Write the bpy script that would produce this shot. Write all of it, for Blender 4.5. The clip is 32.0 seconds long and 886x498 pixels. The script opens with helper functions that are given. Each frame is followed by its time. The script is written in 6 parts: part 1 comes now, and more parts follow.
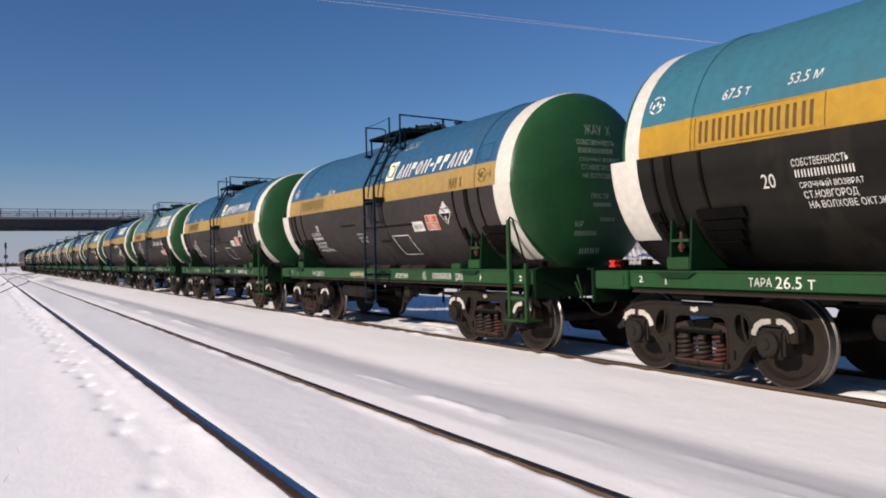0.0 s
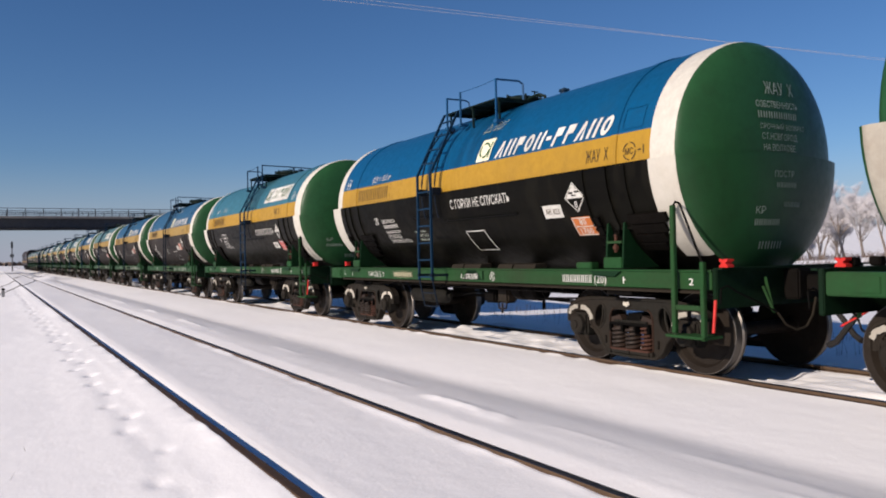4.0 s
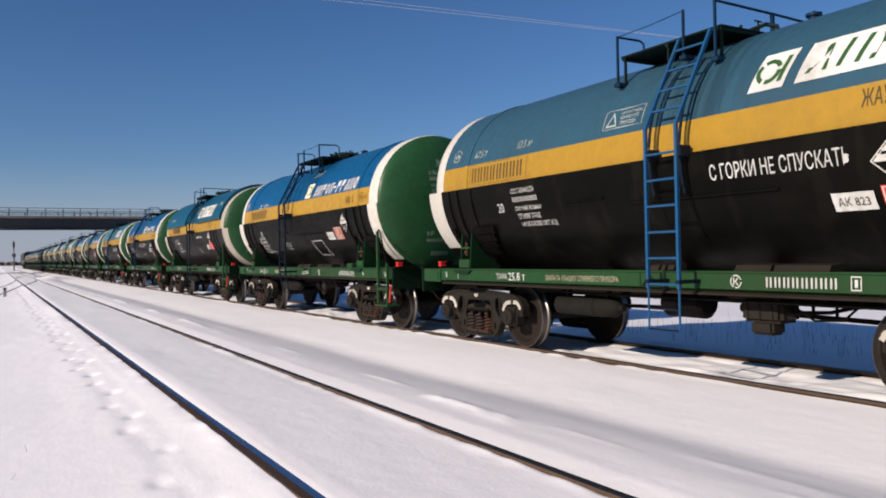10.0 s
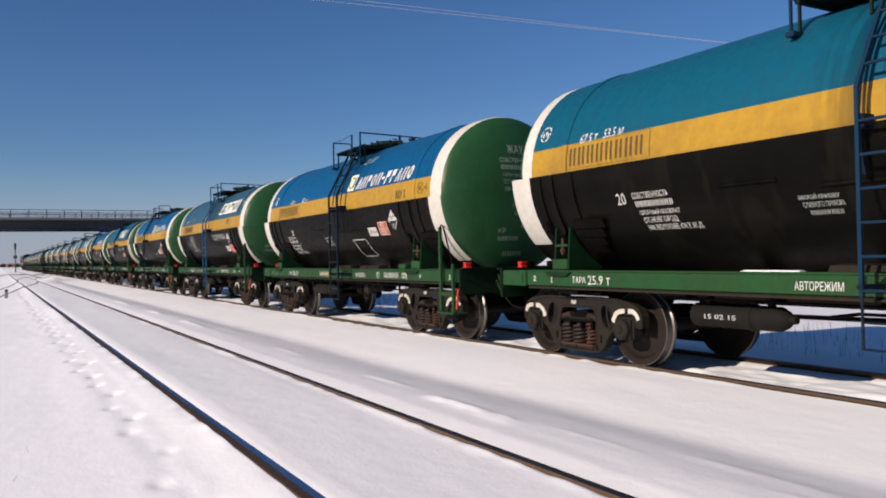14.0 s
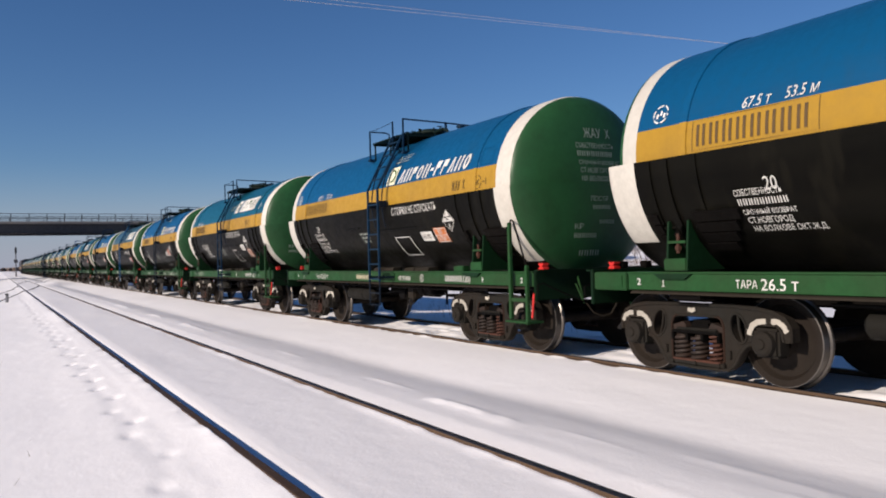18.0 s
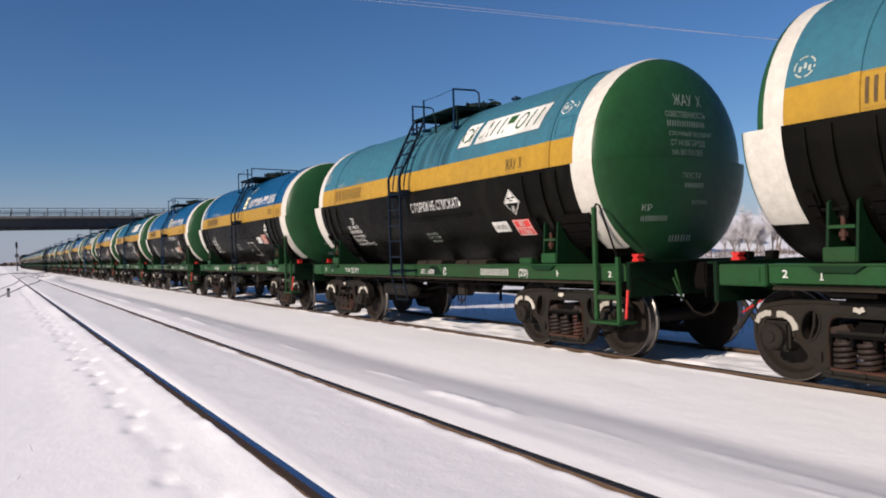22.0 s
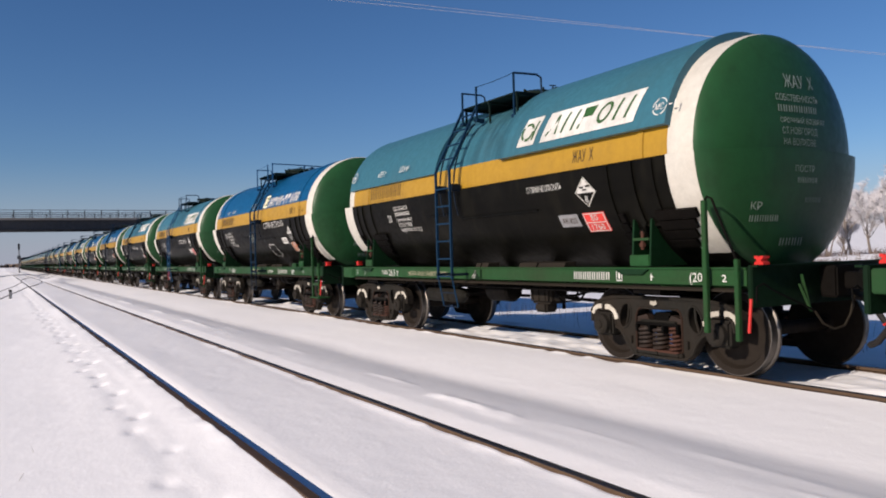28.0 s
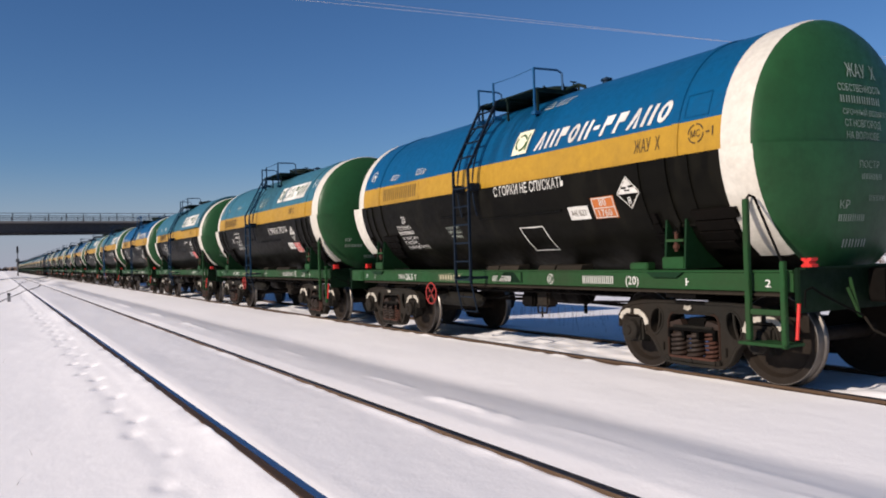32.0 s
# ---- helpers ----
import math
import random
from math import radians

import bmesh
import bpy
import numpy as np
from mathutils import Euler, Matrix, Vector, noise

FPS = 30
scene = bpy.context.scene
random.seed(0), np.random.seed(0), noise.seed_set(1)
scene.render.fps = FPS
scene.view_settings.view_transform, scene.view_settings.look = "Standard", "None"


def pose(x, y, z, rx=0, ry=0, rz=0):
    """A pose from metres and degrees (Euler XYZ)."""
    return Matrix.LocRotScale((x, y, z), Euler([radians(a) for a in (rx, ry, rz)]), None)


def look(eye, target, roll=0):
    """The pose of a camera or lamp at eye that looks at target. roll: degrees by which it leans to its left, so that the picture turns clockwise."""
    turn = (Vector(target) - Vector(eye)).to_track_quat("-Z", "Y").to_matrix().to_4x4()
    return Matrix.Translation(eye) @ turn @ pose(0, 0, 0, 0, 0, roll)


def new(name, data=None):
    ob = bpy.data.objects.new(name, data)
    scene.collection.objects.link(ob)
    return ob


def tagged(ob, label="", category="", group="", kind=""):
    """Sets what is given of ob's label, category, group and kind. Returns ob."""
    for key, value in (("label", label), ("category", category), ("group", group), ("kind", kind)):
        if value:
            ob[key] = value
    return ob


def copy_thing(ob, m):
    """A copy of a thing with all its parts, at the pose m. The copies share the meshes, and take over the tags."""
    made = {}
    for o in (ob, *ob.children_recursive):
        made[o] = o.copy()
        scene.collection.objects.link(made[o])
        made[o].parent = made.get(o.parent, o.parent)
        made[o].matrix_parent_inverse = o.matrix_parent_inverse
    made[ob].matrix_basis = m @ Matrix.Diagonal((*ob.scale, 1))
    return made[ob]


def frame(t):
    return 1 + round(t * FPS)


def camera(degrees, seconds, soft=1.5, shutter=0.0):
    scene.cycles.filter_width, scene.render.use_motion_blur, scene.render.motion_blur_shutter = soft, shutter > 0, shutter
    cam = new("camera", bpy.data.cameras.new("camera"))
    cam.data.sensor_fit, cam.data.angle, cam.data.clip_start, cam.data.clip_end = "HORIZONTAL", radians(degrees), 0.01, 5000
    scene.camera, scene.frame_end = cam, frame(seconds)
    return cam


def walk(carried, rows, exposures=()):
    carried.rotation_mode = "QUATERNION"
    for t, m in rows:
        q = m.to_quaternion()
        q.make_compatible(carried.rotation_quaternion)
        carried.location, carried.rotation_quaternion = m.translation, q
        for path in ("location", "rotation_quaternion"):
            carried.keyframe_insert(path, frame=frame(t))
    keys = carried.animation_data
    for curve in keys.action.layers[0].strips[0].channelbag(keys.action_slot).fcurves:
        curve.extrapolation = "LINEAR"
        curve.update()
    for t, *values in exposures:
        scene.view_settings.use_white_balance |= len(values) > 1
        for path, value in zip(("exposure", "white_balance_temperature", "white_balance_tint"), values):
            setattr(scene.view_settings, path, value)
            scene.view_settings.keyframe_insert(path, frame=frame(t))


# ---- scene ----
# ---------------------------------------------------------------- camera
EYE = (0.0, 0.0, 1.433)          # held by hand beside the near track, metres above the rail tops
cam = camera(59.2, 32.0, soft=1.9)
TURNS = [
    (0, 90.49, 1.24, -30.30), (0.5, 90.36, 1.12, -30.09), (1, 90.48, 1.20, -30.01), (1.5, 90.55, 1.22, -30.00), (2, 90.61, 1.39, -30.04),
    (2.5, 90.56, 1.44, -30.13), (3, 90.45, 1.33, -30.10), (3.5, 90.44, 1.29, -30.00), (5.5, 90.42, 1.11, -29.87), (6, 90.57, 1.04, -29.96),
    (6.5, 90.57, 1.03, -29.85), (7, 90.71, 1.12, -29.89), (7.5, 90.82, 1.28, -29.99), (8, 90.74, 0.95, -29.89), (8.5, 90.62, 0.89, -29.99),
    (9, 90.61, 0.96, -29.88), (9.5, 90.45, 1.05, -29.90), (10, 90.47, 1.14, -29.84), (10.5, 90.45, 1.09, -29.79), (11, 90.53, 1.19, -29.70),
    (11.5, 90.42, 1.03, -29.84), (12, 90.43, 1.16, -29.91), (12.5, 90.45, 1.05, -29.87), (13, 90.50, 1.07, -29.73), (13.5, 90.56, 1.04, -29.85),
    (14, 90.54, 1.24, -29.76), (14.5, 90.60, 1.20, -29.70), (16.5, 90.74, 1.41, -29.82), (17, 90.73, 1.33, -29.84), (17.5, 90.68, 1.38, -29.78),
    (18, 90.68, 1.53, -29.73), (18.5, 90.70, 1.52, -29.71), (19, 90.63, 1.53, -29.86), (19.5, 90.75, 1.66, -29.78), (20, 90.57, 1.72, -29.75),
    (20.5, 90.38, 1.69, -29.81), (21, 90.31, 1.63, -29.89), (21.5, 90.33, 1.73, -29.82), (22, 90.16, 1.77, -29.68), (22.5, 89.94, 1.87, -29.78),
    (23, 90.11, 1.93, -29.93), (23.5, 90.21, 1.84, -30.22), (24, 90.16, 1.70, -30.06), (24.5, 90.31, 1.66, -29.91), (25, 90.24, 1.61, -29.72),
    (25.5, 90.25, 1.67, -29.66), (27.5, 90.43, 1.50, -29.63), (28, 90.38, 1.59, -29.55), (28.5, 90.29, 1.72, -29.64), (29, 90.46, 1.67, -29.83),
    (29.5, 90.50, 1.48, -29.85), (30, 90.57, 1.36, -29.69), (30.5, 90.53, 1.68, -29.56), (31, 90.48, 1.77, -29.49), (31.5, 90.51, 1.62, -29.55),
    (32, 90.59, 1.63, -29.63)]
walk(cam, [(t, pose(*EYE, rx, ry, rz)) for t, rx, ry, rz in TURNS])

# ---------------------------------------------------------------- light
SUN_EL, SUN_FROM = 25.5, 8.0      # elevation; degrees by which the light leans forward along the track
world = bpy.data.worlds.new("world")
scene.world = world
world.use_nodes = True
wn = world.node_tree.nodes
sky = wn.new("ShaderNodeTexSky")
sky.sky_type, sky.sun_disc = "NISHITA", False
sky.sun_elevation = radians(SUN_EL)
sky.sun_rotation = radians(270 - SUN_FROM)
sky.air_density, sky.dust_density, sky.ozone_density, sky.altitude = 1.0, 0.1, 3.6, 100
wn["Background"].inputs["Strength"].default_value = 0.057
deep = wn.new("ShaderNodeHueSaturation")     # clear, dry winter sky
deep.inputs["Saturation"].default_value = 1.12
world.node_tree.links.new(sky.outputs[0], deep.inputs["Color"])
# a thin grey-lilac haze lies low round the whole horizon
way = wn.new("ShaderNodeSeparateXYZ")
world.node_tree.links.new(wn.new("ShaderNodeTexCoord").outputs["Generated"], way.inputs[0])
low = wn.new("ShaderNodeMapRange")
low.interpolation_type = "SMOOTHSTEP"
low.inputs["From Min"].default_value, low.inputs["From Max"].default_value = -0.02, 0.13
low.inputs["To Min"].default_value, low.inputs["To Max"].default_value = 0.80, 0.0
world.node_tree.links.new(way.outputs[2], low.inputs[0])
haze = wn.new("ShaderNodeMix")
haze.data_type = "RGBA"
haze.inputs[7].default_value = (5.5, 5.6, 6.1, 1)
world.node_tree.links.new(low.outputs[0], haze.inputs[0])
world.node_tree.links.new(deep.outputs[0], haze.inputs[6])
world.node_tree.links.new(haze.outputs[2], wn["Background"].inputs[0])
sun = new("sun", bpy.data.lights.new("sun", "SUN"))
sun.data.energy, sun.data.angle, sun.data.color = 5.0, radians(0.53), (1.0, 0.825, 0.575)
fx, fy = math.cos(radians(SUN_FROM)), math.sin(radians(SUN_FROM))
sun.matrix_world = look((-60 * fx, -60 * fy, 60 * math.tan(radians(SUN_EL))), (0, 0, 0))
scene.view_settings.exposure = 0.25
scene.view_settings.use_white_balance = True
scene.view_settings.white_balance_temperature, scene.view_settings.white_balance_tint = 5600, 18

# ---------------------------------------------------------------- materials
def nodes_of(name):
    m = bpy.data.materials.new(name)
    m.use_nodes = True
    return m, m.node_tree.nodes, m.node_tree.links, m.node_tree.nodes["Principled BSDF"]


def noise_node(n, l, coord, scale, detail=4.0, rough=0.6, stretch=(1, 1, 1)):
    mp = n.new("ShaderNodeMapping")
    mp.inputs["Scale"].default_value = stretch
    l.new(coord, mp.inputs["Vector"])
    t = n.new("ShaderNodeTexNoise")
    t.inputs["Scale"].default_value, t.inputs["Detail"].default_value, t.inputs["Roughness"].default_value = scale, detail, rough
    l.new(mp.outputs[0], t.inputs["Vector"])
    return t.outputs["Fac"]


def ramp(n, l, fac, lo, hi, a=(0, 0, 0, 1), b=(1, 1, 1, 1)):
    r = n.new("ShaderNodeValToRGB")
    r.color_ramp.elements[0].position, r.color_ramp.elements[1].position = lo, hi
    r.color_ramp.elements[0].color, r.color_ramp.elements[1].color = a, b
    l.new(fac, r.inputs[0])
    return r.outputs[0]


def mix(n, l, fac, a, b, kind="MIX"):
    x = n.new("ShaderNodeMix")
    x.data_type, x.blend_type = "RGBA", kind
    if isinstance(fac, (int, float)):
        x.inputs[0].default_value = fac
    else:
        l.new(fac, x.inputs[0])
    for sock, v in ((x.inputs[6], a), (x.inputs[7], b)):
        if isinstance(v, tuple):
            sock.default_value = (*v, 1) if len(v) == 3 else v
        else:
            l.new(v, sock)
    return x.outputs[2]


def bump(n, l, p, fac, strength, dist=0.01):
    b = n.new("ShaderNodeBump")
    b.inputs["Strength"].default_value, b.inputs["Distance"].default_value = strength, dist
    l.new(fac, b.inputs["Height"])
    l.new(b.outputs[0], p.inputs["Normal"])


def worn(name, color, dirt, amount=0.5, rough=0.45, metal=0.0, grain=9.0, streak=True, spread=0.12, relief=0.15, shine=0.3, spill=0.0, smear=0.0, washed=0.0):
    """Painted or bare metal: base colour, broad dirt, runs down the side, fine grain."""
    m, n, l, p = nodes_of(name)
    co = n.new("ShaderNodeTexCoord").outputs["Object"]
    rnd = n.new("ShaderNodeObjectInfo").outputs["Random"]
    broad = noise_node(n, l, co, 0.9, 5, 0.62)
    fine = noise_node(n, l, co, grain, 6, 0.7)
    tone = mix(n, l, ramp(n, l, rnd, 0.0, 1.0), tuple(c * (1 - spread) for c in color), tuple(min(1, c * (1 + spread)) for c in color))
    tone = mix(n, l, ramp(n, l, fine, 0.35, 0.75), tone, tuple(c * 0.8 for c in color))
    mask = ramp(n, l, broad, 0.62 - 0.3 * amount, 0.9 - 0.2 * amount, (0, 0, 0, 1), (amount, amount, amount, 1))
    tone = mix(n, l, mask, tone, dirt)
    if streak:
        runs = noise_node(n, l, co, 2.2, 4, 0.6, (1.5, 3.5, 0.35))
        rm = ramp(n, l, runs, 0.55, 0.8, (0, 0, 0, 1), (0.45 * amount, 0.45 * amount, 0.45 * amount, 1))
        tone = mix(n, l, rm, tone, tuple(d * 0.7 for d in dirt))
    if smear:
        # dust wiped along the barrel in long level bands
        bands = noise_node(n, l, co, 1.6, 5, 0.62, (1.0, 0.10, 2.2))
        tone = mix(n, l, ramp(n, l, bands, 0.42, 0.72, (0, 0, 0, 1), (smear, smear, smear, 1)), tone, tuple(d * 1.25 for d in dirt))
    if washed:
        # paler patches with upright edges, where rain has run off the band
        patch = noise_node(n, l, co, 1.15, 3, 0.7, (0.5, 1.6, 0.55))
        tone = mix(n, l, ramp(n, l, patch, 0.53, 0.60, (0, 0, 0, 1), (washed, washed, washed, 1)), tone, tuple(d * 1.1 for d in dirt))
    if spill:
        # runs of spilt acid below the hatch, stronger on some wagons
        sep = n.new("ShaderNodeSeparateXYZ")
        l.new(co, sep.inputs[0])
        off = n.new("ShaderNodeMath")
        off.operation = "ADD"
        off.inputs[1].default_value = 0.75
        l.new(sep.outputs[1], off.inputs[0])
        mag = n.new("ShaderNodeMath")
        mag.operation = "ABSOLUTE"
        l.new(off.outputs[0], mag.inputs[0])
        zone = ramp(n, l, mag.outputs[0], 0.30, 1.25, (1, 1, 1, 1), (0, 0, 0, 1))
        drips = ramp(n, l, noise_node(n, l, co, 3.0, 5, 0.6, (0.4, 2.6, 0.14)), 0.43, 0.58)
        most = ramp(n, l, rnd, 0.1, 0.9, (0.40 * spill,) * 3 + (1,), (spill,) * 3 + (1,))
        where = mix(n, l, 1.0, mix(n, l, 1.0, zone, drips, "MULTIPLY"), most, "MULTIPLY")
        tone = mix(n, l, where, tone, tuple(c * 0.25 for c in color))
    l.new(tone, p.inputs["Base Color"])
    rr = ramp(n, l, fine, 0.3, 0.8, (rough * 0.8,) * 3 + (1,), (min(1, rough * 1.35),) * 3 + (1,))
    l.new(rr, p.inputs["Roughness"])
    p.inputs["Metallic"].default_value = metal
    p.inputs["Specular IOR Level"].default_value = shine
    bump(n, l, p, fine, relief, 0.004)
    return m


TEAL = worn("paint_teal", (0.040, 0.132, 0.178), (0.045, 0.075, 0.08), 0.5, 0.40, spill=0.85)
TEAL_DEEP = worn("paint_teal_deep", (0.006, 0.074, 0.122), (0.026, 0.055, 0.07), 0.35, 0.35, spill=0.8)
BLUE = worn("paint_blue", (0.005, 0.070, 0.175), (0.018, 0.040, 0.06), 0.35, 0.34, spill=0.7)
TEAL_GREY = worn("paint_grey_blue", (0.028, 0.080, 0.120), (0.030, 0.045, 0.055), 0.5, 0.42, spill=0.85)
YELLOW = worn("paint_yellow", (0.355, 0.205, 0.014), (0.18, 0.11, 0.028), 0.4, 0.42)
YELLOW_STAINED = worn("paint_yellow_stained", (0.355, 0.205, 0.014), (0.16, 0.085, 0.020), 0.6, 0.42, spill=0.9)
CHARCOAL = worn("paint_charcoal", (0.0085, 0.0082, 0.0073), (0.018, 0.016, 0.012), 0.5, 0.5, shine=0.10, smear=0.45, washed=0.6)
# the next four are paler, greyer paints with distance haze put into the colour
HAZED_BLACK = worn("paint_black_under_dust", (0.034, 0.031, 0.031), (0.058, 0.048, 0.042), 0.6, 0.75, shine=0.06)
HAZED_YELLOW = worn("paint_yellow_under_dust", (0.29, 0.195, 0.060), (0.20, 0.14, 0.07), 0.5, 0.65, shine=0.15)
HAZED_BLUE = worn("paint_blue_under_dust", (0.026, 0.085, 0.165), (0.05, 0.08, 0.11), 0.5, 0.6, shine=0.15)
HAZED_TEAL = worn("paint_teal_under_dust", (0.075, 0.155, 0.180), (0.08, 0.11, 0.12), 0.5, 0.6, shine=0.15)
BLACK = worn("paint_black", (0.0030, 0.0029, 0.0024), (0.0080, 0.0074, 0.0052), 0.6, 0.42, shine=0.05, smear=0.30, washed=0.6)
WHITE = worn("paint_white", (0.545, 0.52, 0.46), (0.32, 0.24, 0.16), 0.35, 0.55)
WHITE_GRIMY = worn("paint_white_grimy", (0.40, 0.37, 0.31), (0.16, 0.11, 0.07), 0.6, 0.6)
GREEN_END = worn("paint_green_end", (0.0205, 0.076, 0.0270), (0.014, 0.020, 0.010), 0.6, 0.38, shine=0.18)
GREEN = worn("paint_green_frame", (0.0145, 0.0600, 0.0165), (0.020, 0.028, 0.012), 0.65, 0.55, shine=0.15, smear=0.5)
# darker copy of the frame green, shade of fins and gussets in its colour
GREEN_SHADE = worn("paint_green_dark", (0.0045, 0.024, 0.0075), (0.008, 0.012, 0.006), 0.5, 0.6, shine=0.15)
# frame green with deep shade put into its colour, for faces turned from the sun
GREEN_DEEP_SHADE = worn("paint_green_grimy", (0.0032, 0.014, 0.005), (0.006, 0.008, 0.005), 0.6, 0.6, shine=0.1)
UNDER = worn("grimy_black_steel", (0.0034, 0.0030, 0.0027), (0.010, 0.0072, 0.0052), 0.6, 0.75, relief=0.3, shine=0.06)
BOGIE = worn("cast_steel_bogie", (0.0145, 0.0135, 0.0112), (0.027, 0.0185, 0.0125), 0.7, 0.8, grain=14, relief=0.7, shine=0.12)
TANK_GREY = worn("dusty_reservoir_paint", (0.0105, 0.0098, 0.0080), (0.020, 0.017, 0.013), 0.5, 0.7, shine=0.1)
DUST_PLATE = worn("dusty_frame_plate", (0.028, 0.023, 0.017), (0.012, 0.011, 0.009), 0.6, 0.85, shine=0.06)
RIM = worn("scaling_rusty_edge", (0.024, 0.014, 0.010), (0.060, 0.024, 0.013), 0.5, 0.8, grain=14, relief=0.5, shine=0.1)
RUST = worn("rusty_spring_steel", (0.060, 0.022, 0.012), (0.018, 0.012, 0.009), 0.7, 0.8, relief=0.4)
OILY = worn("oily_spring_steel", (0.024, 0.017, 0.013), (0.055, 0.024, 0.014), 0.6, 0.6, relief=0.4, shine=0.2)
JAW = worn("flaking_white_paint", (0.44, 0.41, 0.35), (0.10, 0.08, 0.06), 0.6, 0.8, grain=22, spread=0.42, relief=0.4, shine=0.1)
WHEEL = worn("wheel_steel", (0.017, 0.0125, 0.009), (0.008, 0.006, 0.005), 0.6, 0.65, 0.0, relief=0.3, shine=0.15)
TREAD = worn("polished_tread", (0.17, 0.155, 0.14), (0.08, 0.065, 0.055), 0.5, 0.42, 1.0, streak=False, relief=0.1)
BLUE_IRON = worn("ladder_paint_dark_blue", (0.0070, 0.027, 0.060), (0.008, 0.009, 0.010), 0.5, 0.5, shine=0.1)
BLUE_BRIGHT = worn("ladder_paint_blue", (0.010, 0.070, 0.175), (0.04, 0.06, 0.08), 0.4, 0.45)
BLACK_IRON = worn("ladder_paint_black", (0.0062, 0.0120, 0.0225), (0.020, 0.018, 0.017), 0.5, 0.55, shine=0.1)
DECK = worn("deck_paint_dark_green", (0.0060, 0.0150, 0.0130), (0.016, 0.017, 0.014), 0.5, 0.6, shine=0.1)
RED_DULL = worn("paint_dull_red", (0.26, 0.022, 0.016), (0.09, 0.016, 0.012), 0.5, 0.6)
RED = worn("paint_red", (0.52, 0.022, 0.015), (0.16, 0.02, 0.015), 0.4, 0.5)
RUBBER = worn("hose_rubber", (0.012, 0.011, 0.011), (0.03, 0.022, 0.018), 0.5, 0.8)
MARK = worn("stencil_white", (0.66, 0.65, 0.61), (0.16, 0.15, 0.13), 0.65, 0.65, grain=16, spread=0.06)
MARK_DULL = worn("stencil_faded_white", (0.42, 0.45, 0.40), (0.03, 0.07, 0.03), 0.8, 0.6, spread=0.1)
MARK_FAINT = worn("stencil_worn_off", (0.30, 0.345, 0.285), (0.03, 0.08, 0.035), 0.7, 0.6, grain=22, spread=0.2)
MARK_DARK = worn("stencil_dark", (0.045, 0.028, 0.012), (0.25, 0.15, 0.04), 0.5, 0.6, spread=0.05)
MARK_GREEN = worn("stencil_dark_green", (0.025, 0.085, 0.02), (0.10, 0.12, 0.04), 0.4, 0.6, spread=0.05)
PLATE_RED = worn("hazard_red", (0.60, 0.040, 0.030), (0.3, 0.08, 0.05), 0.35, 0.5)
PLATE_ORANGE = worn("hazard_orange", (0.46, 0.130, 0.022), (0.35, 0.15, 0.07), 0.35, 0.5)
PLATE_VERMILION = worn("hazard_vermilion", (0.42, 0.085, 0.022), (0.3, 0.12, 0.06), 0.35, 0.5)
PLATE_BROWN = worn("hazard_rust_brown", (0.30, 0.115, 0.050), (0.16, 0.08, 0.045), 0.5, 0.6)
MARK_GREY = worn("plate_weathered_grey", (0.26, 0.26, 0.27), (0.14, 0.13, 0.12), 0.6, 0.7)
MARK_BUFF = worn("stencil_buff", (0.40, 0.36, 0.24), (0.10, 0.10, 0.06), 0.6, 0.7, grain=16)
PLATE_CREAM = worn("emblem_cream", (0.74, 0.72, 0.52), (0.4, 0.36, 0.22), 0.35, 0.5)
CONCRETE = worn("bridge_concrete", (0.20, 0.19, 0.18), (0.10, 0.09, 0.085), 0.5, 0.85, grain=3.0)
GIRDER = worn("bridge_girder_steel", (0.040, 0.042, 0.048), (0.06, 0.05, 0.045), 0.5, 0.7, grain=3.0)
RAIL_SIDE = worn("rusty_rail", (0.078, 0.047, 0.026), (0.05, 0.032, 0.02), 0.6, 0.75, relief=0.3, streak=False)
RAIL_RUSTED = worn("rail_head_rusted", (0.062, 0.036, 0.021), (0.03, 0.02, 0.013), 0.6, 0.7, 0.1, streak=False, relief=0.4)
RAIL_TOP = worn("rail_head", (0.042, 0.046, 0.062), (0.030, 0.022, 0.016), 0.45, 0.45, 0.7, streak=False, relief=0.3)
LOCO_BODY = worn("locomotive_brown_red", (0.020, 0.010, 0.008), (0.010, 0.008, 0.007), 0.5, 0.5)
GLASS_DARK = worn("dark_window_glass", (0.012, 0.014, 0.016), (0.03, 0.03, 0.03), 0.2, 0.08, streak=False)
WIRE = worn("frosted_wire", (0.55, 0.52, 0.55), (0.4, 0.38, 0.4), 0.3, 0.7, streak=False)
FROST_TWIG = worn("frosted_twigs", (0.62, 0.60, 0.62), (0.30, 0.27, 0.25), 0.5, 0.9, streak=False, spread=0.08)
BARK = worn("frosted_bark", (0.16, 0.13, 0.11), (0.42, 0.40, 0.40), 0.5, 0.9, streak=False)
DRY_WEED = worn("dry_weed_stalk", (0.13, 0.085, 0.045), (0.20, 0.14, 0.08), 0.5, 0.9, streak=False)
SCRUB = worn("brown_bare_scrub", (0.13, 0.095, 0.075), (0.26, 0.22, 0.20), 0.6, 0.95, streak=False)
POST_GREY = worn("marker_post_paint", (0.26, 0.26, 0.26), (0.12, 0.11, 0.10), 0.5, 0.7)
MAST_GREY = worn("signal_mast_paint", (0.085, 0.088, 0.095), (0.05, 0.05, 0.05), 0.4, 0.7)


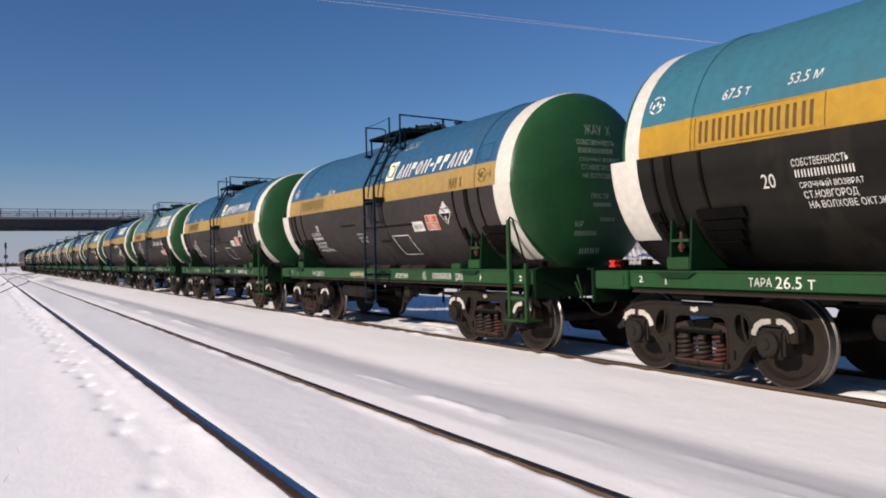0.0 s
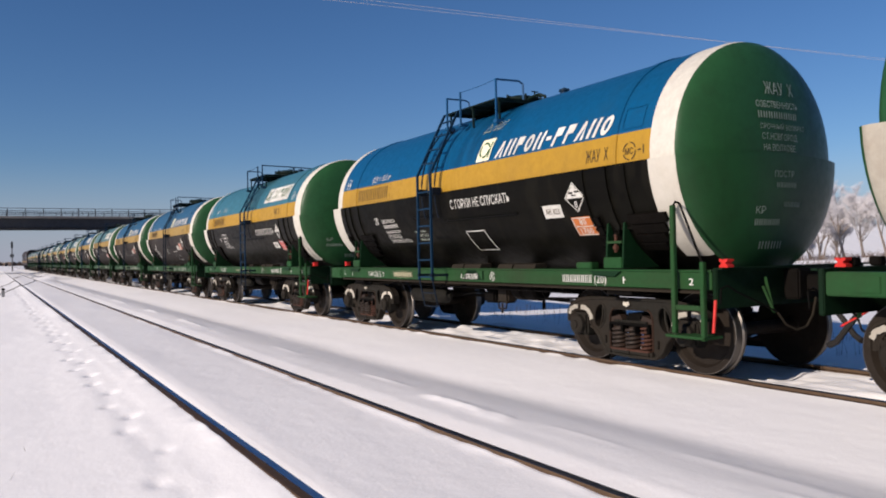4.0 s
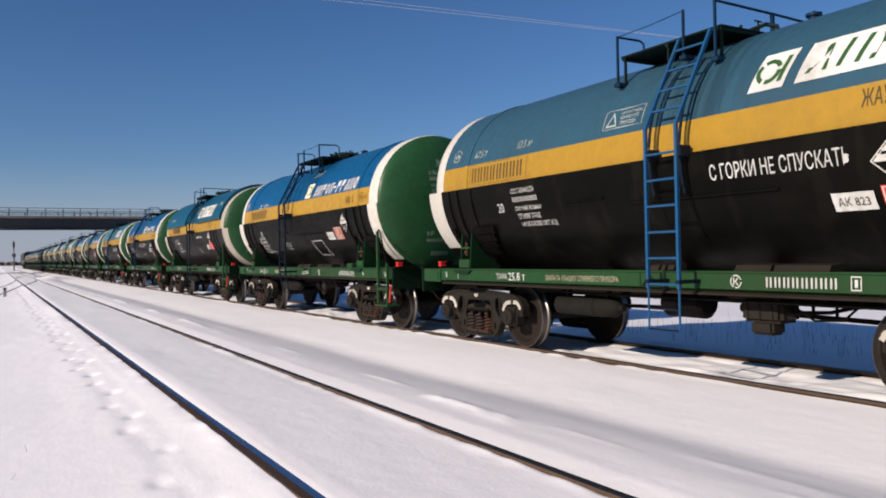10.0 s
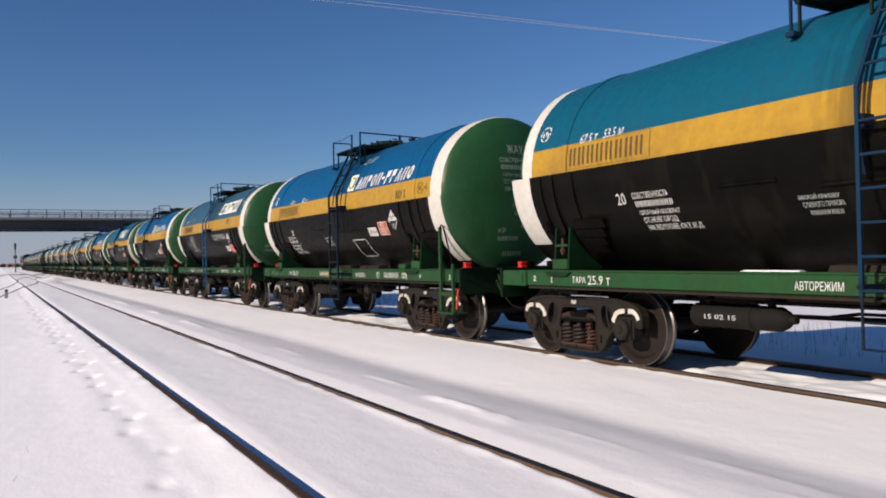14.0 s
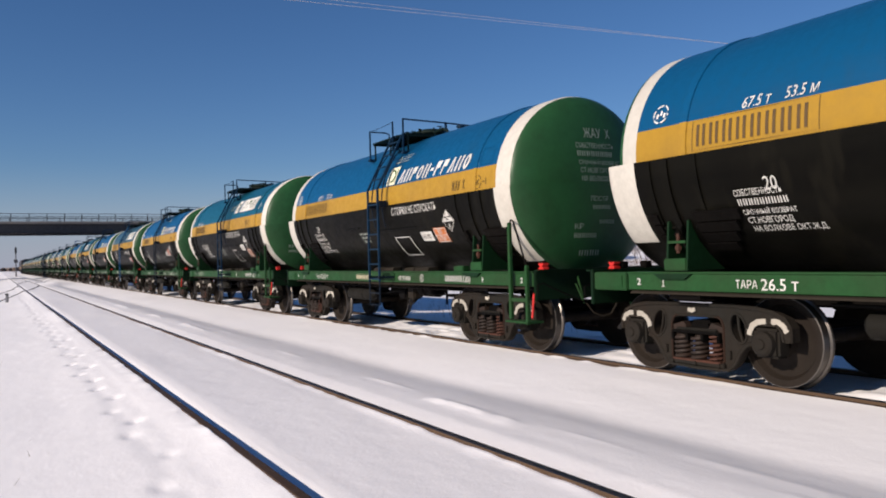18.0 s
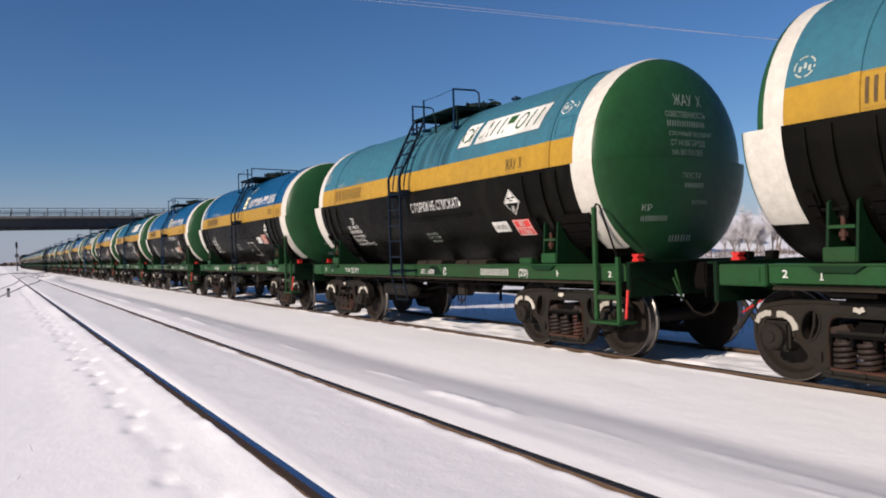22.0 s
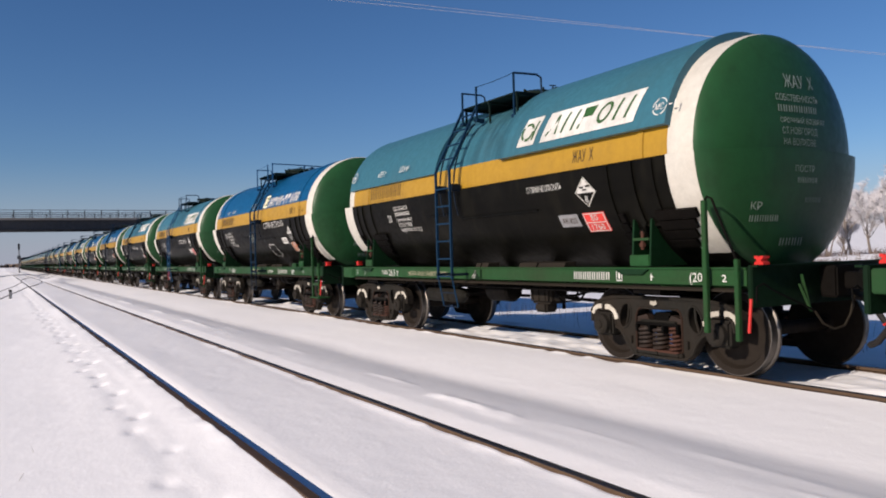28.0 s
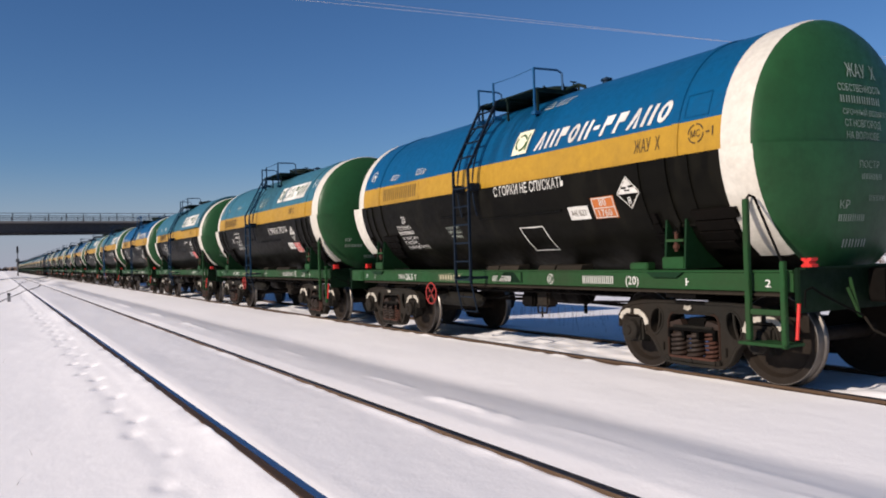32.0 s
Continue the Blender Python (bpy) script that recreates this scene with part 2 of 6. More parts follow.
def snow_material():
    m, n, l, p = nodes_of("snow")
    co = n.new("ShaderNodeTexCoord").outputs["Object"]
    broad = noise_node(n, l, co, 0.35, 5, 0.55, (1, 0.3, 1))
    mid = noise_node(n, l, co, 2.6, 6, 0.62, (1, 0.55, 1))
    fine = noise_node(n, l, co, 34.0, 4, 0.7)
    tone = mix(n, l, ramp(n, l, broad, 0.3, 0.75), (0.80, 0.79, 0.80), (0.88, 0.865, 0.865))
    tone = mix(n, l, ramp(n, l, fine, 0.60, 0.85, (0, 0, 0, 1), (0.20, 0.20, 0.20, 1)), tone, (0.70, 0.69, 0.70))
    l.new(tone, p.inputs["Base Color"])
    p.inputs["Roughness"].default_value = 0.62
    p.inputs["Specular IOR Level"].default_value = 0.25
    add = n.new("ShaderNodeMath")
    add.operation = "MULTIPLY_ADD"
    add.inputs[1].default_value = 0.18
    l.new(fine, add.inputs[0])
    l.new(mid, add.inputs[2])
    bump(n, l, p, add.outputs[0], 0.24, 0.04)
    return m


SNOW = snow_material()

# ---------------------------------------------------------------- mesh tools
def part(name, bm, material, parent=None, label="", smooth=False, kind=""):
    """Link a bmesh as one mesh object, under a thing or part if given."""
    me = bpy.data.meshes.new(name)
    bmesh.ops.recalc_face_normals(bm, faces=bm.faces)
    bm.to_mesh(me)
    bm.free()
    for m in (material if isinstance(material, (list, tuple)) else [material]):
        me.materials.append(m)
    if smooth:
        me.shade_smooth()
        me.set_sharp_from_angle(angle=radians(32))
    ob = new(name, me)
    if parent:
        ob.parent = parent
    return tagged(ob, label=label, kind=kind)


def thing(name, label, category, group="", at=(0, 0, 0)):
    ob = new(name)
    ob.empty_display_size = 0.3
    ob.location = at
    return tagged(ob, label=label, category=category, group=group)


def twin(ob, x=0.0, y=0.0, z=0.0, rz=0.0, parent=None):
    """A repeat of a part that shares its mesh, at another place under the same thing."""
    o = ob.copy()
    scene.collection.objects.link(o)
    o.parent = parent or ob.parent
    o.matrix_basis = pose(x, y, z, 0, 0, rz)
    return o


def box(bm, x0, x1, y0, y1, z0, z1, bev=0.0):
    vs = [bm.verts.new((x, y, z)) for x in (x0, x1) for y in (y0, y1) for z in (z0, z1)]
    fs = [bm.faces.new([vs[i] for i in f]) for f in ((0, 1, 3, 2), (4, 6, 7, 5), (0, 4, 5, 1), (2, 3, 7, 6), (0, 2, 6, 4), (1, 5, 7, 3))]
    if bev:
        es = list({e for f in fs for e in f.edges})
        bmesh.ops.bevel(bm, geom=es, offset=bev, segments=2, affect="EDGES", clamp_overlap=True)
    return bm


def tube(bm, pts, r, seg=8, cap=True):
    """A round bar along points."""
    pts = [Vector(p) for p in pts]
    rings = []
    for i, p in enumerate(pts):
        d = (pts[min(i + 1, len(pts) - 1)] - pts[max(i - 1, 0)]).normalized()
        a = d.orthogonal().normalized() if i == 0 else (rings_a - d * rings_a.dot(d)).normalized()
        rings_a = a
        b = d.cross(a)
        rad = r[i] if isinstance(r, (list, tuple)) else r
        rings.append([bm.verts.new(p + (a * math.cos(t) + b * math.sin(t)) * rad) for t in (2 * math.pi * k / seg for k in range(seg))])
    for u, v in zip(rings, rings[1:]):
        for k in range(seg):
            bm.faces.new((u[k], u[(k + 1) % seg], v[(k + 1) % seg], v[k]))
    if cap:
        bm.faces.new(rings[0][::-1])
        bm.faces.new(rings[-1])
    return bm


def strip(bm, pts, w, h, up=(0, 0, 1)):
    """A flat bar of section w (sideways) by h (along up) through points."""
    pts = [Vector(p) for p in pts]
    rings = []
    for i, p in enumerate(pts):
        d = (pts[min(i + 1, len(pts) - 1)] - pts[max(i - 1, 0)]).normalized()
        sdir = d.cross(Vector(up)).normalized()
        u = sdir.cross(d).normalized()
        rings.append([bm.verts.new(p + sdir * a * w / 2 + u * b * h / 2) for a, b in ((-1, -1), (1, -1), (1, 1), (-1, 1))])
    for a, b in zip(rings, rings[1:]):
        for k in range(4):
            bm.faces.new((a[k], a[(k + 1) % 4], b[(k + 1) % 4], b[k]))
    bm.faces.new(rings[0][::-1])
    bm.faces.new(rings[-1])
    return bm


def lathe(bm, profile, seg=32, axis="y", centre=(0, 0, 0), a0=0.0, a1=360.0, mats=None):
    """Turn a profile of (along, radius) about an axis. mats(i, angle) gives the material of each face."""
    c = Vector(centre)
    full = abs(a1 - a0) >= 359.9
    angs = [radians(a0 + (a1 - a0) * k / seg) for k in range(seg if full else seg + 1)]
    def at(u, r, t):
        v = (u, r * math.cos(t), r * math.sin(t)) if axis == "x" else (r * math.cos(t), u, r * math.sin(t)) if axis == "y" else (r * math.cos(t), r * math.sin(t), u)
        return bm.verts.new(c + Vector(v))
    rings = []
    for u, r in profile:
        rings.append([at(u, 0, 0)] * len(angs) if r < 1e-6 else [at(u, r, t) for t in angs])
    cnt = len(angs) if full else len(angs) - 1
    for i, (p, q) in enumerate(zip(rings, rings[1:])):
        for k in range(cnt):
            vs = []
            for v in (p[k], p[(k + 1) % len(angs)], q[(k + 1) % len(angs)], q[k]):
                if v not in vs:
                    vs.append(v)
            if len(vs) > 2:
                f = bm.faces.new(vs)
                if mats:
                    f.material_index = mats(i, math.degrees(angs[k]) + (a1 - a0) / seg / 2)
    return bm


def plate(bm, outer, holes=(), x0=0.0, x1=0.1, bev=0.0):
    """A flat casting: an outline in (y, z) with holes, thick from x0 to x1."""
    edges = []
    for loop in (outer, *holes):
        vs = [bm.verts.new((x0, y, z)) for y, z in loop]
        edges += [bm.edges.new((vs[i], vs[(i + 1) % len(vs)])) for i in range(len(vs))]
    filled = bmesh.ops.triangle_fill(bm, edges=edges, use_beauty=True)
    faces = [g for g in filled["geom"] if isinstance(g, bmesh.types.BMFace)]
    out = bmesh.ops.extrude_face_region(bm, geom=faces)
    bmesh.ops.translate(bm, vec=(x1 - x0, 0, 0), verts=[g for g in out["geom"] if isinstance(g, bmesh.types.BMVert)])
    return bm


def oval(cy, cz, ry, rz, n=14, lean=0.0):
    return [(cy + ry * math.cos(t) + lean * math.sin(t), cz + rz * math.sin(t)) for t in (2 * math.pi * k / n for k in range(n))]


GLYPHS = {}


def glyphs(body, size, shear=0.0):
    """The outline polygons of a line of writing, its left foot at the origin."""
    key = (body, size, shear)
    if key not in GLYPHS:
        cu = bpy.data.curves.new("line", "FONT")
        cu.body, cu.size, cu.shear, cu.resolution_u = body, size, shear, 2
        cu.offset = 0.002 * size
        ob = bpy.data.objects.new("line", cu)
        scene.collection.objects.link(ob)
        me = bpy.data.meshes.new_from_object(ob.evaluated_get(bpy.context.evaluated_depsgraph_get()))
        GLYPHS[key] = ([(v.co.x, v.co.y) for v in me.vertices], [tuple(p.vertices) for p in me.polygons])
        bpy.data.objects.remove(ob)
        bpy.data.curves.remove(cu)
        bpy.data.meshes.remove(me)
    return GLYPHS[key]


class Sheet:
    """Painted marks: flat polygons in (u right, v up), later laid on a surface."""
    def __init__(self):
        self.v, self.f, self.m = [], [], []

    def poly(self, pts, mat=0):
        k = len(self.v)
        self.v += list(pts)
        self.f.append(tuple(range(k, k + len(pts))))
        self.m.append(mat)
        return self

    def bar(self, u, v, w, h, lean=0.0, mat=0, cuts=1):
        for i in range(cuts):
            a, b = v + h * i / cuts, v + h * (i + 1) / cuts
            self.poly([(u + lean * (a - v), a), (u + w + lean * (a - v), a), (u + w + lean * (b - v), b), (u + lean * (b - v), b)], mat)
        return self

    def ring(self, u, v, r, w, mat=0, n=20, gap=0):
        for k in range(n):
            if gap and k % gap == 0:
                continue
            a, b = 2 * math.pi * k / n, 2 * math.pi * (k + 1) / n
            self.poly([(u + q * math.cos(t), v + q * math.sin(t)) for q, t in ((r, a), (r, b), (r - w, b), (r - w, a))], mat)
        return self

    def edging(self, pts, w, mat=0):
        c = (sum(p[0] for p in pts) / len(pts), sum(p[1] for p in pts) / len(pts))
        fine = [(p[0] + (q[0] - p[0]) * k / 5, p[1] + (q[1] - p[1]) * k / 5) for p, q in zip(pts, pts[1:] + pts[:1]) for k in range(5)]
        for p, q in zip(fine, fine[1:] + fine[:1]):
            inner = []
            for x in (q, p):
                d = math.hypot(x[0] - c[0], x[1] - c[1])
                inner.append((x[0] - (x[0] - c[0]) * w / d, x[1] - (x[1] - c[1]) * w / d))
            self.poly([p, q, *inner], mat)
        return self

    def fit(self, body, u, v, length, height, shear=0.0, mat=0):
        """A line of writing drawn out to a length and a height of capitals."""
        vs, fs = glyphs(body, 1.0, shear)
        x0, x1 = min(p[0] for p in vs), max(p[0] for p in vs)
        y1 = max(p[1] for p in vs)
        k = len(self.v)
        self.v += [(u + (a - x0) * length / (x1 - x0), v + b * height / y1) for a, b in vs]
        for f in fs:
            self.f.append(tuple(i + k for i in f))
            self.m.append(mat)
        return self

    def lay(self, name, where, materials, parent, label="", kind=""):
        me = bpy.data.meshes.new(name)
        me.from_pydata([where(u, v) for u, v in self.v], [], self.f)
        for m in materials:
            me.materials.append(m)
        me.polygons.foreach_set("material_index", self.m)
        ob = new(name, me)
        ob.parent = parent
        return tagged(ob, label=label, kind=kind)


# ---------------------------------------------------------------- tank wagon
AXIS, SPAN = 7.876, 12.02         # the train track's centre line; a wagon's length over its couplers
R, ZC, RS = 1.375, 2.515, 1.425      # barrel radius, height of its centre line, radius of the heating jacket
DOME = 0.37
WHITE_STOP = 43.0                      # degrees below the centre line past which the jacket's white gives way to the lower paint
NOSE = 0.055                      # the front end is this much shorter than the rear one
FORE = 0.13                       # the jacket runs this much further forward than the barrel
SHIFT = -0.115                    # the barrel sits a little towards the rear of the frame
BAND = (-2.0, 13.2)               # degrees above the centre line between which the yellow band lies
UP = [BAND[0], 3, 8, BAND[1]] + [BAND[1] + (180 - 2 * BAND[1]) * k / 28 for k in range(1, 28)] + [180 - BAND[1], 172, 177, 180 - BAND[0]]
LOW = [180 - BAND[0] + (180 + 2 * BAND[0]) * k / 30 for k in range(31)]


def shell(bm, profile, angs, mats, closed, lip=0.0):
    """A skin about the barrel's centre line, from (along, radius) and angles; lip turns its long edges inwards."""
    rings = []
    for y, r in profile:
        if r < 1e-6:
            v = bm.verts.new((0, y + SHIFT, ZC))
            rings.append([v] * len(angs))
        else:
            rings.append([bm.verts.new((r * math.cos(radians(t)), y + SHIFT, ZC + r * math.sin(radians(t)))) for t in angs])
    n = len(angs)
    for i, (p, q) in enumerate(zip(rings, rings[1:])):
        for k in range(n if closed else n - 1):
            vs = []
            for v in (p[k], p[(k + 1) % n], q[(k + 1) % n], q[k]):
                if v not in vs:
                    vs.append(v)
            if len(vs) > 2:
                mid = (angs[k] + (angs[k + 1] if k + 1 < n else angs[0] + 360)) / 2
                bm.faces.new(vs).material_index = mats((profile[i][0] + profile[i + 1][0]) / 2, (profile[i][1] + profile[i + 1][1]) / 2, mid)
    if lip:
        for k in (0, n - 1):
            inner = [bm.verts.new((max(r - lip, 0.02) * math.cos(radians(angs[k])), y + SHIFT, ZC + max(r - lip, 0.02) * math.sin(radians(angs[k])))) for y, r in profile]
            for i in range(len(profile) - 1):
                if rings[i][k] is not rings[i + 1][k] and profile[i][1] > 1e-6 and profile[i + 1][1] > 1e-6:
                    bm.faces.new((rings[i][k], rings[i + 1][k], inner[i + 1], inner[i])).material_index = mats((profile[i][0] + profile[i + 1][0]) / 2, profile[i][1], angs[k])
    return bm


def dish(r, y, depth, n=9):
    return [(y + depth * math.cos(math.pi / 2 * k / n), r * math.sin(math.pi / 2 * k / n) ** 0.92) for k in range(n + 1)]


def barrel_paint(y, r, t, tail=0.0):
    y = y + NOSE - 0.07 if 0 < y < 4.7 else y + NOSE + 0.04 if y > 0 else min(y + tail, 0.0)
    if abs(y) > 4.90:
        return 4
    if abs(y) > 4.57:
        return 3
    t %= 360
    if BAND[1] < t < 180 - BAND[1]:
        return 0
    return 1 if t > 360 + BAND[0] or t < 180 - BAND[0] else 2


def jacket_paint(y, r, t, rear=0.0):
    if y < 0 and rear > 0.3:
        return 2 if y > -4.93 else 3 if r > 1.30 else 4
    front = y > 0
    y = y - FORE + NOSE if y > 4.8 else y + NOSE - 0.08 if y > 0 else abs(y) - rear
    low = WHITE_STOP if front else WHITE_STOP + 13
    if 180 + low < t < 360 - low and y < 4.93:
        return 2
    return 4 if y > 4.93 else 3 if y > 4.55 else 2


def tank_meshes(top, rear=0.0, band=YELLOW, low=BLACK, tail=0.0, ring=WHITE):
    """Barrel, jacket and hoops of one colour scheme, as plain mesh data to be shared; rear lengthens the jacket, tail the barrel."""
    ends = dish(R, 4.86, DOME)
    mid = [4.64 - NOSE, 3.0, 1.5, 0.0, -1.5, -3.0, -4.57]
    prof = [(y - NOSE, r) for y, r in ends] + [(y, R) for y in mid[:-1]] + [(mid[-1] - tail, R)] + [(-y - tail, r) for y, r in reversed(ends)]
    bm = shell(bmesh.new(), prof, UP + [t for t in LOW[1:-1]], lambda y, r, t: barrel_paint(y, r, t, tail), True)
    barrel = part("barrel", bm, [top, band, low, ring, GREEN_END], smooth=True)
    lower = dish(RS, 4.885, DOME * 0.98)
    prof = [(y + FORE - NOSE, r) for y, r in lower] + [(4.63 - NOSE, RS)] + [(y, RS) for y in mid[1:-1]] + [(-4.55 - rear, RS)] + ([(-4.93, RS)] if rear > 0.3 and 4.55 + rear < 4.93 else []) + [(-y - rear, r) for y, r in reversed(lower)]
    bm = shell(bmesh.new(), prof, LOW, lambda y, r, t: jacket_paint(y, r, t, rear), False, 0.09)
    jacket = part("heating_jacket", bm, [top, band, low, ring, GREEN_END], smooth=True)
    hoops = []
    for y in (3.87, -3.87):
        prof = [(y - 0.055, R + 0.002), (y - 0.05, R + 0.016), (y + 0.05, R + 0.016), (y + 0.055, R + 0.002)]
        bm = shell(bmesh.new(), prof, UP, lambda yy, r, t: barrel_paint(0, r, t), False)
        hoops.append(part("hoop", bm, [top, band, low]))
    return [barrel, jacket, *hoops]


def cover_mesh(top, tail=0.0):
    """Raised insulating cover over the upper barrel, in two lengths with an open bay between them."""
    made = []
    arc = [11.5 + 157 * k / 32 for k in range(33)]
    for a, b, rr in ((4.72, 1.02, R + 0.055), (-0.98, -4.60 - tail, R + 0.095)):
        bm = shell(bmesh.new(), [(a, R), (a, rr), ((a + b) / 2, rr), (b, rr), (b, R)], arc, lambda y, r, t: 0, False, 0.06)
        made.append(part("insulating_cover", bm, [top], smooth=True))
    return made


def on_side(y0, z0, r=R, off=0.006):
    """Surface coordinates on the barrel's near flank: u runs towards the rear, v up round the barrel."""
    a0 = math.asin((z0 - ZC) / r)
    def at(u, v):
        a = a0 + v / r
        return (-(r + off) * math.cos(a), y0 - u, ZC + (r + off) * math.sin(a))
    return at


def on_rear(low=False, off=0.012, rear=0.0, tail=0.0):
    """Coordinates on the rear dome: u across, v up from the centre line."""
    r0, y0, d = (RS, -4.885 - rear, DOME * 0.98) if low else (R, -4.86 - tail, DOME)
    def at(u, v):
        rad = min(math.hypot(u, v) / r0, 0.995)
        th = math.asin(rad ** (1 / 0.92))
        return (u, y0 + SHIFT - d * math.cos(th) - off, ZC + v)
    return at


def along(bm, section, y0, y1):
    """A rolled section of (x, z) points, drawn out along the wagon."""
    a, b = ([bm.verts.new((x, y, z)) for x, z in section] for y in (y0, y1))
    for k in range(len(section)):
        bm.faces.new((a[k], a[(k + 1) % len(section)], b[(k + 1) % len(section)], b[k]))
    bm.faces.new(a)
    bm.faces.new(b[::-1])
    return bm


def narrow_sill(s):
    """The shallower side sill of the newer wagons, with a thin lip on a web set back below it."""
    return along(bmesh.new(), [(s * x, z) for x, z in ((1.12, 1.210), (1.304, 1.210), (1.304, 1.192), (1.290, 1.184), (1.290, 1.022), (1.255, 1.012), (1.235, 0.994), (1.12, 0.994), (1.12, 1.005), (1.22, 1.014), (1.22, 1.186), (1.12, 1.190))], -5.36, 4.74)


def on_sill(y0, z0):
    return lambda u, v: (-1.299, y0 - u, z0 + v)


def stencil_number(sh, u, v, w, h, n=8, mat=0, lean=0.0):
    """A number's place, as plain upright bars."""
    step = w / n
    for k in range(n):
        sh.bar(u + k * step, v, step * 0.20, h, lean, mat, 2)
        sh.bar(u + k * step + step * 0.46, v, step * 0.20, h, lean, mat, 2)


def number_bars(name, where, w, wide, high, material, n=8):
    """A number's place as a row of upright bars, each a part of its own on one mesh."""
    step = wide / n
    one = Sheet().bar(0, 0, step * 0.20, high, 0, 0, 2).lay(name, where, [material], w)
    for k in range(1, 2 * n):
        twin(one, 0.0, -(step * (k // 2) + (k % 2) * step * 0.46), 0.0)


def wheelset_mesh():
    bm = bmesh.new()
    lathe(bm, [(-1.06, 0.0), (-1.06, 0.065), (-0.85, 0.075), (-0.72, 0.085), (-0.3, 0.08), (0.3, 0.08), (0.72, 0.085), (0.85, 0.075), (1.06, 0.065), (1.06, 0.0)], 14, "x")
    for s in (-1, 1):
        prof = [(0.700, 0.09), (0.725, 0.12), (0.745, 0.30), (0.722, 0.37), (0.722, 0.40), (0.715, 0.495), (0.735, 0.507), (0.752, 0.500), (0.766, 0.480), (0.852, 0.472),
                (0.855, 0.462), (0.852, 0.395), (0.835, 0.385), (0.795, 0.36), (0.790, 0.26), (0.815, 0.15), (0.870, 0.125), (0.872, 0.09)]
        lathe(bm, [(s * u, r) for u, r in prof], 40, "x", mats=lambda i, t: 1 if 4 < i < 10 else 0)
    return part("wheelset", bm, [WHEEL, TREAD], smooth=True)


def side_frame_mesh():
    bm = bmesh.new()
    half = [(0.0, 0.835), (0.50, 0.840), (0.80, 0.822), (1.0, 0.790), (1.14, 0.735), (1.205, 0.645), (1.205, 0.50), (1.13, 0.49), (1.105, 0.60), (1.05, 0.645), (0.80, 0.645),
            (0.75, 0.60), (0.735, 0.455), (0.665, 0.425), (0.585, 0.34), (0.505, 0.205), (0.42, 0.14), (0.36, 0.122), (0.0, 0.115)]
    outer = half + [(-y, z) for y, z in reversed(half[1:-1])]
    half = [(0.0, 0.712), (0.26, 0.708), (0.335, 0.675), (0.36, 0.61), (0.36, 0.235), (0.33, 0.212), (0.0, 0.212)]
    window = half + [(-y, z) for y, z in reversed(half[1:-1])]
    ovals = [oval(s * 0.565, 0.605, 0.098, 0.150, 16, -0.03 * s) for s in (1, -1)]
    plate(bm, outer, [window, *ovals], -0.055, 0.07)
    # rounded rims of the casting round its outline and openings
    tube(bm, [(-0.052, y * 0.985, z) for y, z in outer[:7]], 0.026, 6)
    tube(bm, [(-0.052, -y * 0.985, z) for y, z in outer[:7]], 0.026, 6)
    for s in (-1, 1):
        tube(bm, [(-0.052, s * y, z) for y, z in ((0.735, 0.46), (0.665, 0.435), (0.585, 0.35), (0.505, 0.215), (0.42, 0.15), (0.0, 0.135))], 0.026, 6)
        tube(bm, [(-0.055, s * y, z) for y, z in ((1.11, 0.50), (1.09, 0.60), (1.04, 0.66), (0.81, 0.66), (0.755, 0.61), (0.738, 0.48))], 0.018, 6)
        ring = oval(s * 0.565, 0.605, 0.106, 0.158, 16, -0.03 * s)
        tube(bm, [(-0.054, y, z) for y, z in ring + ring[:2]], 0.016, 6, False)
        tube(bm, [(-0.02, s * 0.60, 0.44), (-0.02, s * 0.545, 0.60), (-0.02, s * 0.535, 0.75)], 0.016, 6)
        box(bm, -0.085, -0.05, s * 0.455 - 0.02, s * 0.455 + 0.02, 0.27, 0.36, 0.006)
    tube(bm, [(-0.052, -0.30, 0.715), (-0.052, 0.30, 0.715)], 0.018, 6)
    box(bm, -0.10, -0.05, -0.40, 0.40, 0.165, 0.212, 0.010)
    for y in (-0.33, 0.0, 0.33):
        lathe(bm, [(-0.115, 0.0), (-0.115, 0.022), (-0.09, 0.026)], 6, "x", (0, y, 0.188))
    return part("side_frame", bm, BOGIE, smooth=True)


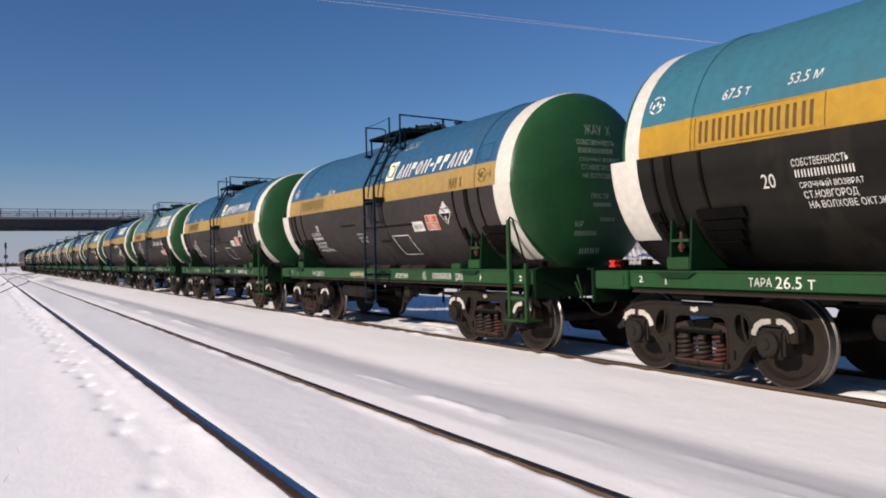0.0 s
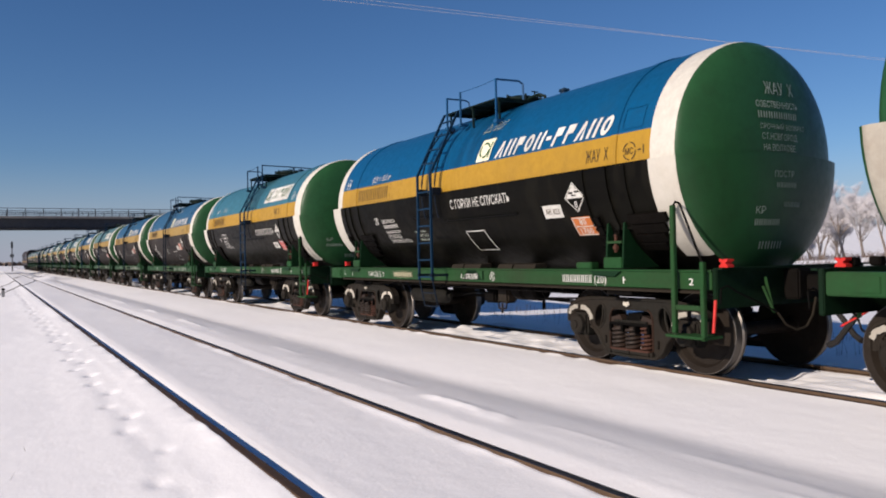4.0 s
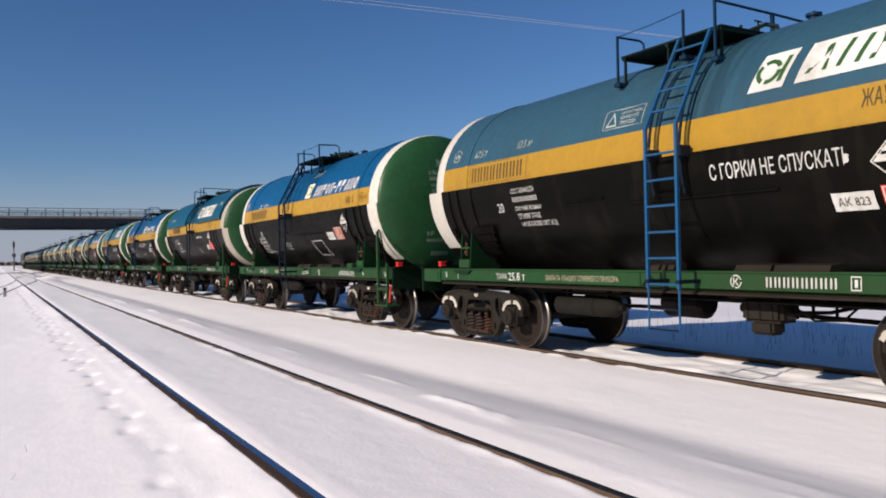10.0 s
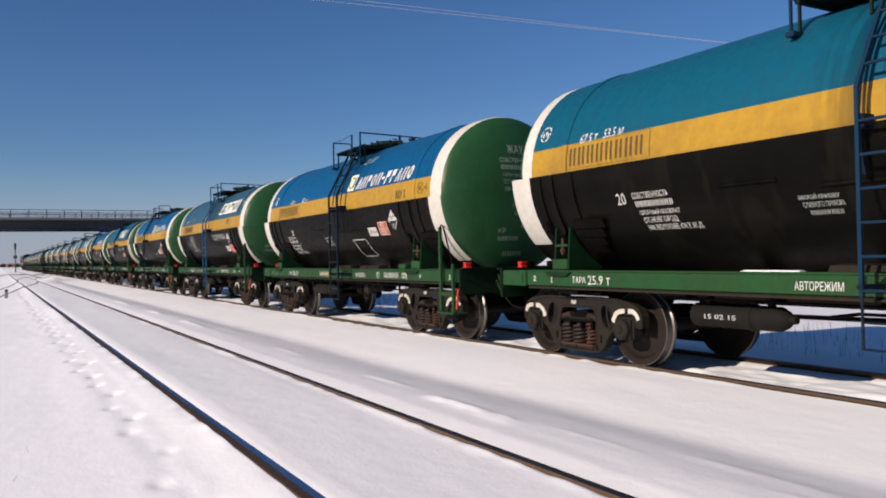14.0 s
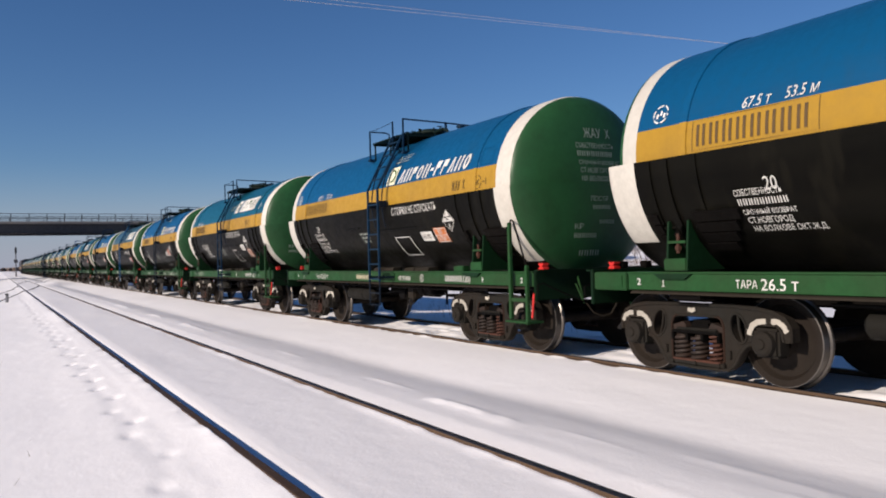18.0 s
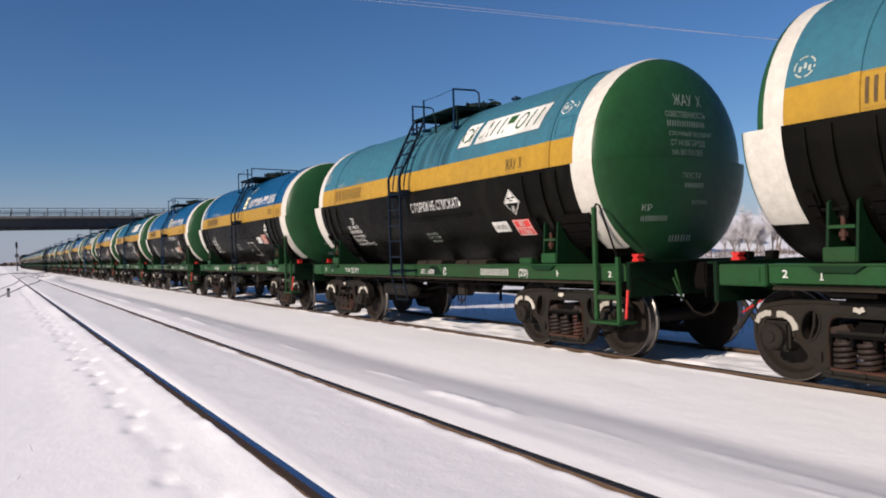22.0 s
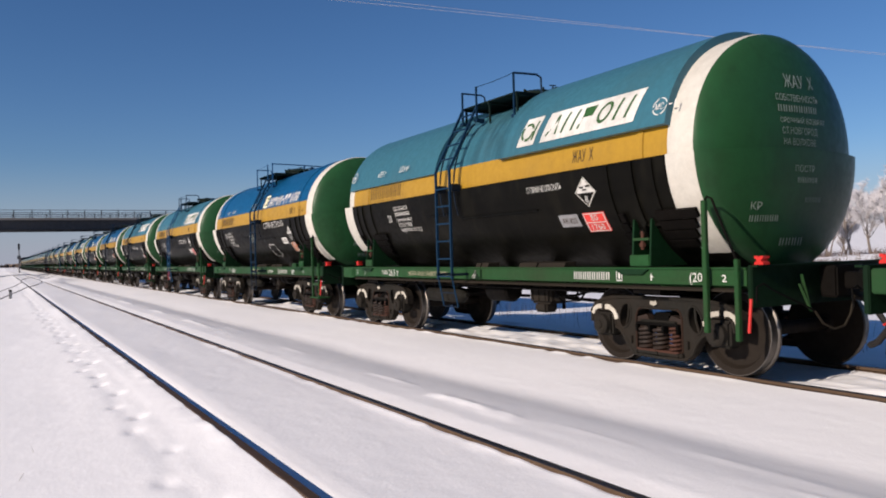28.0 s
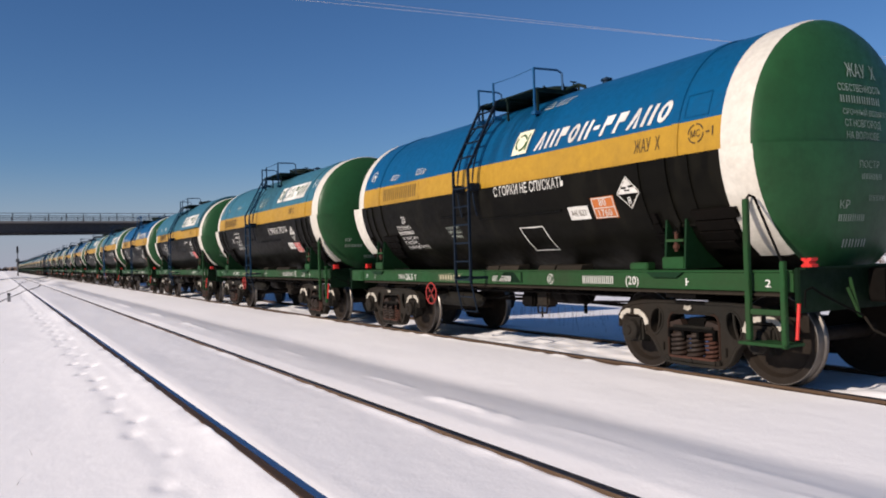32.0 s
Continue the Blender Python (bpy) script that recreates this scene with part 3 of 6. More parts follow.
def bogie_prototype(parent):
    bo = new("bogie")
    bo.parent = parent
    sf = side_frame_mesh()
    sf.parent = bo
    sf.location = (-1.02, 0, 0)
    twin(sf, 1.02, 0, 0, 180)
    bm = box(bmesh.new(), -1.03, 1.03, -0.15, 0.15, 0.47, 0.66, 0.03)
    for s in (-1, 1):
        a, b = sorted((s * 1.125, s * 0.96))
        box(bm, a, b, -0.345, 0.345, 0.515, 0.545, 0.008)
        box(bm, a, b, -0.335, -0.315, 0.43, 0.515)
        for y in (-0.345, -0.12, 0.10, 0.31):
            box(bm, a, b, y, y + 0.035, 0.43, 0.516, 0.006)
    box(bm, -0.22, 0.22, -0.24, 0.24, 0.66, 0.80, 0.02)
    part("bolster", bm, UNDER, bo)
    bm = box(bmesh.new(), -1.10, 1.10, -0.29, 0.29, 0.545, 0.575, 0.01)
    part("bolster_cap", bm, BOGIE, bo)
    # coil springs, three to a side where they show: two oily ones and a narrower rusty one
    def coil(r, wire, turns, h):
        bm = bmesh.new()
        tube(bm, [(r * math.cos(a), r * math.sin(a), h * a / (2 * math.pi * turns)) for a in (2 * math.pi * turns * k / 60 for k in range(61))], wire, 6)
        tube(bm, [(0, 0, 0), (0, 0, h)], r * 0.62, 8)
        return bm
    sp = part("spring", coil(0.090, 0.0205, 5.2, 0.27), OILY, bo, "dark oily coil spring", True)
    sp.location = (-1.03, 0.235, 0.225)
    for x, y in ((-1.03, 0.0), (1.03, 0.235), (1.03, 0.0)):
        twin(sp, x, y, 0.225)
    sp = part("spring", coil(0.072, 0.0165, 6.0, 0.29), RUST, bo, "rusty coil spring", True)
    sp.location = (-1.03, -0.235, 0.225)
    twin(sp, 1.03, -0.235, 0.225)
    for s in (-1, 1):
        rim = part("window_rim", tube(bmesh.new(), [(0, s * y, z) for y, z in ((0.20, 0.714), (0.30, 0.712), (0.345, 0.68), (0.372, 0.61), (0.372, 0.23), (0.33, 0.20), (0.10, 0.196))], 0.014, 6), RIM, bo, "rusty rim of the spring window", True)
        rim.location = (-1.075, 0, 0)
        wedge = part("friction_wedge", plate(bmesh.new(), [(s * 0.355, 0.47), (s * 0.355, 0.60), (s * 0.20, 0.64), (s * 0.16, 0.58), (s * 0.26, 0.47)], (), -0.03, 0.06), OILY, bo)
        wedge.location = (-1.04, 0, 0)
    for x in (-1.03, 1.03):
        part("spring_seat", box(bmesh.new(), x - 0.09, x + 0.09, -0.345, 0.345, 0.195, 0.226, 0.008), RUST, bo)
    # axle boxes with round end covers, and the white-painted jaw above each
    bm = box(bmesh.new(), -0.10, 0.10, -0.155, 0.155, 0.33, 0.63, 0.03)
    lathe(bm, [(-0.175, 0.0), (-0.175, 0.10), (-0.155, 0.125), (-0.06, 0.13)], 20, "x", (0, 0, 0.475))
    lathe(bm, [(-0.192, 0.0), (-0.192, 0.05), (-0.17, 0.06)], 12, "x", (0, 0, 0.475))
    ab = part("axle_box", bm, BOGIE, bo, smooth=True)
    ab.location = (-1.02, 0.925, 0)
    for x, y, rz in ((-1.02, -0.925, 0), (1.02, 0.925, 180), (1.02, -0.925, 180)):
        twin(ab, x, y, 0, rz)
    # white paint brushed along the jaw over each axle box, flaking at its edges
    rng = random.Random(3)
    def brushed(line, wide):
        a, b = [], []
        fine = [(p[0] + (q[0] - p[0]) * k / 4, p[1] + (q[1] - p[1]) * k / 4) for p, q in zip(line, line[1:]) for k in range(4)] + [line[-1]]
        for i, (y, z) in enumerate(fine):
            q, p = fine[min(i + 1, len(fine) - 1)], fine[max(i - 1, 0)]
            d = math.hypot(q[0] - p[0], q[1] - p[1])
            ny, nz = -(q[1] - p[1]) / d, (q[0] - p[0]) / d
            g, h = wide * rng.uniform(0.36, 0.55), wide * rng.uniform(0.36, 0.55)
            a.append((y + ny * g, z + nz * g))
            b.append((y - ny * h, z - nz * h))
        return a + b[::-1]
    for y0, turn in ((0.925, 1), (-0.925, -1)):
        bm = bmesh.new()
        plate(bm, brushed([(turn * 0.235, 0.60), (turn * 0.20, 0.668), (turn * 0.13, 0.70), (turn * 0.06, 0.705)], 0.060), (), -0.012, 0.0)
        plate(bm, brushed([(-turn * 0.005, 0.70), (-turn * 0.09, 0.695), (-turn * 0.165, 0.655), (-turn * 0.205, 0.585), (-turn * 0.215, 0.55)], 0.064), (), -0.012, 0.0)
        jaw = part("painted_jaw", bm, JAW, bo, "flaking white paint on the jaw over the axle box")
        jaw.location = (-1.083, y0, 0)
    bm = plate(bmesh.new(), brushed([(0.0, 0.79), (0.04, 0.77), (0.10, 0.785)], 0.05), (), -0.012, 0.0)
    part("painted_dab", bm, JAW, bo).location = (-1.095, 0.0, 0)
    # brake beams, shoes and levers
    for y in (-0.42, 0.42):
        bm = tube(bmesh.new(), [(-0.8, y, 0.42), (0.8, y, 0.42)], 0.045, 8)
        for x in (-0.79, 0.79):
            box(bm, x - 0.04, x + 0.04, min(y, y * 1.2) - 0.03, max(y, y * 1.2) + 0.03, 0.30, 0.56, 0.015)
        strip(bm, [(-0.25, y, 0.40), (-0.25, y * 0.6, 0.85)], 0.03, 0.06)
        part("brake_beam", bm, UNDER, bo)
    ws = wheelset_mesh()
    ws.parent = bo
    ws.location = (0, 0.925, 0.475)
    twin(ws, 0, -0.925, 0.475)
    bo.location = (0, 3.9, 0)
    bo2 = copy_thing(bo, pose(0, -3.9, 0))
    bo2.parent = parent


def running_gear(w):
    """Frame, brake gear, couplers, steps: what all the wagons share."""
    # side sills with a lip above and below
    for s in (-1, 1):
        bm = along(bmesh.new(), [(s * x, z) for x, z in ((1.12, 1.210), (1.306, 1.210), (1.306, 1.192), (1.290, 1.184), (1.290, 1.004), (1.278, 0.996), (1.12, 0.996), (1.12, 1.010), (1.26, 1.012), (1.26, 1.182), (1.12, 1.186))], -5.36, 4.74)
        part("side_sill", bm, GREEN, w)
        part("lower_flange", along(bmesh.new(), [(s * x, z) for x, z in ((1.14, 0.956), (1.302, 0.956), (1.302, 0.976), (1.26, 0.992), (1.14, 0.992))], -5.30, 4.70), DUST_PLATE, w, "dusty brown lower flange of the sill")
        bm = box(bmesh.new(), min(s * 1.295, s * 1.15), max(s * 1.295, s * 1.15), 4.77, 5.36, 0.985, 1.205, 0.012)
        box(bm, min(s * 1.307, s * 1.2), max(s * 1.307, s * 1.2), 4.84, 5.10, 1.02, 1.17, 0.006)
        part("sill_end", bm, GREEN, w)
    # gussets in the shaded green make the shadow shapes on the sill
    for y in (4.02, -3.72):
        bm = bmesh.new()
        plate(bm, [(y + 0.28, 1.192), (y - 0.28, 1.192), (y - 0.18, 1.13), (y + 0.18, 1.13)], (), -1.325, -1.292)
        part("sill_gusset", bm, GREEN_SHADE, w)
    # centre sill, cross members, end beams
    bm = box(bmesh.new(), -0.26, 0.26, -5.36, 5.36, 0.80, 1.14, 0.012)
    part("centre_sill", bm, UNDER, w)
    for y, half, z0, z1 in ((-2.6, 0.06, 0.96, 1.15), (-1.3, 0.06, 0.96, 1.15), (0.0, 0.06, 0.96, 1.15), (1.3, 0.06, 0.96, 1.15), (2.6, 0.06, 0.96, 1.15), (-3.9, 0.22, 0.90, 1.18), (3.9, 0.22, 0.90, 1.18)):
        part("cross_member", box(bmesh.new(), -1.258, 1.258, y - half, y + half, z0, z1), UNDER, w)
    for s in (-1, 1):
        bm = box(bmesh.new(), -1.30, 1.30, min(s * 5.37, s * 5.43), max(s * 5.37, s * 5.43), 0.80, 1.235, 0.01)
        box(bm, -1.30, 1.30, min(s * 5.43, s * 5.50), max(s * 5.43, s * 5.50), 1.215, 1.237)
        part("end_beam", bm, GREEN_DEEP_SHADE, w)
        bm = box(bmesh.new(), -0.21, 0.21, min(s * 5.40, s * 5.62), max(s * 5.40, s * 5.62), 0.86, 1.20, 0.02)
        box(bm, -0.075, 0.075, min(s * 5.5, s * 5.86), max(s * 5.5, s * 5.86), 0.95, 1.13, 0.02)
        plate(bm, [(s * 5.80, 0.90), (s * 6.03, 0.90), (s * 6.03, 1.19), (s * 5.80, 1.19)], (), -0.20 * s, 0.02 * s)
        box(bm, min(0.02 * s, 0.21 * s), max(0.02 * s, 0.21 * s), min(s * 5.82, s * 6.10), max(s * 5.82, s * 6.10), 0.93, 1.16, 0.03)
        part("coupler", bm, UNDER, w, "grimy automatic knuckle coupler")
        # air hose, hanging to the joint between two wagons
        bm = tube(bmesh.new(), [(-0.33 * s, s * 5.42, 0.86), (-0.36 * s, s * 5.60, 0.80), (-0.38 * s, s * 5.75, 0.60), (-0.36 * s, s * 5.88, 0.45), (-0.30 * s, s * 6.0, 0.40)], 0.034, 8)
        part("air_hose", bm, RUBBER, w, smooth=True)
        # uncoupling lever, its bracket and chain
        bm = tube(bmesh.new(), [(-1.33, s * 5.50, 0.86), (-1.33, s * 5.51, 1.02), (-1.24, s * 5.52, 1.05), (-1.10, s * 5.52, 0.98), (-0.50, s * 5.55, 0.74)], 0.010, 6)
        part("uncoupling_lever", bm, UNDER, w, smooth=True)
        bm = strip(bmesh.new(), [(-0.58, s * 5.47, 1.12), (-0.52, s * 5.52, 0.74)], 0.035, 0.010, (1, 0, 0))
        strip(bm, [(-0.62, s * 5.47, 1.02), (-0.52, s * 5.53, 0.73)], 0.030, 0.010, (1, 0, 0))
        part("lever_bracket", bm, GREEN, w)
        drop = [(-0.50, 0.73), (-0.40, 0.60), (-0.24, 0.53), (-0.10, 0.56), (-0.02, 0.68), (0.02, 0.88)]
        bm = tube(bmesh.new(), [(x, s * (5.56 + 0.10 * k / 5), z) for k, (x, z) in enumerate(drop)], 0.013, 6)
        part("lever_chain", bm, DUST_PLATE, w, "rusty sagging chain", True)
        # red end brackets
        bm = bmesh.new()
        xb = -1.18 if s < 0 else -0.86
        spool = [(0.0, 0.0), (0.068, 0.0), (0.068, 0.030), (0.036, 0.045), (0.036, 0.068), (0.066, 0.082), (0.066, 0.112), (0.024, 0.112), (0.014, 0.098)]
        plate(bm, [(s * 5.46 + a * 0.8, 1.238 + b * 0.8) for a, b in spool + [(-a, b) for a, b in reversed(spool[1:])]], (), xb - 0.05, xb + 0.05)
        part("end_bracket", bm, RED, w, "red-painted end bracket")
        if s > 0:
            for x in (-0.72, -0.30):
                part("bracket_block", box(bmesh.new(), x - 0.06, x + 0.06, 5.40, 5.52, 1.238, 1.33, 0.012), UNDER, w)
    bm = tube(bmesh.new(), [(-0.34, 5.55, 0.78), (-0.40, 5.66, 0.70), (-0.40, 5.80, 0.62)], 0.011, 6)
    part("end_valve_handle", bm, RED, w)
    bm = tube(bmesh.new(), [(-1.37, -5.47, 0.90), (-1.40, -5.46, 0.56)], 0.016, 8)
    part("grip", bm, RED, w, "red-painted lever grip")
    # rear corner steps and grab rail
    bm = box(bmesh.new(), -1.385, -1.335, -4.925, -4.865, 0.52, 1.93, 0.006)
    part("step_post", bm, GREEN, w)
    bm = box(bmesh.new(), -1.385, -1.335, -5.33, -5.275, 0.46, 1.30, 0.006)
    part("step_post", bm, GREEN, w)
    bm = box(bmesh.new(), -1.40, -1.10, -5.33, -4.78, 0.47, 0.50, 0.006)
    part("step", bm, GREEN, w)
    bm = box(bmesh.new(), -1.38, -1.34, -5.275, -4.925, 0.775, 0.83, 0.006)
    part("step", bm, GREEN, w)
    bm = tube(bmesh.new(), [(-1.36, -4.90, 1.92), (-1.36, -4.94, 1.965), (-1.36, -5.0, 1.94), (-1.36, -5.22, 1.45), (-1.36, -5.30, 1.28)], 0.014, 6)
    part("grab_rail", bm, UNDER, w, smooth=True)
    # saddles: a base block, two fins and the tensioned strap
    for y in (3.97, -3.86):
        for s in (-1, 1):
            sa = part("saddle", box(bmesh.new(), min(s * 1.285, s * 1.02), max(s * 1.285, s * 1.02), y - 0.13, y + 0.20, 1.223, 1.36, 0.01), GREEN, w)
            for dy in (-0.13, 0.16):
                bm = bmesh.new()
                fin = [(1.275, 1.225), (1.235, 1.775), (1.19, 1.80)] + [(min(1.18, (RS + 0.012) * math.cos(radians(a))), ZC - (RS + 0.012) * math.sin(radians(a))) for a in (34, 42, 50, 58)] + [(0.66, 1.225)]
                vs = [[bm.verts.new((s * x, y + dy + t, z)) for x, z in fin] for t in (-0.013, 0.013)]
                bm.faces.new(vs[0])
                bm.faces.new(vs[1][::-1])
                for k in range(len(fin)):
                    bm.faces.new((vs[0][k], vs[0][(k + 1) % len(fin)], vs[1][(k + 1) % len(fin)], vs[1][k]))
                part("fin", bm, GREEN_SHADE, sa)
            bm = box(bmesh.new(), min(s * 1.27, s * 1.20), max(s * 1.27, s * 1.20), y - 0.115, y + 0.145, 1.53, 1.56)
            part("cross_plate", bm, GREEN, sa)
            bm = bmesh.new()
            arc = [-2 - k * 4.4 for k in range(8)]
            strip(bm, [(s * (RS + 0.012) * math.cos(radians(a)), y + 0.015, ZC + (RS + 0.012) * math.sin(radians(a))) for a in arc] + [(s * 1.24, y + 0.015, 1.62)], 0.10, 0.022, (0, 0, 1))
            part("strap", bm, BLACK, sa)
            bm = tube(bmesh.new(), [(s * 1.235, y + 0.015, 1.64), (s * 1.24, y + 0.015, 1.42)], 0.022, 8)
            tube(bm, [(s * 1.24, y + 0.015, 1.50), (s * 1.24, y + 0.015, 1.455)], 0.04, 6)
            part("strap_bolt", bm, RUST, sa)
            for side in (-1, 1):
                for k in range(4):
                    a = radians(-29 - 5.4 * k)
                    bm = bmesh.new()
                    yy = y + side * 0.24
                    r0 = RS + 0.004
                    lo, hi = a - radians(2.3), a + radians(2.3)
                    span = (0.02, 0.62 - 0.07 * k) if side < 0 else (0.02, 0.10 + 0.03 * k) if y < 0 else (0.02, 0.15 - 0.02 * k)
                    ys = sorted((yy + side * span[0], yy + side * span[1]))
                    q = [(r0, lo), (r0 + 0.036, lo), (r0 + 0.044, hi), (r0, hi)]
                    ring = [[bm.verts.new((s * r * math.cos(t), yv, ZC + r * math.sin(t))) for r, t in q] for yv in ys]
                    for j in range(4):
                        bm.faces.new((ring[0][j], ring[0][(j + 1) % 4], ring[1][(j + 1) % 4], ring[1][j]))
                    bm.faces.new(ring[0][::-1])
                    bm.faces.new(ring[1])
                    part("packing_timber", bm, UNDER, w)
    part("brake_pipe", tube(bmesh.new(), [(-0.3, 5.3, 0.83), (-0.34, -5.3, 0.83)], 0.024, 8), UNDER, w)
    # seams and stiffeners on the jacket
    for y in (4.22, 3.55, -3.45, -4.2):
        bm = bmesh.new()
        arc = [182 + k * 3.0 for k in range(11)]
        strip(bm, [((RS + 0.006) * math.cos(radians(a)), y, ZC + (RS + 0.006) * math.sin(radians(a))) for a in arc], 0.035, 0.02)
        part("jacket_seam", bm, BLACK, w)
    for ya, yb in ((4.24, 3.98), (3.76, 3.53), (-3.43, -3.66), (-3.88, -4.22)):
        bm = bmesh.new()
        a = radians(214.2)
        strip(bm, [((RS + 0.006) * math.cos(a), ya, ZC + (RS + 0.006) * math.sin(a)), ((RS + 0.006) * math.cos(a), yb, ZC + (RS + 0.006) * math.sin(a))], 0.02, 0.03)
        part("jacket_seam", bm, BLACK, w)
    for y0, y1, z in ((1.25, 0.55, 2.10), (0.12, -1.92, 2.01)):
        bm = bmesh.new()
        strip(bm, [(-math.sqrt(RS ** 2 - (z - ZC) ** 2) - 0.006, y0, z), (-math.sqrt(RS ** 2 - (z - ZC) ** 2) - 0.006, y1, z)], 0.018, 0.022)
        part("jacket_ledge", bm, BLACK, w)


def snow_strip(w, a, b):
    """A thin white strip added on the frame, for sunlit snow seen through the gap."""
    bm = bmesh.new()
    ys = [a + (b - a) * k / 8 for k in range(9)]
    rings = [[bm.verts.new((x, y, z)) for x, z in ((-1.262, 1.213), (-1.255, 1.222 + 0.002 * (k % 3) - (0.006 if k in (0, 8) else 0)), (-1.20, 1.226), (-1.15, 1.213))] for k, y in enumerate(ys)]
    for p, q in zip(rings, rings[1:]):
        for k in range(4):
            bm.faces.new((p[k], p[(k + 1) % 4], q[(k + 1) % 4], q[k]))
    bm.faces.new(rings[0])
    bm.faces.new(rings[-1][::-1])
    part("snow_strip", bm, SNOW, w, "thin strip of snow lying on the frame")


def brake_gear(w, newer, dated=False):
    """Reservoir, cylinder, valve, pipes and rods under the frame; the newer wagons carry theirs otherwise."""
    bm = lathe(bmesh.new(), [(2.00, 0.0), (1.98, 0.08), (1.93, 0.132), (1.20, 0.132), (1.20, 0.140), (1.13, 0.140), (1.13, 0.132), (0.84, 0.130), (0.76, 0.09), (0.72, 0.045), (0.66, 0.04), (0.66, 0.0)], 20, "y", (-0.95, 0, 0.715))
    for y in (1.75, 0.95):
        box(bm, -0.99, -0.91, y - 0.025, y + 0.025, 0.80, 0.97)
    tank = part("air_reservoir", bm, TANK_GREY, w, "dusty olive-black air reservoir", True)
    if dated:
        Sheet().fit("15 02 15", 0, 0, 0.42, 0.05).lay("test_date", lambda u, v: (-0.952 - math.sqrt(0.136 ** 2 - (v - 0.03) ** 2), 1.72 - u, 0.685 + v), [MARK], tank, "white stencilled test date")
    if newer:
        bm = lathe(bmesh.new(), [(-0.06, 0.0), (-0.06, 0.15), (-0.10, 0.175), (-0.62, 0.175), (-0.66, 0.14), (-0.66, 0.0)], 20, "y", (-0.90, 0, 0.83))
        part("brake_cylinder", bm, UNDER, w, smooth=True)
        bm = box(bmesh.new(), -0.95, -0.62, -1.62, -1.12, 0.66, 0.93, 0.04)
        box(bm, -0.93, -0.70, -1.50, -1.22, 0.53, 0.68, 0.03)
        lathe(bm, [(-1.70, 0.0), (-1.70, 0.05), (-1.60, 0.07)], 12, "y", (-0.80, 0, 0.76))
        lathe(bm, [(-1.12, 0.07), (-1.03, 0.05), (-1.03, 0.0)], 12, "y", (-0.80, 0, 0.80))
        for k in range(3):
            tube(bm, [(-0.955, -1.20 - 0.15 * k, 0.90), (-0.96, -1.22 - 0.15 * k, 0.70)], 0.014, 6)
        part("brake_valve", bm, BOGIE, w, "grimy brown brake valve", True)
        bm = tube(bmesh.new(), [(-0.85, -1.68, 0.78), (-0.85, -2.1, 0.80), (-0.85, -2.35, 0.86), (-0.85, -2.75, 0.90)], 0.020, 6)
        part("brake_pipe", bm, UNDER, w, smooth=True)
        bm = tube(bmesh.new(), [(-0.95, -1.72, 0.88), (-0.95, -2.0, 0.72), (-0.95, -2.3, 0.74), (-0.95, -2.5, 0.92)], 0.013, 6)
        part("brake_pipe", bm, UNDER, w, smooth=True)
        for y in (-1.95, -2.2):
            part("pipe_hanger", strip(bmesh.new(), [(-0.9, y, 0.95), (-0.9, y, 0.76)], 0.03, 0.012, (1, 0, 0)), UNDER, w)
    else:
        bm = lathe(bmesh.new(), [(-1.16, 0.0), (-1.16, 0.16), (-1.20, 0.19), (-1.40, 0.19), (-1.44, 0.15), (-1.47, 0.15), (-1.50, 0.19), (-1.74, 0.19), (-1.78, 0.15), (-1.78, 0.0)], 20, "y", (-0.80, 0, 0.905))
        part("brake_cylinder", bm, UNDER, w, smooth=True)
        bm = box(bmesh.new(), -0.98, -0.72, -0.74, -0.43, 0.65, 0.86, 0.03)
        part("relay_valve", bm, UNDER, w, smooth=True)
        bm = box(bmesh.new(), -0.98, -0.78, -1.10, -0.82, 0.66, 0.90, 0.03)
        tube(bm, [(-0.97, -0.84, 0.70), (-0.98, -0.86, 0.575), (-0.98, -1.06, 0.575), (-0.97, -1.08, 0.70)], 0.014, 6)
        tube(bm, [(-0.98, -0.96, 0.66), (-0.98, -0.96, 0.51)], 0.016, 6)
        part("brake_valve", bm, BOGIE, w, "rust-brown load-sensing valve with a wire loop", True)
        bm = tube(bmesh.new(), [(-0.95, -1.95, 0.86), (-0.95, -2.05, 0.78), (-0.95, -2.75, 0.80), (-0.95, -2.85, 0.93)], 0.014, 6)
        part("brake_pipe", bm, UNDER, w, smooth=True)
        bm = tube(bmesh.new(), [(-0.80, 0.5, 0.74), (-0.80, 0.1, 0.80), (-0.80, -0.4, 0.80)], 0.018, 6)
        part("brake_pipe", bm, UNDER, w, smooth=True)
        for y in (-1.9, -2.3, -2.7):
            part("pipe_hanger", strip(bmesh.new(), [(-1.15, y, 0.96), (-1.15, y, 0.87)], 0.03, 0.012, (1, 0, 0)), UNDER, w)
    bm = tube(bmesh.new(), [(-1.16, 2.2, 0.905), (-1.16, -2.9, 0.895)], 0.014, 6)
    part("train_pipe", bm, UNDER, w, smooth=True)
    bm = bmesh.new()
    strip(bm, [(-0.25, 2.9, 0.66), (-0.2, -0.1, 0.70)], 0.02, 0.05)
    strip(bm, [(-0.2, -1.0, 0.70), (-0.25, -2.9, 0.66)], 0.02, 0.05)
    strip(bm, [(-0.2, -1.0, 0.52), (-0.2, -1.0, 0.92)], 0.02, 0.06, (0, 1, 0))
    part("brake_rod", bm, UNDER, w)
    # cover plates between the barrel and the sill
    for ya, yb in ((-0.12, -0.48), (-1.32, -2.38)) if newer else ((0.10, -0.78), (-1.27, -2.20)):
        bm = bmesh.new()
        mid = ya + (yb - ya) * 0.42
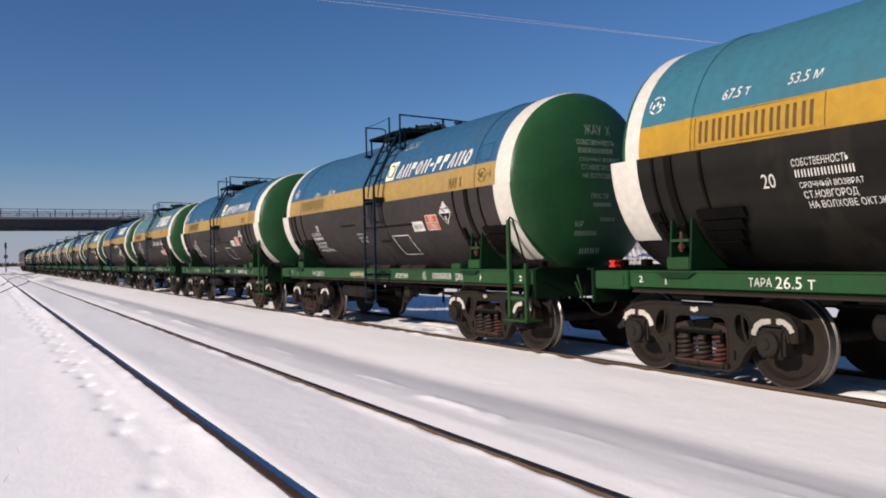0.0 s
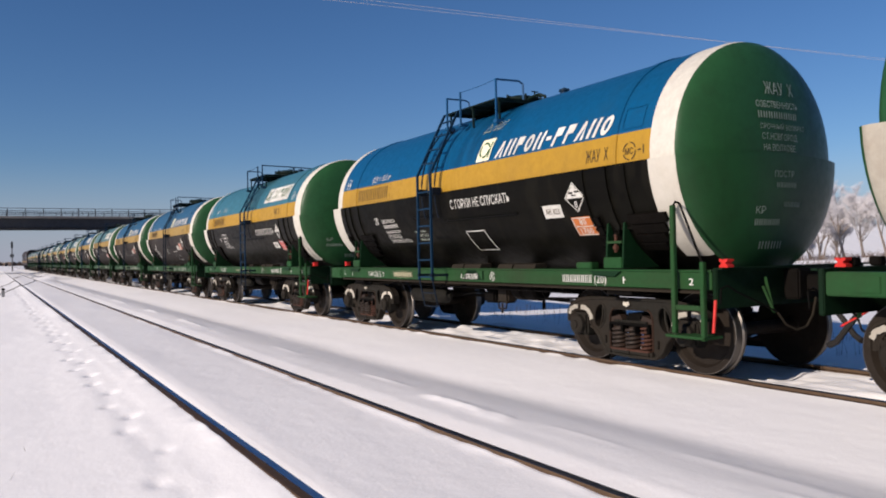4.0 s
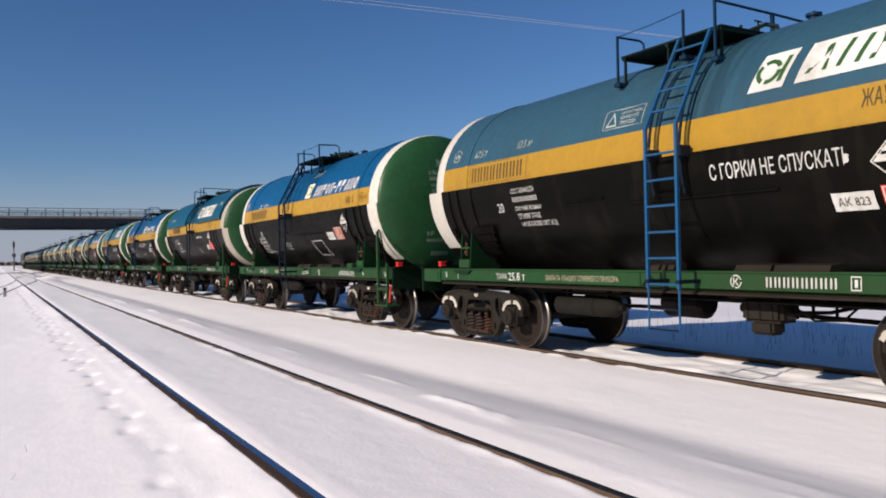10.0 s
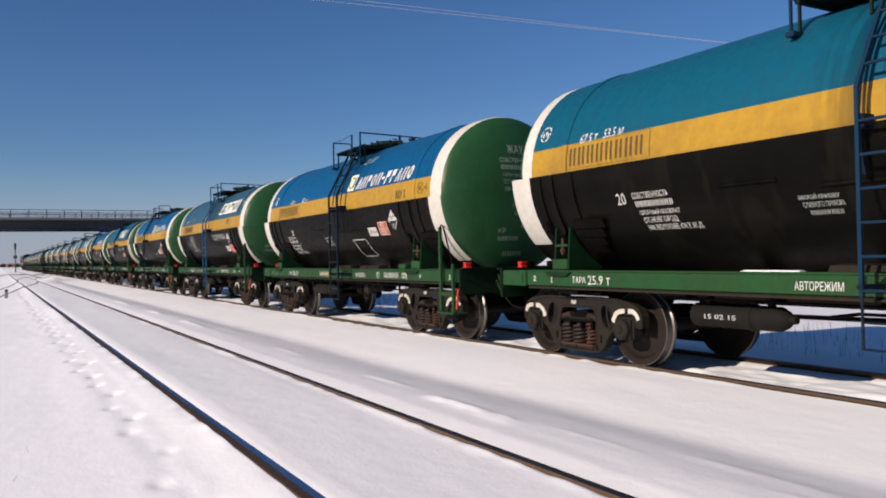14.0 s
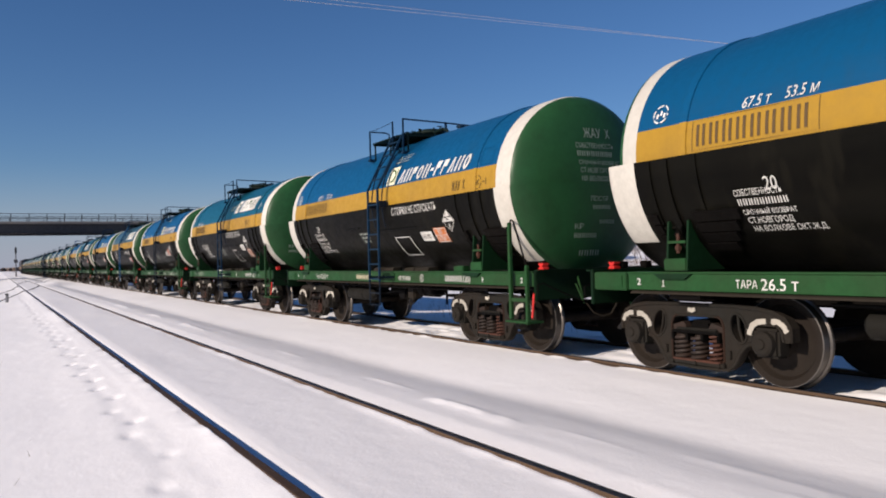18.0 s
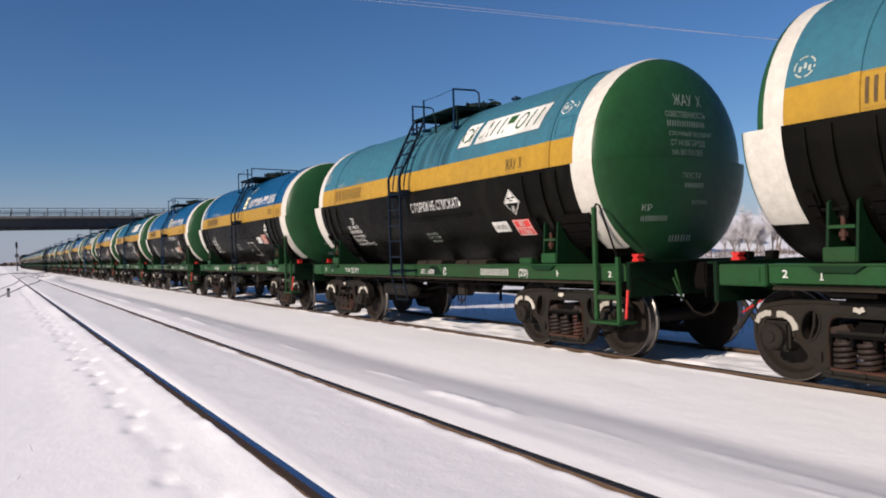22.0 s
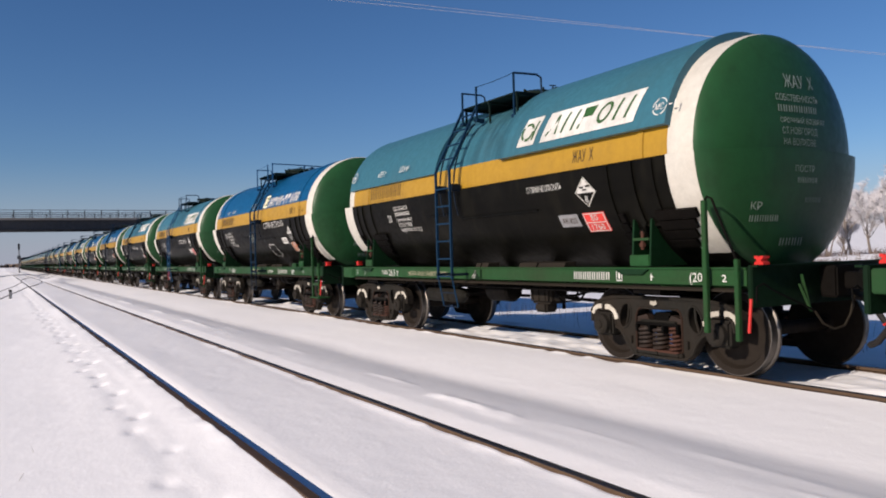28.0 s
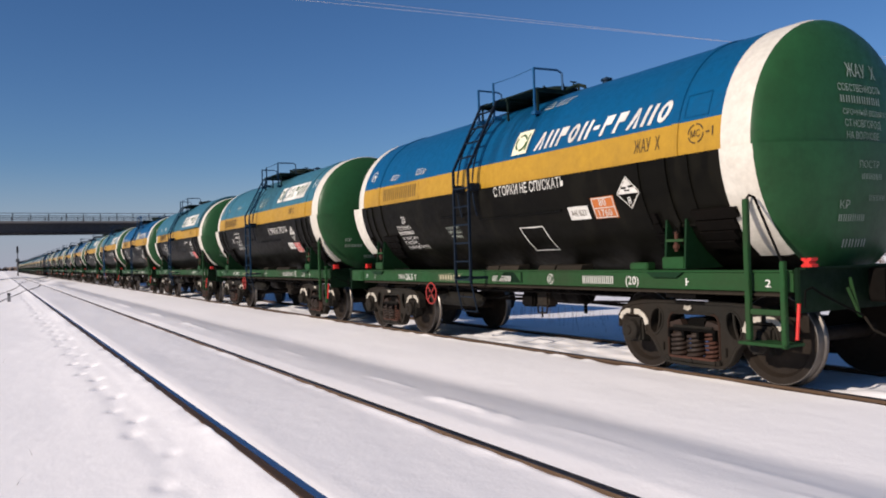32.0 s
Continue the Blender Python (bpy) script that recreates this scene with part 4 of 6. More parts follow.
        for p, q in ((ya, mid + 0.02), (mid - 0.02, yb)):
            along(bm, [(-1.27, 1.212), (-1.24, 1.272), (-1.05, 1.285), (-1.05, 1.212)], q, p)
        part("cover_plate", bm, DUST_PLATE, w, "dusty brown cover plate on the frame")
    a, b = (0.02, -0.34) if newer else (-0.26, -0.92)
    # dark plate proud of the sill behind the ladder, coloured like a shaded recess
    part("sill_recess", box(bmesh.new(), -1.2945, -1.28, b, a, 1.030, 1.180), GREEN_DEEP_SHADE, w)
    for y, d in ((a - 0.03, -1), (b + 0.03, 1)):
        bm = plate(bmesh.new(), [(y, 1.182), (y + d * 0.17, 1.182), (y, 1.03)], (), -1.303, -1.2955)
        part("sill_gusset", bm, GREEN, w)
    if not newer:
        bm = box(bmesh.new(), -1.285, -1.15, -3.43, -3.13, 1.212, 1.300, 0.012)
        tube(bm, [(-1.289, -3.37, 1.256), (-1.284, -3.37, 1.256)], 0.018, 10)
        part("frame_bracket", bm, GREEN, w)


def top_gear(w, iron, short, lad_y, rails, foot):
    """Ladder, platform, hatch and rails."""
    xs, ya, yb = -1.585, lad_y + 0.225, lad_y - 0.225
    lean = 0.10 if short else 0.0
    lad = new("ladder")
    lad.parent = w
    for y in (ya, yb):
        bm = bmesh.new()
        strip(bm, [(xs, y, 1.02), (xs, y, 2.78), (xs + 0.03, y, 2.84), (-1.02, y, 3.86), (-0.90, y, 3.90)], 0.034, 0.036, (1, 0, 0.3))
        part("stile", bm, iron, lad)
        bm = tube(bmesh.new(), [(xs + lean, y, 0.57), (xs + 0.1 * lean, y, 1.0), (xs, y, 1.06)], 0.0135, 6)
        part("foot_bar", bm, foot, lad, "thin bar of the ladder's foot")
        bm = bmesh.new()
        arc = [198 - k * 4.5 for k in range(15)]
        strip(bm, [((R + 0.10) * math.cos(radians(a)), y + 0.06, ZC + (R + 0.10) * math.sin(radians(a))) for a in arc], 0.03, 0.014, (0, 0, 1))
        part("curved_bar", bm, BLACK_IRON, lad)
        bm = box(bmesh.new(), xs + 0.02, -RS + 0.02, y - 0.04, y + 0.04, 2.44, 2.56, 0.006)
        part("standoff", bm, BLACK_IRON, lad)
        bm = box(bmesh.new(), xs - 0.03, -1.29, y - 0.03, y + 0.03, 1.08, 1.12, 0.004)
        part("standoff", bm, BLACK_IRON, lad)
    for x, z in ((xs + lean, 0.575), (xs + 0.5 * lean, 0.80)):
        part("foot_rung", tube(bmesh.new(), [(x, yb, z), (x, ya, z)], 0.011, 6), BLACK_IRON, lad)
    levels = [(xs, 0.50 + 0.285 * k) for k in range(2, 8)] + [(xs + 0.03 + (0.535) * (k + 0.6) / 4.2, 2.84 + 1.02 * (k + 0.6) / 4.2) for k in range(4)]
    rung = None
    for x, z in levels:
        if rung is None:
            rung = part("rung", box(bmesh.new(), -0.016, 0.016, yb, ya, -0.012, 0.012, 0.004), iron, lad)
            rung.location = (x, 0, z)
        else:
            twin(rung, x, 0, z)
    pf = new("platform")
    pf.parent = w
    bm = box(bmesh.new(), -0.98, 0.75, -0.98, 0.60, 3.862, 3.885, 0.006)
    part("deck", bm, DECK, pf)
    for y in (0.55, -0.18, -0.95):
        bm = box(bmesh.new(), -0.98, 0.75, y - 0.025, y + 0.025, 3.825, 3.862)
        box(bm, -0.96, -0.93, y - 0.012, y + 0.012, 3.52, 3.825)
        part("deck_bearer", bm, DECK, pf)
    posts = ((0.57, 3.52, 4.13), (-0.51, 3.62, 4.16), (-0.96, 3.50, 4.15)) if lad_y < 0 else ((0.49, 3.60, 4.13), (0.05, 3.60, 4.15), (-1.02, 3.50, 4.16))
    for y, z0, z1 in posts:
        bm = box(bmesh.new(), -1.070, -1.040, y - 0.014, y + 0.014, z0, z1, 0.004)
        box(bm, -1.085, -0.93, y - 0.05, y + 0.05, z0 - 0.03, z0 + 0.02, 0.006)
        part("rail_post", bm, rails, pf)
    y0, y1, y2 = (p[0] for p in posts)
    z0, z1, z2 = (p[2] - 0.012 for p in posts)
    bm = tube(bmesh.new(), [(-1.055, y0, z0), (-0.68, y0, z0), (-0.61, y0, z0 - 0.03), (-0.59, y0, 3.87)], 0.014, 6)
    part("hand_rail", bm, rails, pf, smooth=True)
    a, b = ((y0, z0), (y1, z1)) if lad_y < 0 else ((y1, z1), (y2, z2))
    bm = tube(bmesh.new(), [(-1.055, a[0], a[1]), (-1.055, (a[0] + b[0]) / 2, (a[1] + b[1]) / 2 - 0.015), (-1.055, b[0], b[1])], 0.006, 5)
    part("chain", bm, rails, pf)
    if short:
        bm = tube(bmesh.new(), [(-1.055, y2, z2), (-0.62, y2, z2 + 0.01), (-0.54, y2, z2 - 0.03), (-0.53, y2, 3.87)], 0.016, 6)
        part("hand_rail", bm, rails, pf, smooth=True)
    else:
        bm = tube(bmesh.new(), [(-1.055, y2, z2), (-0.10, y2, z2 - 0.02), (0.50, y2, z2 - 0.04)], 0.015, 6)
        part("hand_rail", bm, rails, pf, smooth=True)
        bm = box(bmesh.new(), -0.12, -0.08, y2 - 0.02, y2 + 0.02, 3.85, z2 - 0.01, 0.004)
        part("rail_post", bm, rails, pf)
    bm = lathe(bmesh.new(), [(3.70, 0.34), (3.98, 0.34), (4.00, 0.38), (4.04, 0.38), (4.09, 0.25), (4.11, 0.0)], 24, "z", (0, -0.2, 0))
    tube(bm, [(-0.30, 0.15, 4.05), (0.30, 0.15, 4.05)], 0.03, 6)
    for k in range(8):
        a = 2 * math.pi * (k + 0.5) / 8
        tube(bm, [(0.40 * math.cos(a), -0.2 + 0.40 * math.sin(a), 3.97), (0.40 * math.cos(a), -0.2 + 0.40 * math.sin(a), 4.085)], 0.018, 6)
        tube(bm, [(0.33 * math.cos(a), -0.2 + 0.33 * math.sin(a), 4.065), (0.42 * math.cos(a), -0.2 + 0.42 * math.sin(a), 4.065)], 0.014, 5)
    part("hatch", bm, DECK, w, "grimy dark hatch with swing bolts", smooth=True)
    bm = tube(bmesh.new(), [(-0.15, -0.62, 3.88), (-0.15, -0.66, 3.99), (-0.14, -0.90, 4.01), (-0.10, -1.02, 3.96), (-0.10, -1.04, 3.88)], 0.026, 7)
    tube(bm, [(-0.14, -0.80, 4.00), (-0.14, -0.80, 4.07)], 0.012, 6)
    tube(bm, [(-0.20, -0.80, 4.07), (-0.08, -0.80, 4.07)], 0.010, 6)
    part("filling_pipe", bm, DECK, w, smooth=True)
    bm = lathe(bmesh.new(), [(3.84, 0.10), (3.905, 0.10), (3.905, 0.065), (3.96, 0.06), (3.96, 0.085), (3.99, 0.085), (4.0, 0.04), (4.025, 0.0)], 14, "z", (-0.05, -1.45, 0))
    part("safety_valve", bm, BLUE_IRON, w, smooth=True)
    part("vent_cap", lathe(bmesh.new(), [(3.85, 0.05), (3.94, 0.05), (3.95, 0.0)], 12, "z", (0.0, -1.8, 0)), BLACK_IRON, w, smooth=True)


def hazard(w, spec, side):
    """Corrosive placard, its number plate and the code plate beside it."""
    sh = Sheet()
    d = 0.20
    for k in range(8):
        a, b = -d + d * k / 4, -d + d * (k + 1) / 4
        sh.poly([(-(d - abs(a)), a), (d - abs(a), a), (d - abs(b), b), (-(d - abs(b)), b)], 0)
    sh.edging([(0, -d + 0.015), (d - 0.015, 0), (0, d - 0.015), (-d + 0.015, 0)], 0.012, 1)
    low = Sheet()
    for k in range(4):
        a, b = -d + 0.03 + (d - 0.04) * k / 4, -d + 0.03 + (d - 0.04) * (k + 1) / 4
        sa, sb = (d - 0.035) * k / 4, (d - 0.035) * (k + 1) / 4
        low.poly([(-sa, a), (sa, a), (sb, b), (-sb, b)], 0)
    low.bar(-0.10, 0.05, 0.08, 0.025, 0.6, 0).bar(0.03, 0.06, 0.08, 0.025, -0.6, 0).bar(-0.05, 0.02, 0.09, 0.018, 0, 0)
    at = side(*spec["dia"], RS, 0.005), side(*spec["dia"], RS, 0.009)
    sh.lay("hazard_diamond", at[0], [MARK, MARK_DARK], w, "white diamond hazard placard")
    low.fit("8", -0.03, -0.135, 0.06, 0.085, mat=1)
    low.lay("placard_black_half", at[1], [BLACK, MARK], w)
    # the plates are brushed over a stencil, so their edges are ragged
    rng = random.Random(int(spec["dia"][0] * -100))
    def brushed(wide, high, rag):
        one, n = Sheet(), 9
        top = [high - rag * rng.random() for _ in range(n + 1)]
        foot = [rag * rng.random() for _ in range(n + 1)]
        for k in range(n):
            u, v = wide * k / n, wide * (k + 1) / n
            one.poly([(u, foot[k]), (v, foot[k + 1]), (v, (foot[k + 1] + top[k + 1]) / 2), (u, (foot[k] + top[k]) / 2)])
            one.poly([(u, (foot[k] + top[k]) / 2), (v, (foot[k + 1] + top[k + 1]) / 2), (v, top[k + 1]), (u, top[k])])
        return one
    rag = spec.get("rag", 0.006)
    brushed(0.42, 0.29, rag).lay("hazard_plate", side(*spec["plate"], RS, 0.005), [spec["shade"]], w, "hazard number plate painted in signal colour")
    sh = Sheet()
    if rag < 0.02:
        sh.edging([(0.012, 0.012), (0.408, 0.012), (0.408, 0.278), (0.012, 0.278)], 0.016, 0)
    sh.bar(0.03, 0.140, 0.36, 0.012)
    sh.fit("80", 0.14, 0.172, 0.13, 0.085).fit("1760", 0.09, 0.038, 0.24, 0.085)
    sh.lay("hazard_numeral", side(*spec["plate"], RS, 0.009), [MARK], w)
    brushed(0.40, 0.19, rag).lay("code_plate", side(*spec["code"], RS, 0.005), [spec.get("code_paint", MARK)], w)
    Sheet().fit("\u0410\u041a 823", 0.05, 0.055, 0.30, 0.085).lay("code_lettering", side(*spec["code"], RS, 0.009), [MARK_DARK], w)


def trade_shape(kind, u, wide, high, lean, stroke):
    """One plain shape of the maker's panel: a wedge, a slanted bar, a bar with a block, an oval ring or a dash."""
    one = Sheet()
    if kind == "dash":
        return one.bar(u + 0.4 * high * lean, 0.4 * high, wide, stroke, lean)
    if kind == "ring":
        n = 16
        for k in range(n):
            pts = []
            for q, t in ((1.0, k), (1.0, k + 1), (0.0, k + 1), (0.0, k)):
                a = 2 * math.pi * t / n
                v = high / 2 + (high / 2 - (1 - q) * stroke) * math.sin(a)
                pts.append((u + wide / 2 + (wide / 2 - (1 - q) * stroke) * math.cos(a) + lean * v, v))
            one.poly(pts)
        return one
    if kind == "wedge":
        tip = u + wide * 0.62 + lean * high
        return one.poly([(u, 0), (u + stroke, 0), (tip, high * 0.78), (u + wide - stroke, 0), (u + wide, 0), (tip + stroke * 0.2, high), (tip - stroke * 0.7, high)])
    if kind == "block":
        foot, mid, top = lean * high * 0.5, high * 0.5, lean * high
        return one.poly([(u, 0), (u + stroke, 0), (u + stroke + foot, mid), (u + wide - stroke * 0.4 + foot, mid), (u + wide - stroke * 0.4 + top, high), (u + top, high)])
    return one.bar(u, 0, stroke, high, lean, 0, 3)


def trade_row(w, kinds, u, step, wide, high, lean, stroke, where, paint):
    """A row of plain shapes in place of a trade name."""
    for kind in kinds:
        across = wide * 0.62 if kind == "dash" else wide
        trade_shape(kind, u, across, high, lean, stroke).lay("trade_shape", where, [paint], w)
        if kind == "bars":
            trade_shape(kind, u + across - stroke, across, high, lean, stroke).lay("trade_shape", where, [paint], w)
        u += across + step


def markings(w, spec):
    """All that is painted on the barrel and its ends."""
    rise = spec.get("lift", 0.0)
    rt = R + 0.095 if spec["cover"] else R
    def side(y, z, r=R, off=0.006):
        return on_side(y, z - rise, r, off)
    hazard(w, spec, side)
    y, z = spec["emb"]
    if spec["panel"]:
        # emblem and maker's panel: shapes only
        yp, long = spec["pan"]
        Sheet().bar(0, 0, 0.40, 0.44, 0.20, 0, 4).lay("emblem_panel", side(y, z, rt), [MARK], w, "white slanted panel with a green ring")
        Sheet().bar(0, 0, long - 0.10, 0.44, 0.20, 0, 4).lay("maker_panel", side(yp, z, rt), [MARK], w, "white slanted panel carrying green shapes")
        stroke = spec.get("stroke", 0.05)
        Sheet().ring(0.20, 0.21, 0.145, stroke, 0, 18, 6).lay("emblem_ring", side(y, z, rt, 0.010), [MARK_GREEN], w)
        Sheet().bar(0.32, 0.07, stroke, 0.29, 0.2, 0, 2).lay("emblem_stroke", side(y, z, rt, 0.010), [MARK_GREEN], w)
        step = (long - 0.24) / 5
        trade_row(w, ("wedge", "bars", "block", "ring", "bars"), 0.09, step * 0.28, step * 0.72, 0.29, 0.32, stroke, side(yp, z + 0.075, rt, 0.010), MARK_GREEN)
    else:
        Sheet().bar(0, 0, 0.36, 0.37, 0.14, 0, 3).lay("emblem_panel", side(y, z), [PLATE_CREAM], w, "cream emblem square with a green ring")
        Sheet().ring(0.19, 0.18, 0.135, 0.032, 0, 18, 6).lay("emblem_ring", side(y, z, off=0.010), [MARK_GREEN], w)
        Sheet().bar(0.30, 0.05, 0.032, 0.26, 0.14, 0, 2).lay("emblem_stroke", side(y, z, off=0.010), [MARK_GREEN], w)
        trade_row(w, ("wedge", "bars", "block", "ring", "bars", "dash", "block", "block", "wedge", "bars", "ring"), 0.0, 0.062, 0.178, 0.26, 0.34, 0.056, side(spec["word"], z + 0.005), MARK)
    Sheet().fit("\u0416\u0410\u0423  \u0425", 0, 0, 0.41, 0.16).lay("cargo_lettering", side(*spec["cargo"]), [MARK_DARK], w)
    sh = Sheet()
    sh.ring(0.0, 0.0, 0.11, 0.014, 0, 20, 5).fit("\u041c\u0421", -0.07, -0.04, 0.13, 0.08).bar(0.14, -0.01, 0.05, 0.018).bar(0.22, -0.05, 0.018, 0.10)
    sh.lay("test_mark", side(*spec["test"], rt if spec["panel"] else R), [MARK if spec["panel"] else MARK_DARK], w, kind="stuff")
    # the fleet number's place as bars, in its thin outlined field
    number_bars("number_bar", side(spec["num"], 2.54 + rise), w, 1.38, 0.23, MARK_DARK)
    Sheet().edging([(-0.06, 0.0), (1.44, 0.0), (1.44, 0.32), (-0.06, 0.32)], 0.006).lay("number_field", side(spec["num"], 2.50 + rise), [MARK_DARK], w)
    Sheet().fit("67.5 \u0442", 0, 0, 0.34, 0.115, 0.2).lay("load_lettering", side(*spec["load"], rt), [spec.get("chalk", MARK)], w)
    Sheet().fit("53.5 \u043c", 0, 0, 0.36, 0.115, 0.2).lay("volume_lettering", side(spec["vol"], spec["load"][1] + 0.01, rt), [spec.get("chalk", MARK)], w)
    sh = Sheet()
    sh.ring(0.0, 0.0, 0.115, 0.018, 0, 22, 4)
    for a in range(3):
        sh.bar(-0.06 + 0.05 * a, -0.05 + 0.03 * (a % 2), 0.03, 0.06)
    sh.lay("round_mark", side(*spec["mark"], rt), [spec.get("chalk", MARK)], w, kind="stuff")
    if not spec["cover"]:
        Sheet().edging([(0.0, 0.0), (0.34, 0.0), (0.34, 0.28), (0.0, 0.28)], 0.012).lay("data_plate_frame", side(-4.10, 2.87 + rise, rt, 0.008), [spec["top"]], w, "thin welded frame of a data plate")
    # contact-wire warning: a triangle and three short lines
    if spec.get("wire"):
        y, z, shape = spec["wire"]
        sh = Sheet()
        sh.poly([(0.0, 0.0), (0.20, 0.0), (0.175, 0.022), (0.035, 0.022)]).poly([(0.0, 0.0), (0.035, 0.022), (0.115, 0.155), (0.115, 0.195)]).poly([(0.20, 0.0), (0.115, 0.195), (0.115, 0.155), (0.175, 0.022)])
        sh.lay("warning_triangle", side(y, z, rt), [MARK_DULL], w)
        sh = Sheet()
        for k, body in enumerate(("\u041e\u0421\u0422\u0415\u0420\u0415\u0413\u0410\u0419\u0421\u042f", "\u041a\u041e\u041d\u0422\u0410\u041a\u0422\u041d\u041e\u0413\u041e", "\u041f\u0420\u041e\u0412\u041e\u0414\u0410")):
            sh.fit(body, 0.25, 0.145 - 0.068 * k, 0.34 - 0.03 * k, 0.045)
        sh.lay("wire_warning", side(y, z, rt), [MARK_DULL], w)
        if shape == "box":
            Sheet().edging([(-0.04, -0.03), (0.64, -0.03), (0.64, 0.23), (-0.04, 0.23)], 0.012).lay("warning_outline", side(y, z, rt), [MARK_DULL], w)
    # owner's text, whose name stays bars
    Sheet().fit("20", 0.0, 0.0, 0.15, 0.14).lay("axle_mark", side(*spec["tw"], RS), [MARK], w)
    y, z = spec["own"]
    pitch = spec.get("pitch", 0.105)
    for k, (body, long) in enumerate((("\u0421\u041e\u0411\u0421\u0422\u0412\u0415\u041d\u041d\u041e\u0421\u0422\u042c", 0.56), ("", 0.60), ("\u0421\u0420\u041e\u0427\u041d\u042b\u0419 \u0412\u041e\u0417\u0412\u0420\u0410\u0422", 0.62), ("\u0421\u0422.\u041d\u041e\u0412\u0413\u041e\u0420\u041e\u0414", 0.52), ("\u041d\u0410 \u0412\u041e\u041b\u0425\u041e\u0412\u0415 \u041e\u041a\u0422.\u0416.\u0414.", 0.82))):
        one = Sheet()
        if body:
            one.fit(body, 0.02 * k, -0.07 - pitch * k, long, 0.072)
        else:
            stencil_number(one, 0.02 * k, -0.07 - pitch * k, long, 0.072, 9)
        one.lay("owner_line", side(y, z, RS), [MARK], w, kind="stuff")
    if spec.get("warn"):
        y, z, long, high = spec["warn"]
        Sheet().fit("\u0421 \u0413\u041e\u0420\u041a\u0418 \u041d\u0415 \u0421\u041f\u0423\u0421\u041a\u0410\u0422\u042c", 0, 0, long, high).lay("warning_lettering", side(y, z, RS), [MARK], w)
    if spec.get("square"):
        y, z, wide, high = spec["square"]
        Sheet().edging([(0.06, 0.0), (0.06 + wide, 0.0), (wide, high), (0.0, high)], 0.020).lay("outlined_field", side(y, z, RS), [MARK], w)
    if spec.get("note"):
        for k, body in enumerate(("\u0417\u0410\u041a\u0420\u041e\u0419 \u041a\u0420\u042b\u0428\u041a\u0423", "\u0421\u041b\u0418\u0412\u041d\u041e\u0413\u041e \u041f\u0420\u0418\u0411\u041e\u0420\u0410", "")):
            one = Sheet()
            if body:
                one.fit(body, 0.03 * k, 0.17 - 0.085 * k, 0.42, 0.055)
            else:
                stencil_number(one, 0.08, 0.0, 0.34, 0.05, 8)
            one.lay("drain_note", side(*spec["note"], RS), [MARK_DULL], w, kind="" if body else "stuff")
    # rear dome: owner's text above, dates and marks below as bars
    high, low = on_rear(tail=spec.get("tail", 0.0)), on_rear(True, rear=spec.get("rear", 0.0))
    Sheet().fit("\u0416\u0410\u0423  \u0425", -0.17, 0.685, 0.52, 0.15).lay("end_lettering", high, [MARK_FAINT], w, kind="stuff")
    for k, (body, long) in enumerate((("\u0421\u041e\u0411\u0421\u0422\u0412\u0415\u041d\u041d\u041e\u0421\u0422\u042c", 0.74), ("", 0.70), ("\u0421\u0420\u041e\u0427\u041d\u042b\u0419 \u0412\u041e\u0417\u0412\u0420\u0410\u0422", 0.80), ("\u0421\u0422.\u041d\u041e\u0412\u0413\u041e\u0420\u041e\u0414", 0.62), ("\u041d\u0410 \u0412\u041e\u041b\u0425\u041e\u0412\u0415", 0.56))):
        one = Sheet()
        if body:
            one.fit(body, -0.34 + 0.02 * k, 0.525 - 0.125 * k, long, 0.078)
        else:
            stencil_number(one, -0.32, 0.525 - 0.125 * k, long, 0.078, 8)
        one.lay("end_lettering", high, [MARK_FAINT], w, kind="stuff")
    Sheet().fit("\u041f\u041e\u0421\u0422\u0420", -0.14, -0.28, 0.34, 0.075).lay("end_note", low, [MARK_FAINT], w)
    kr = -0.78 if spec["panel"] else -0.42
    Sheet().fit("\u041a\u0420", kr, -0.70, 0.15, 0.085).lay("repair_mark", low, [MARK_FAINT], w)
    for name, u, v, wide, tall, count in (("end_note", -0.10, -0.40, 0.36, 0.06, 6), ("end_note", 0.04, -0.62, 0.30, 0.06, 5), ("end_note", -0.30, -1.10, 0.40, 0.085, 4), ("repair_mark", kr, -0.83, 0.42, 0.07, 6)):
        one = Sheet()
        stencil_number(one, u, v, wide, tall, count)
        one.lay(name, low, [MARK_FAINT], w, kind="stuff")


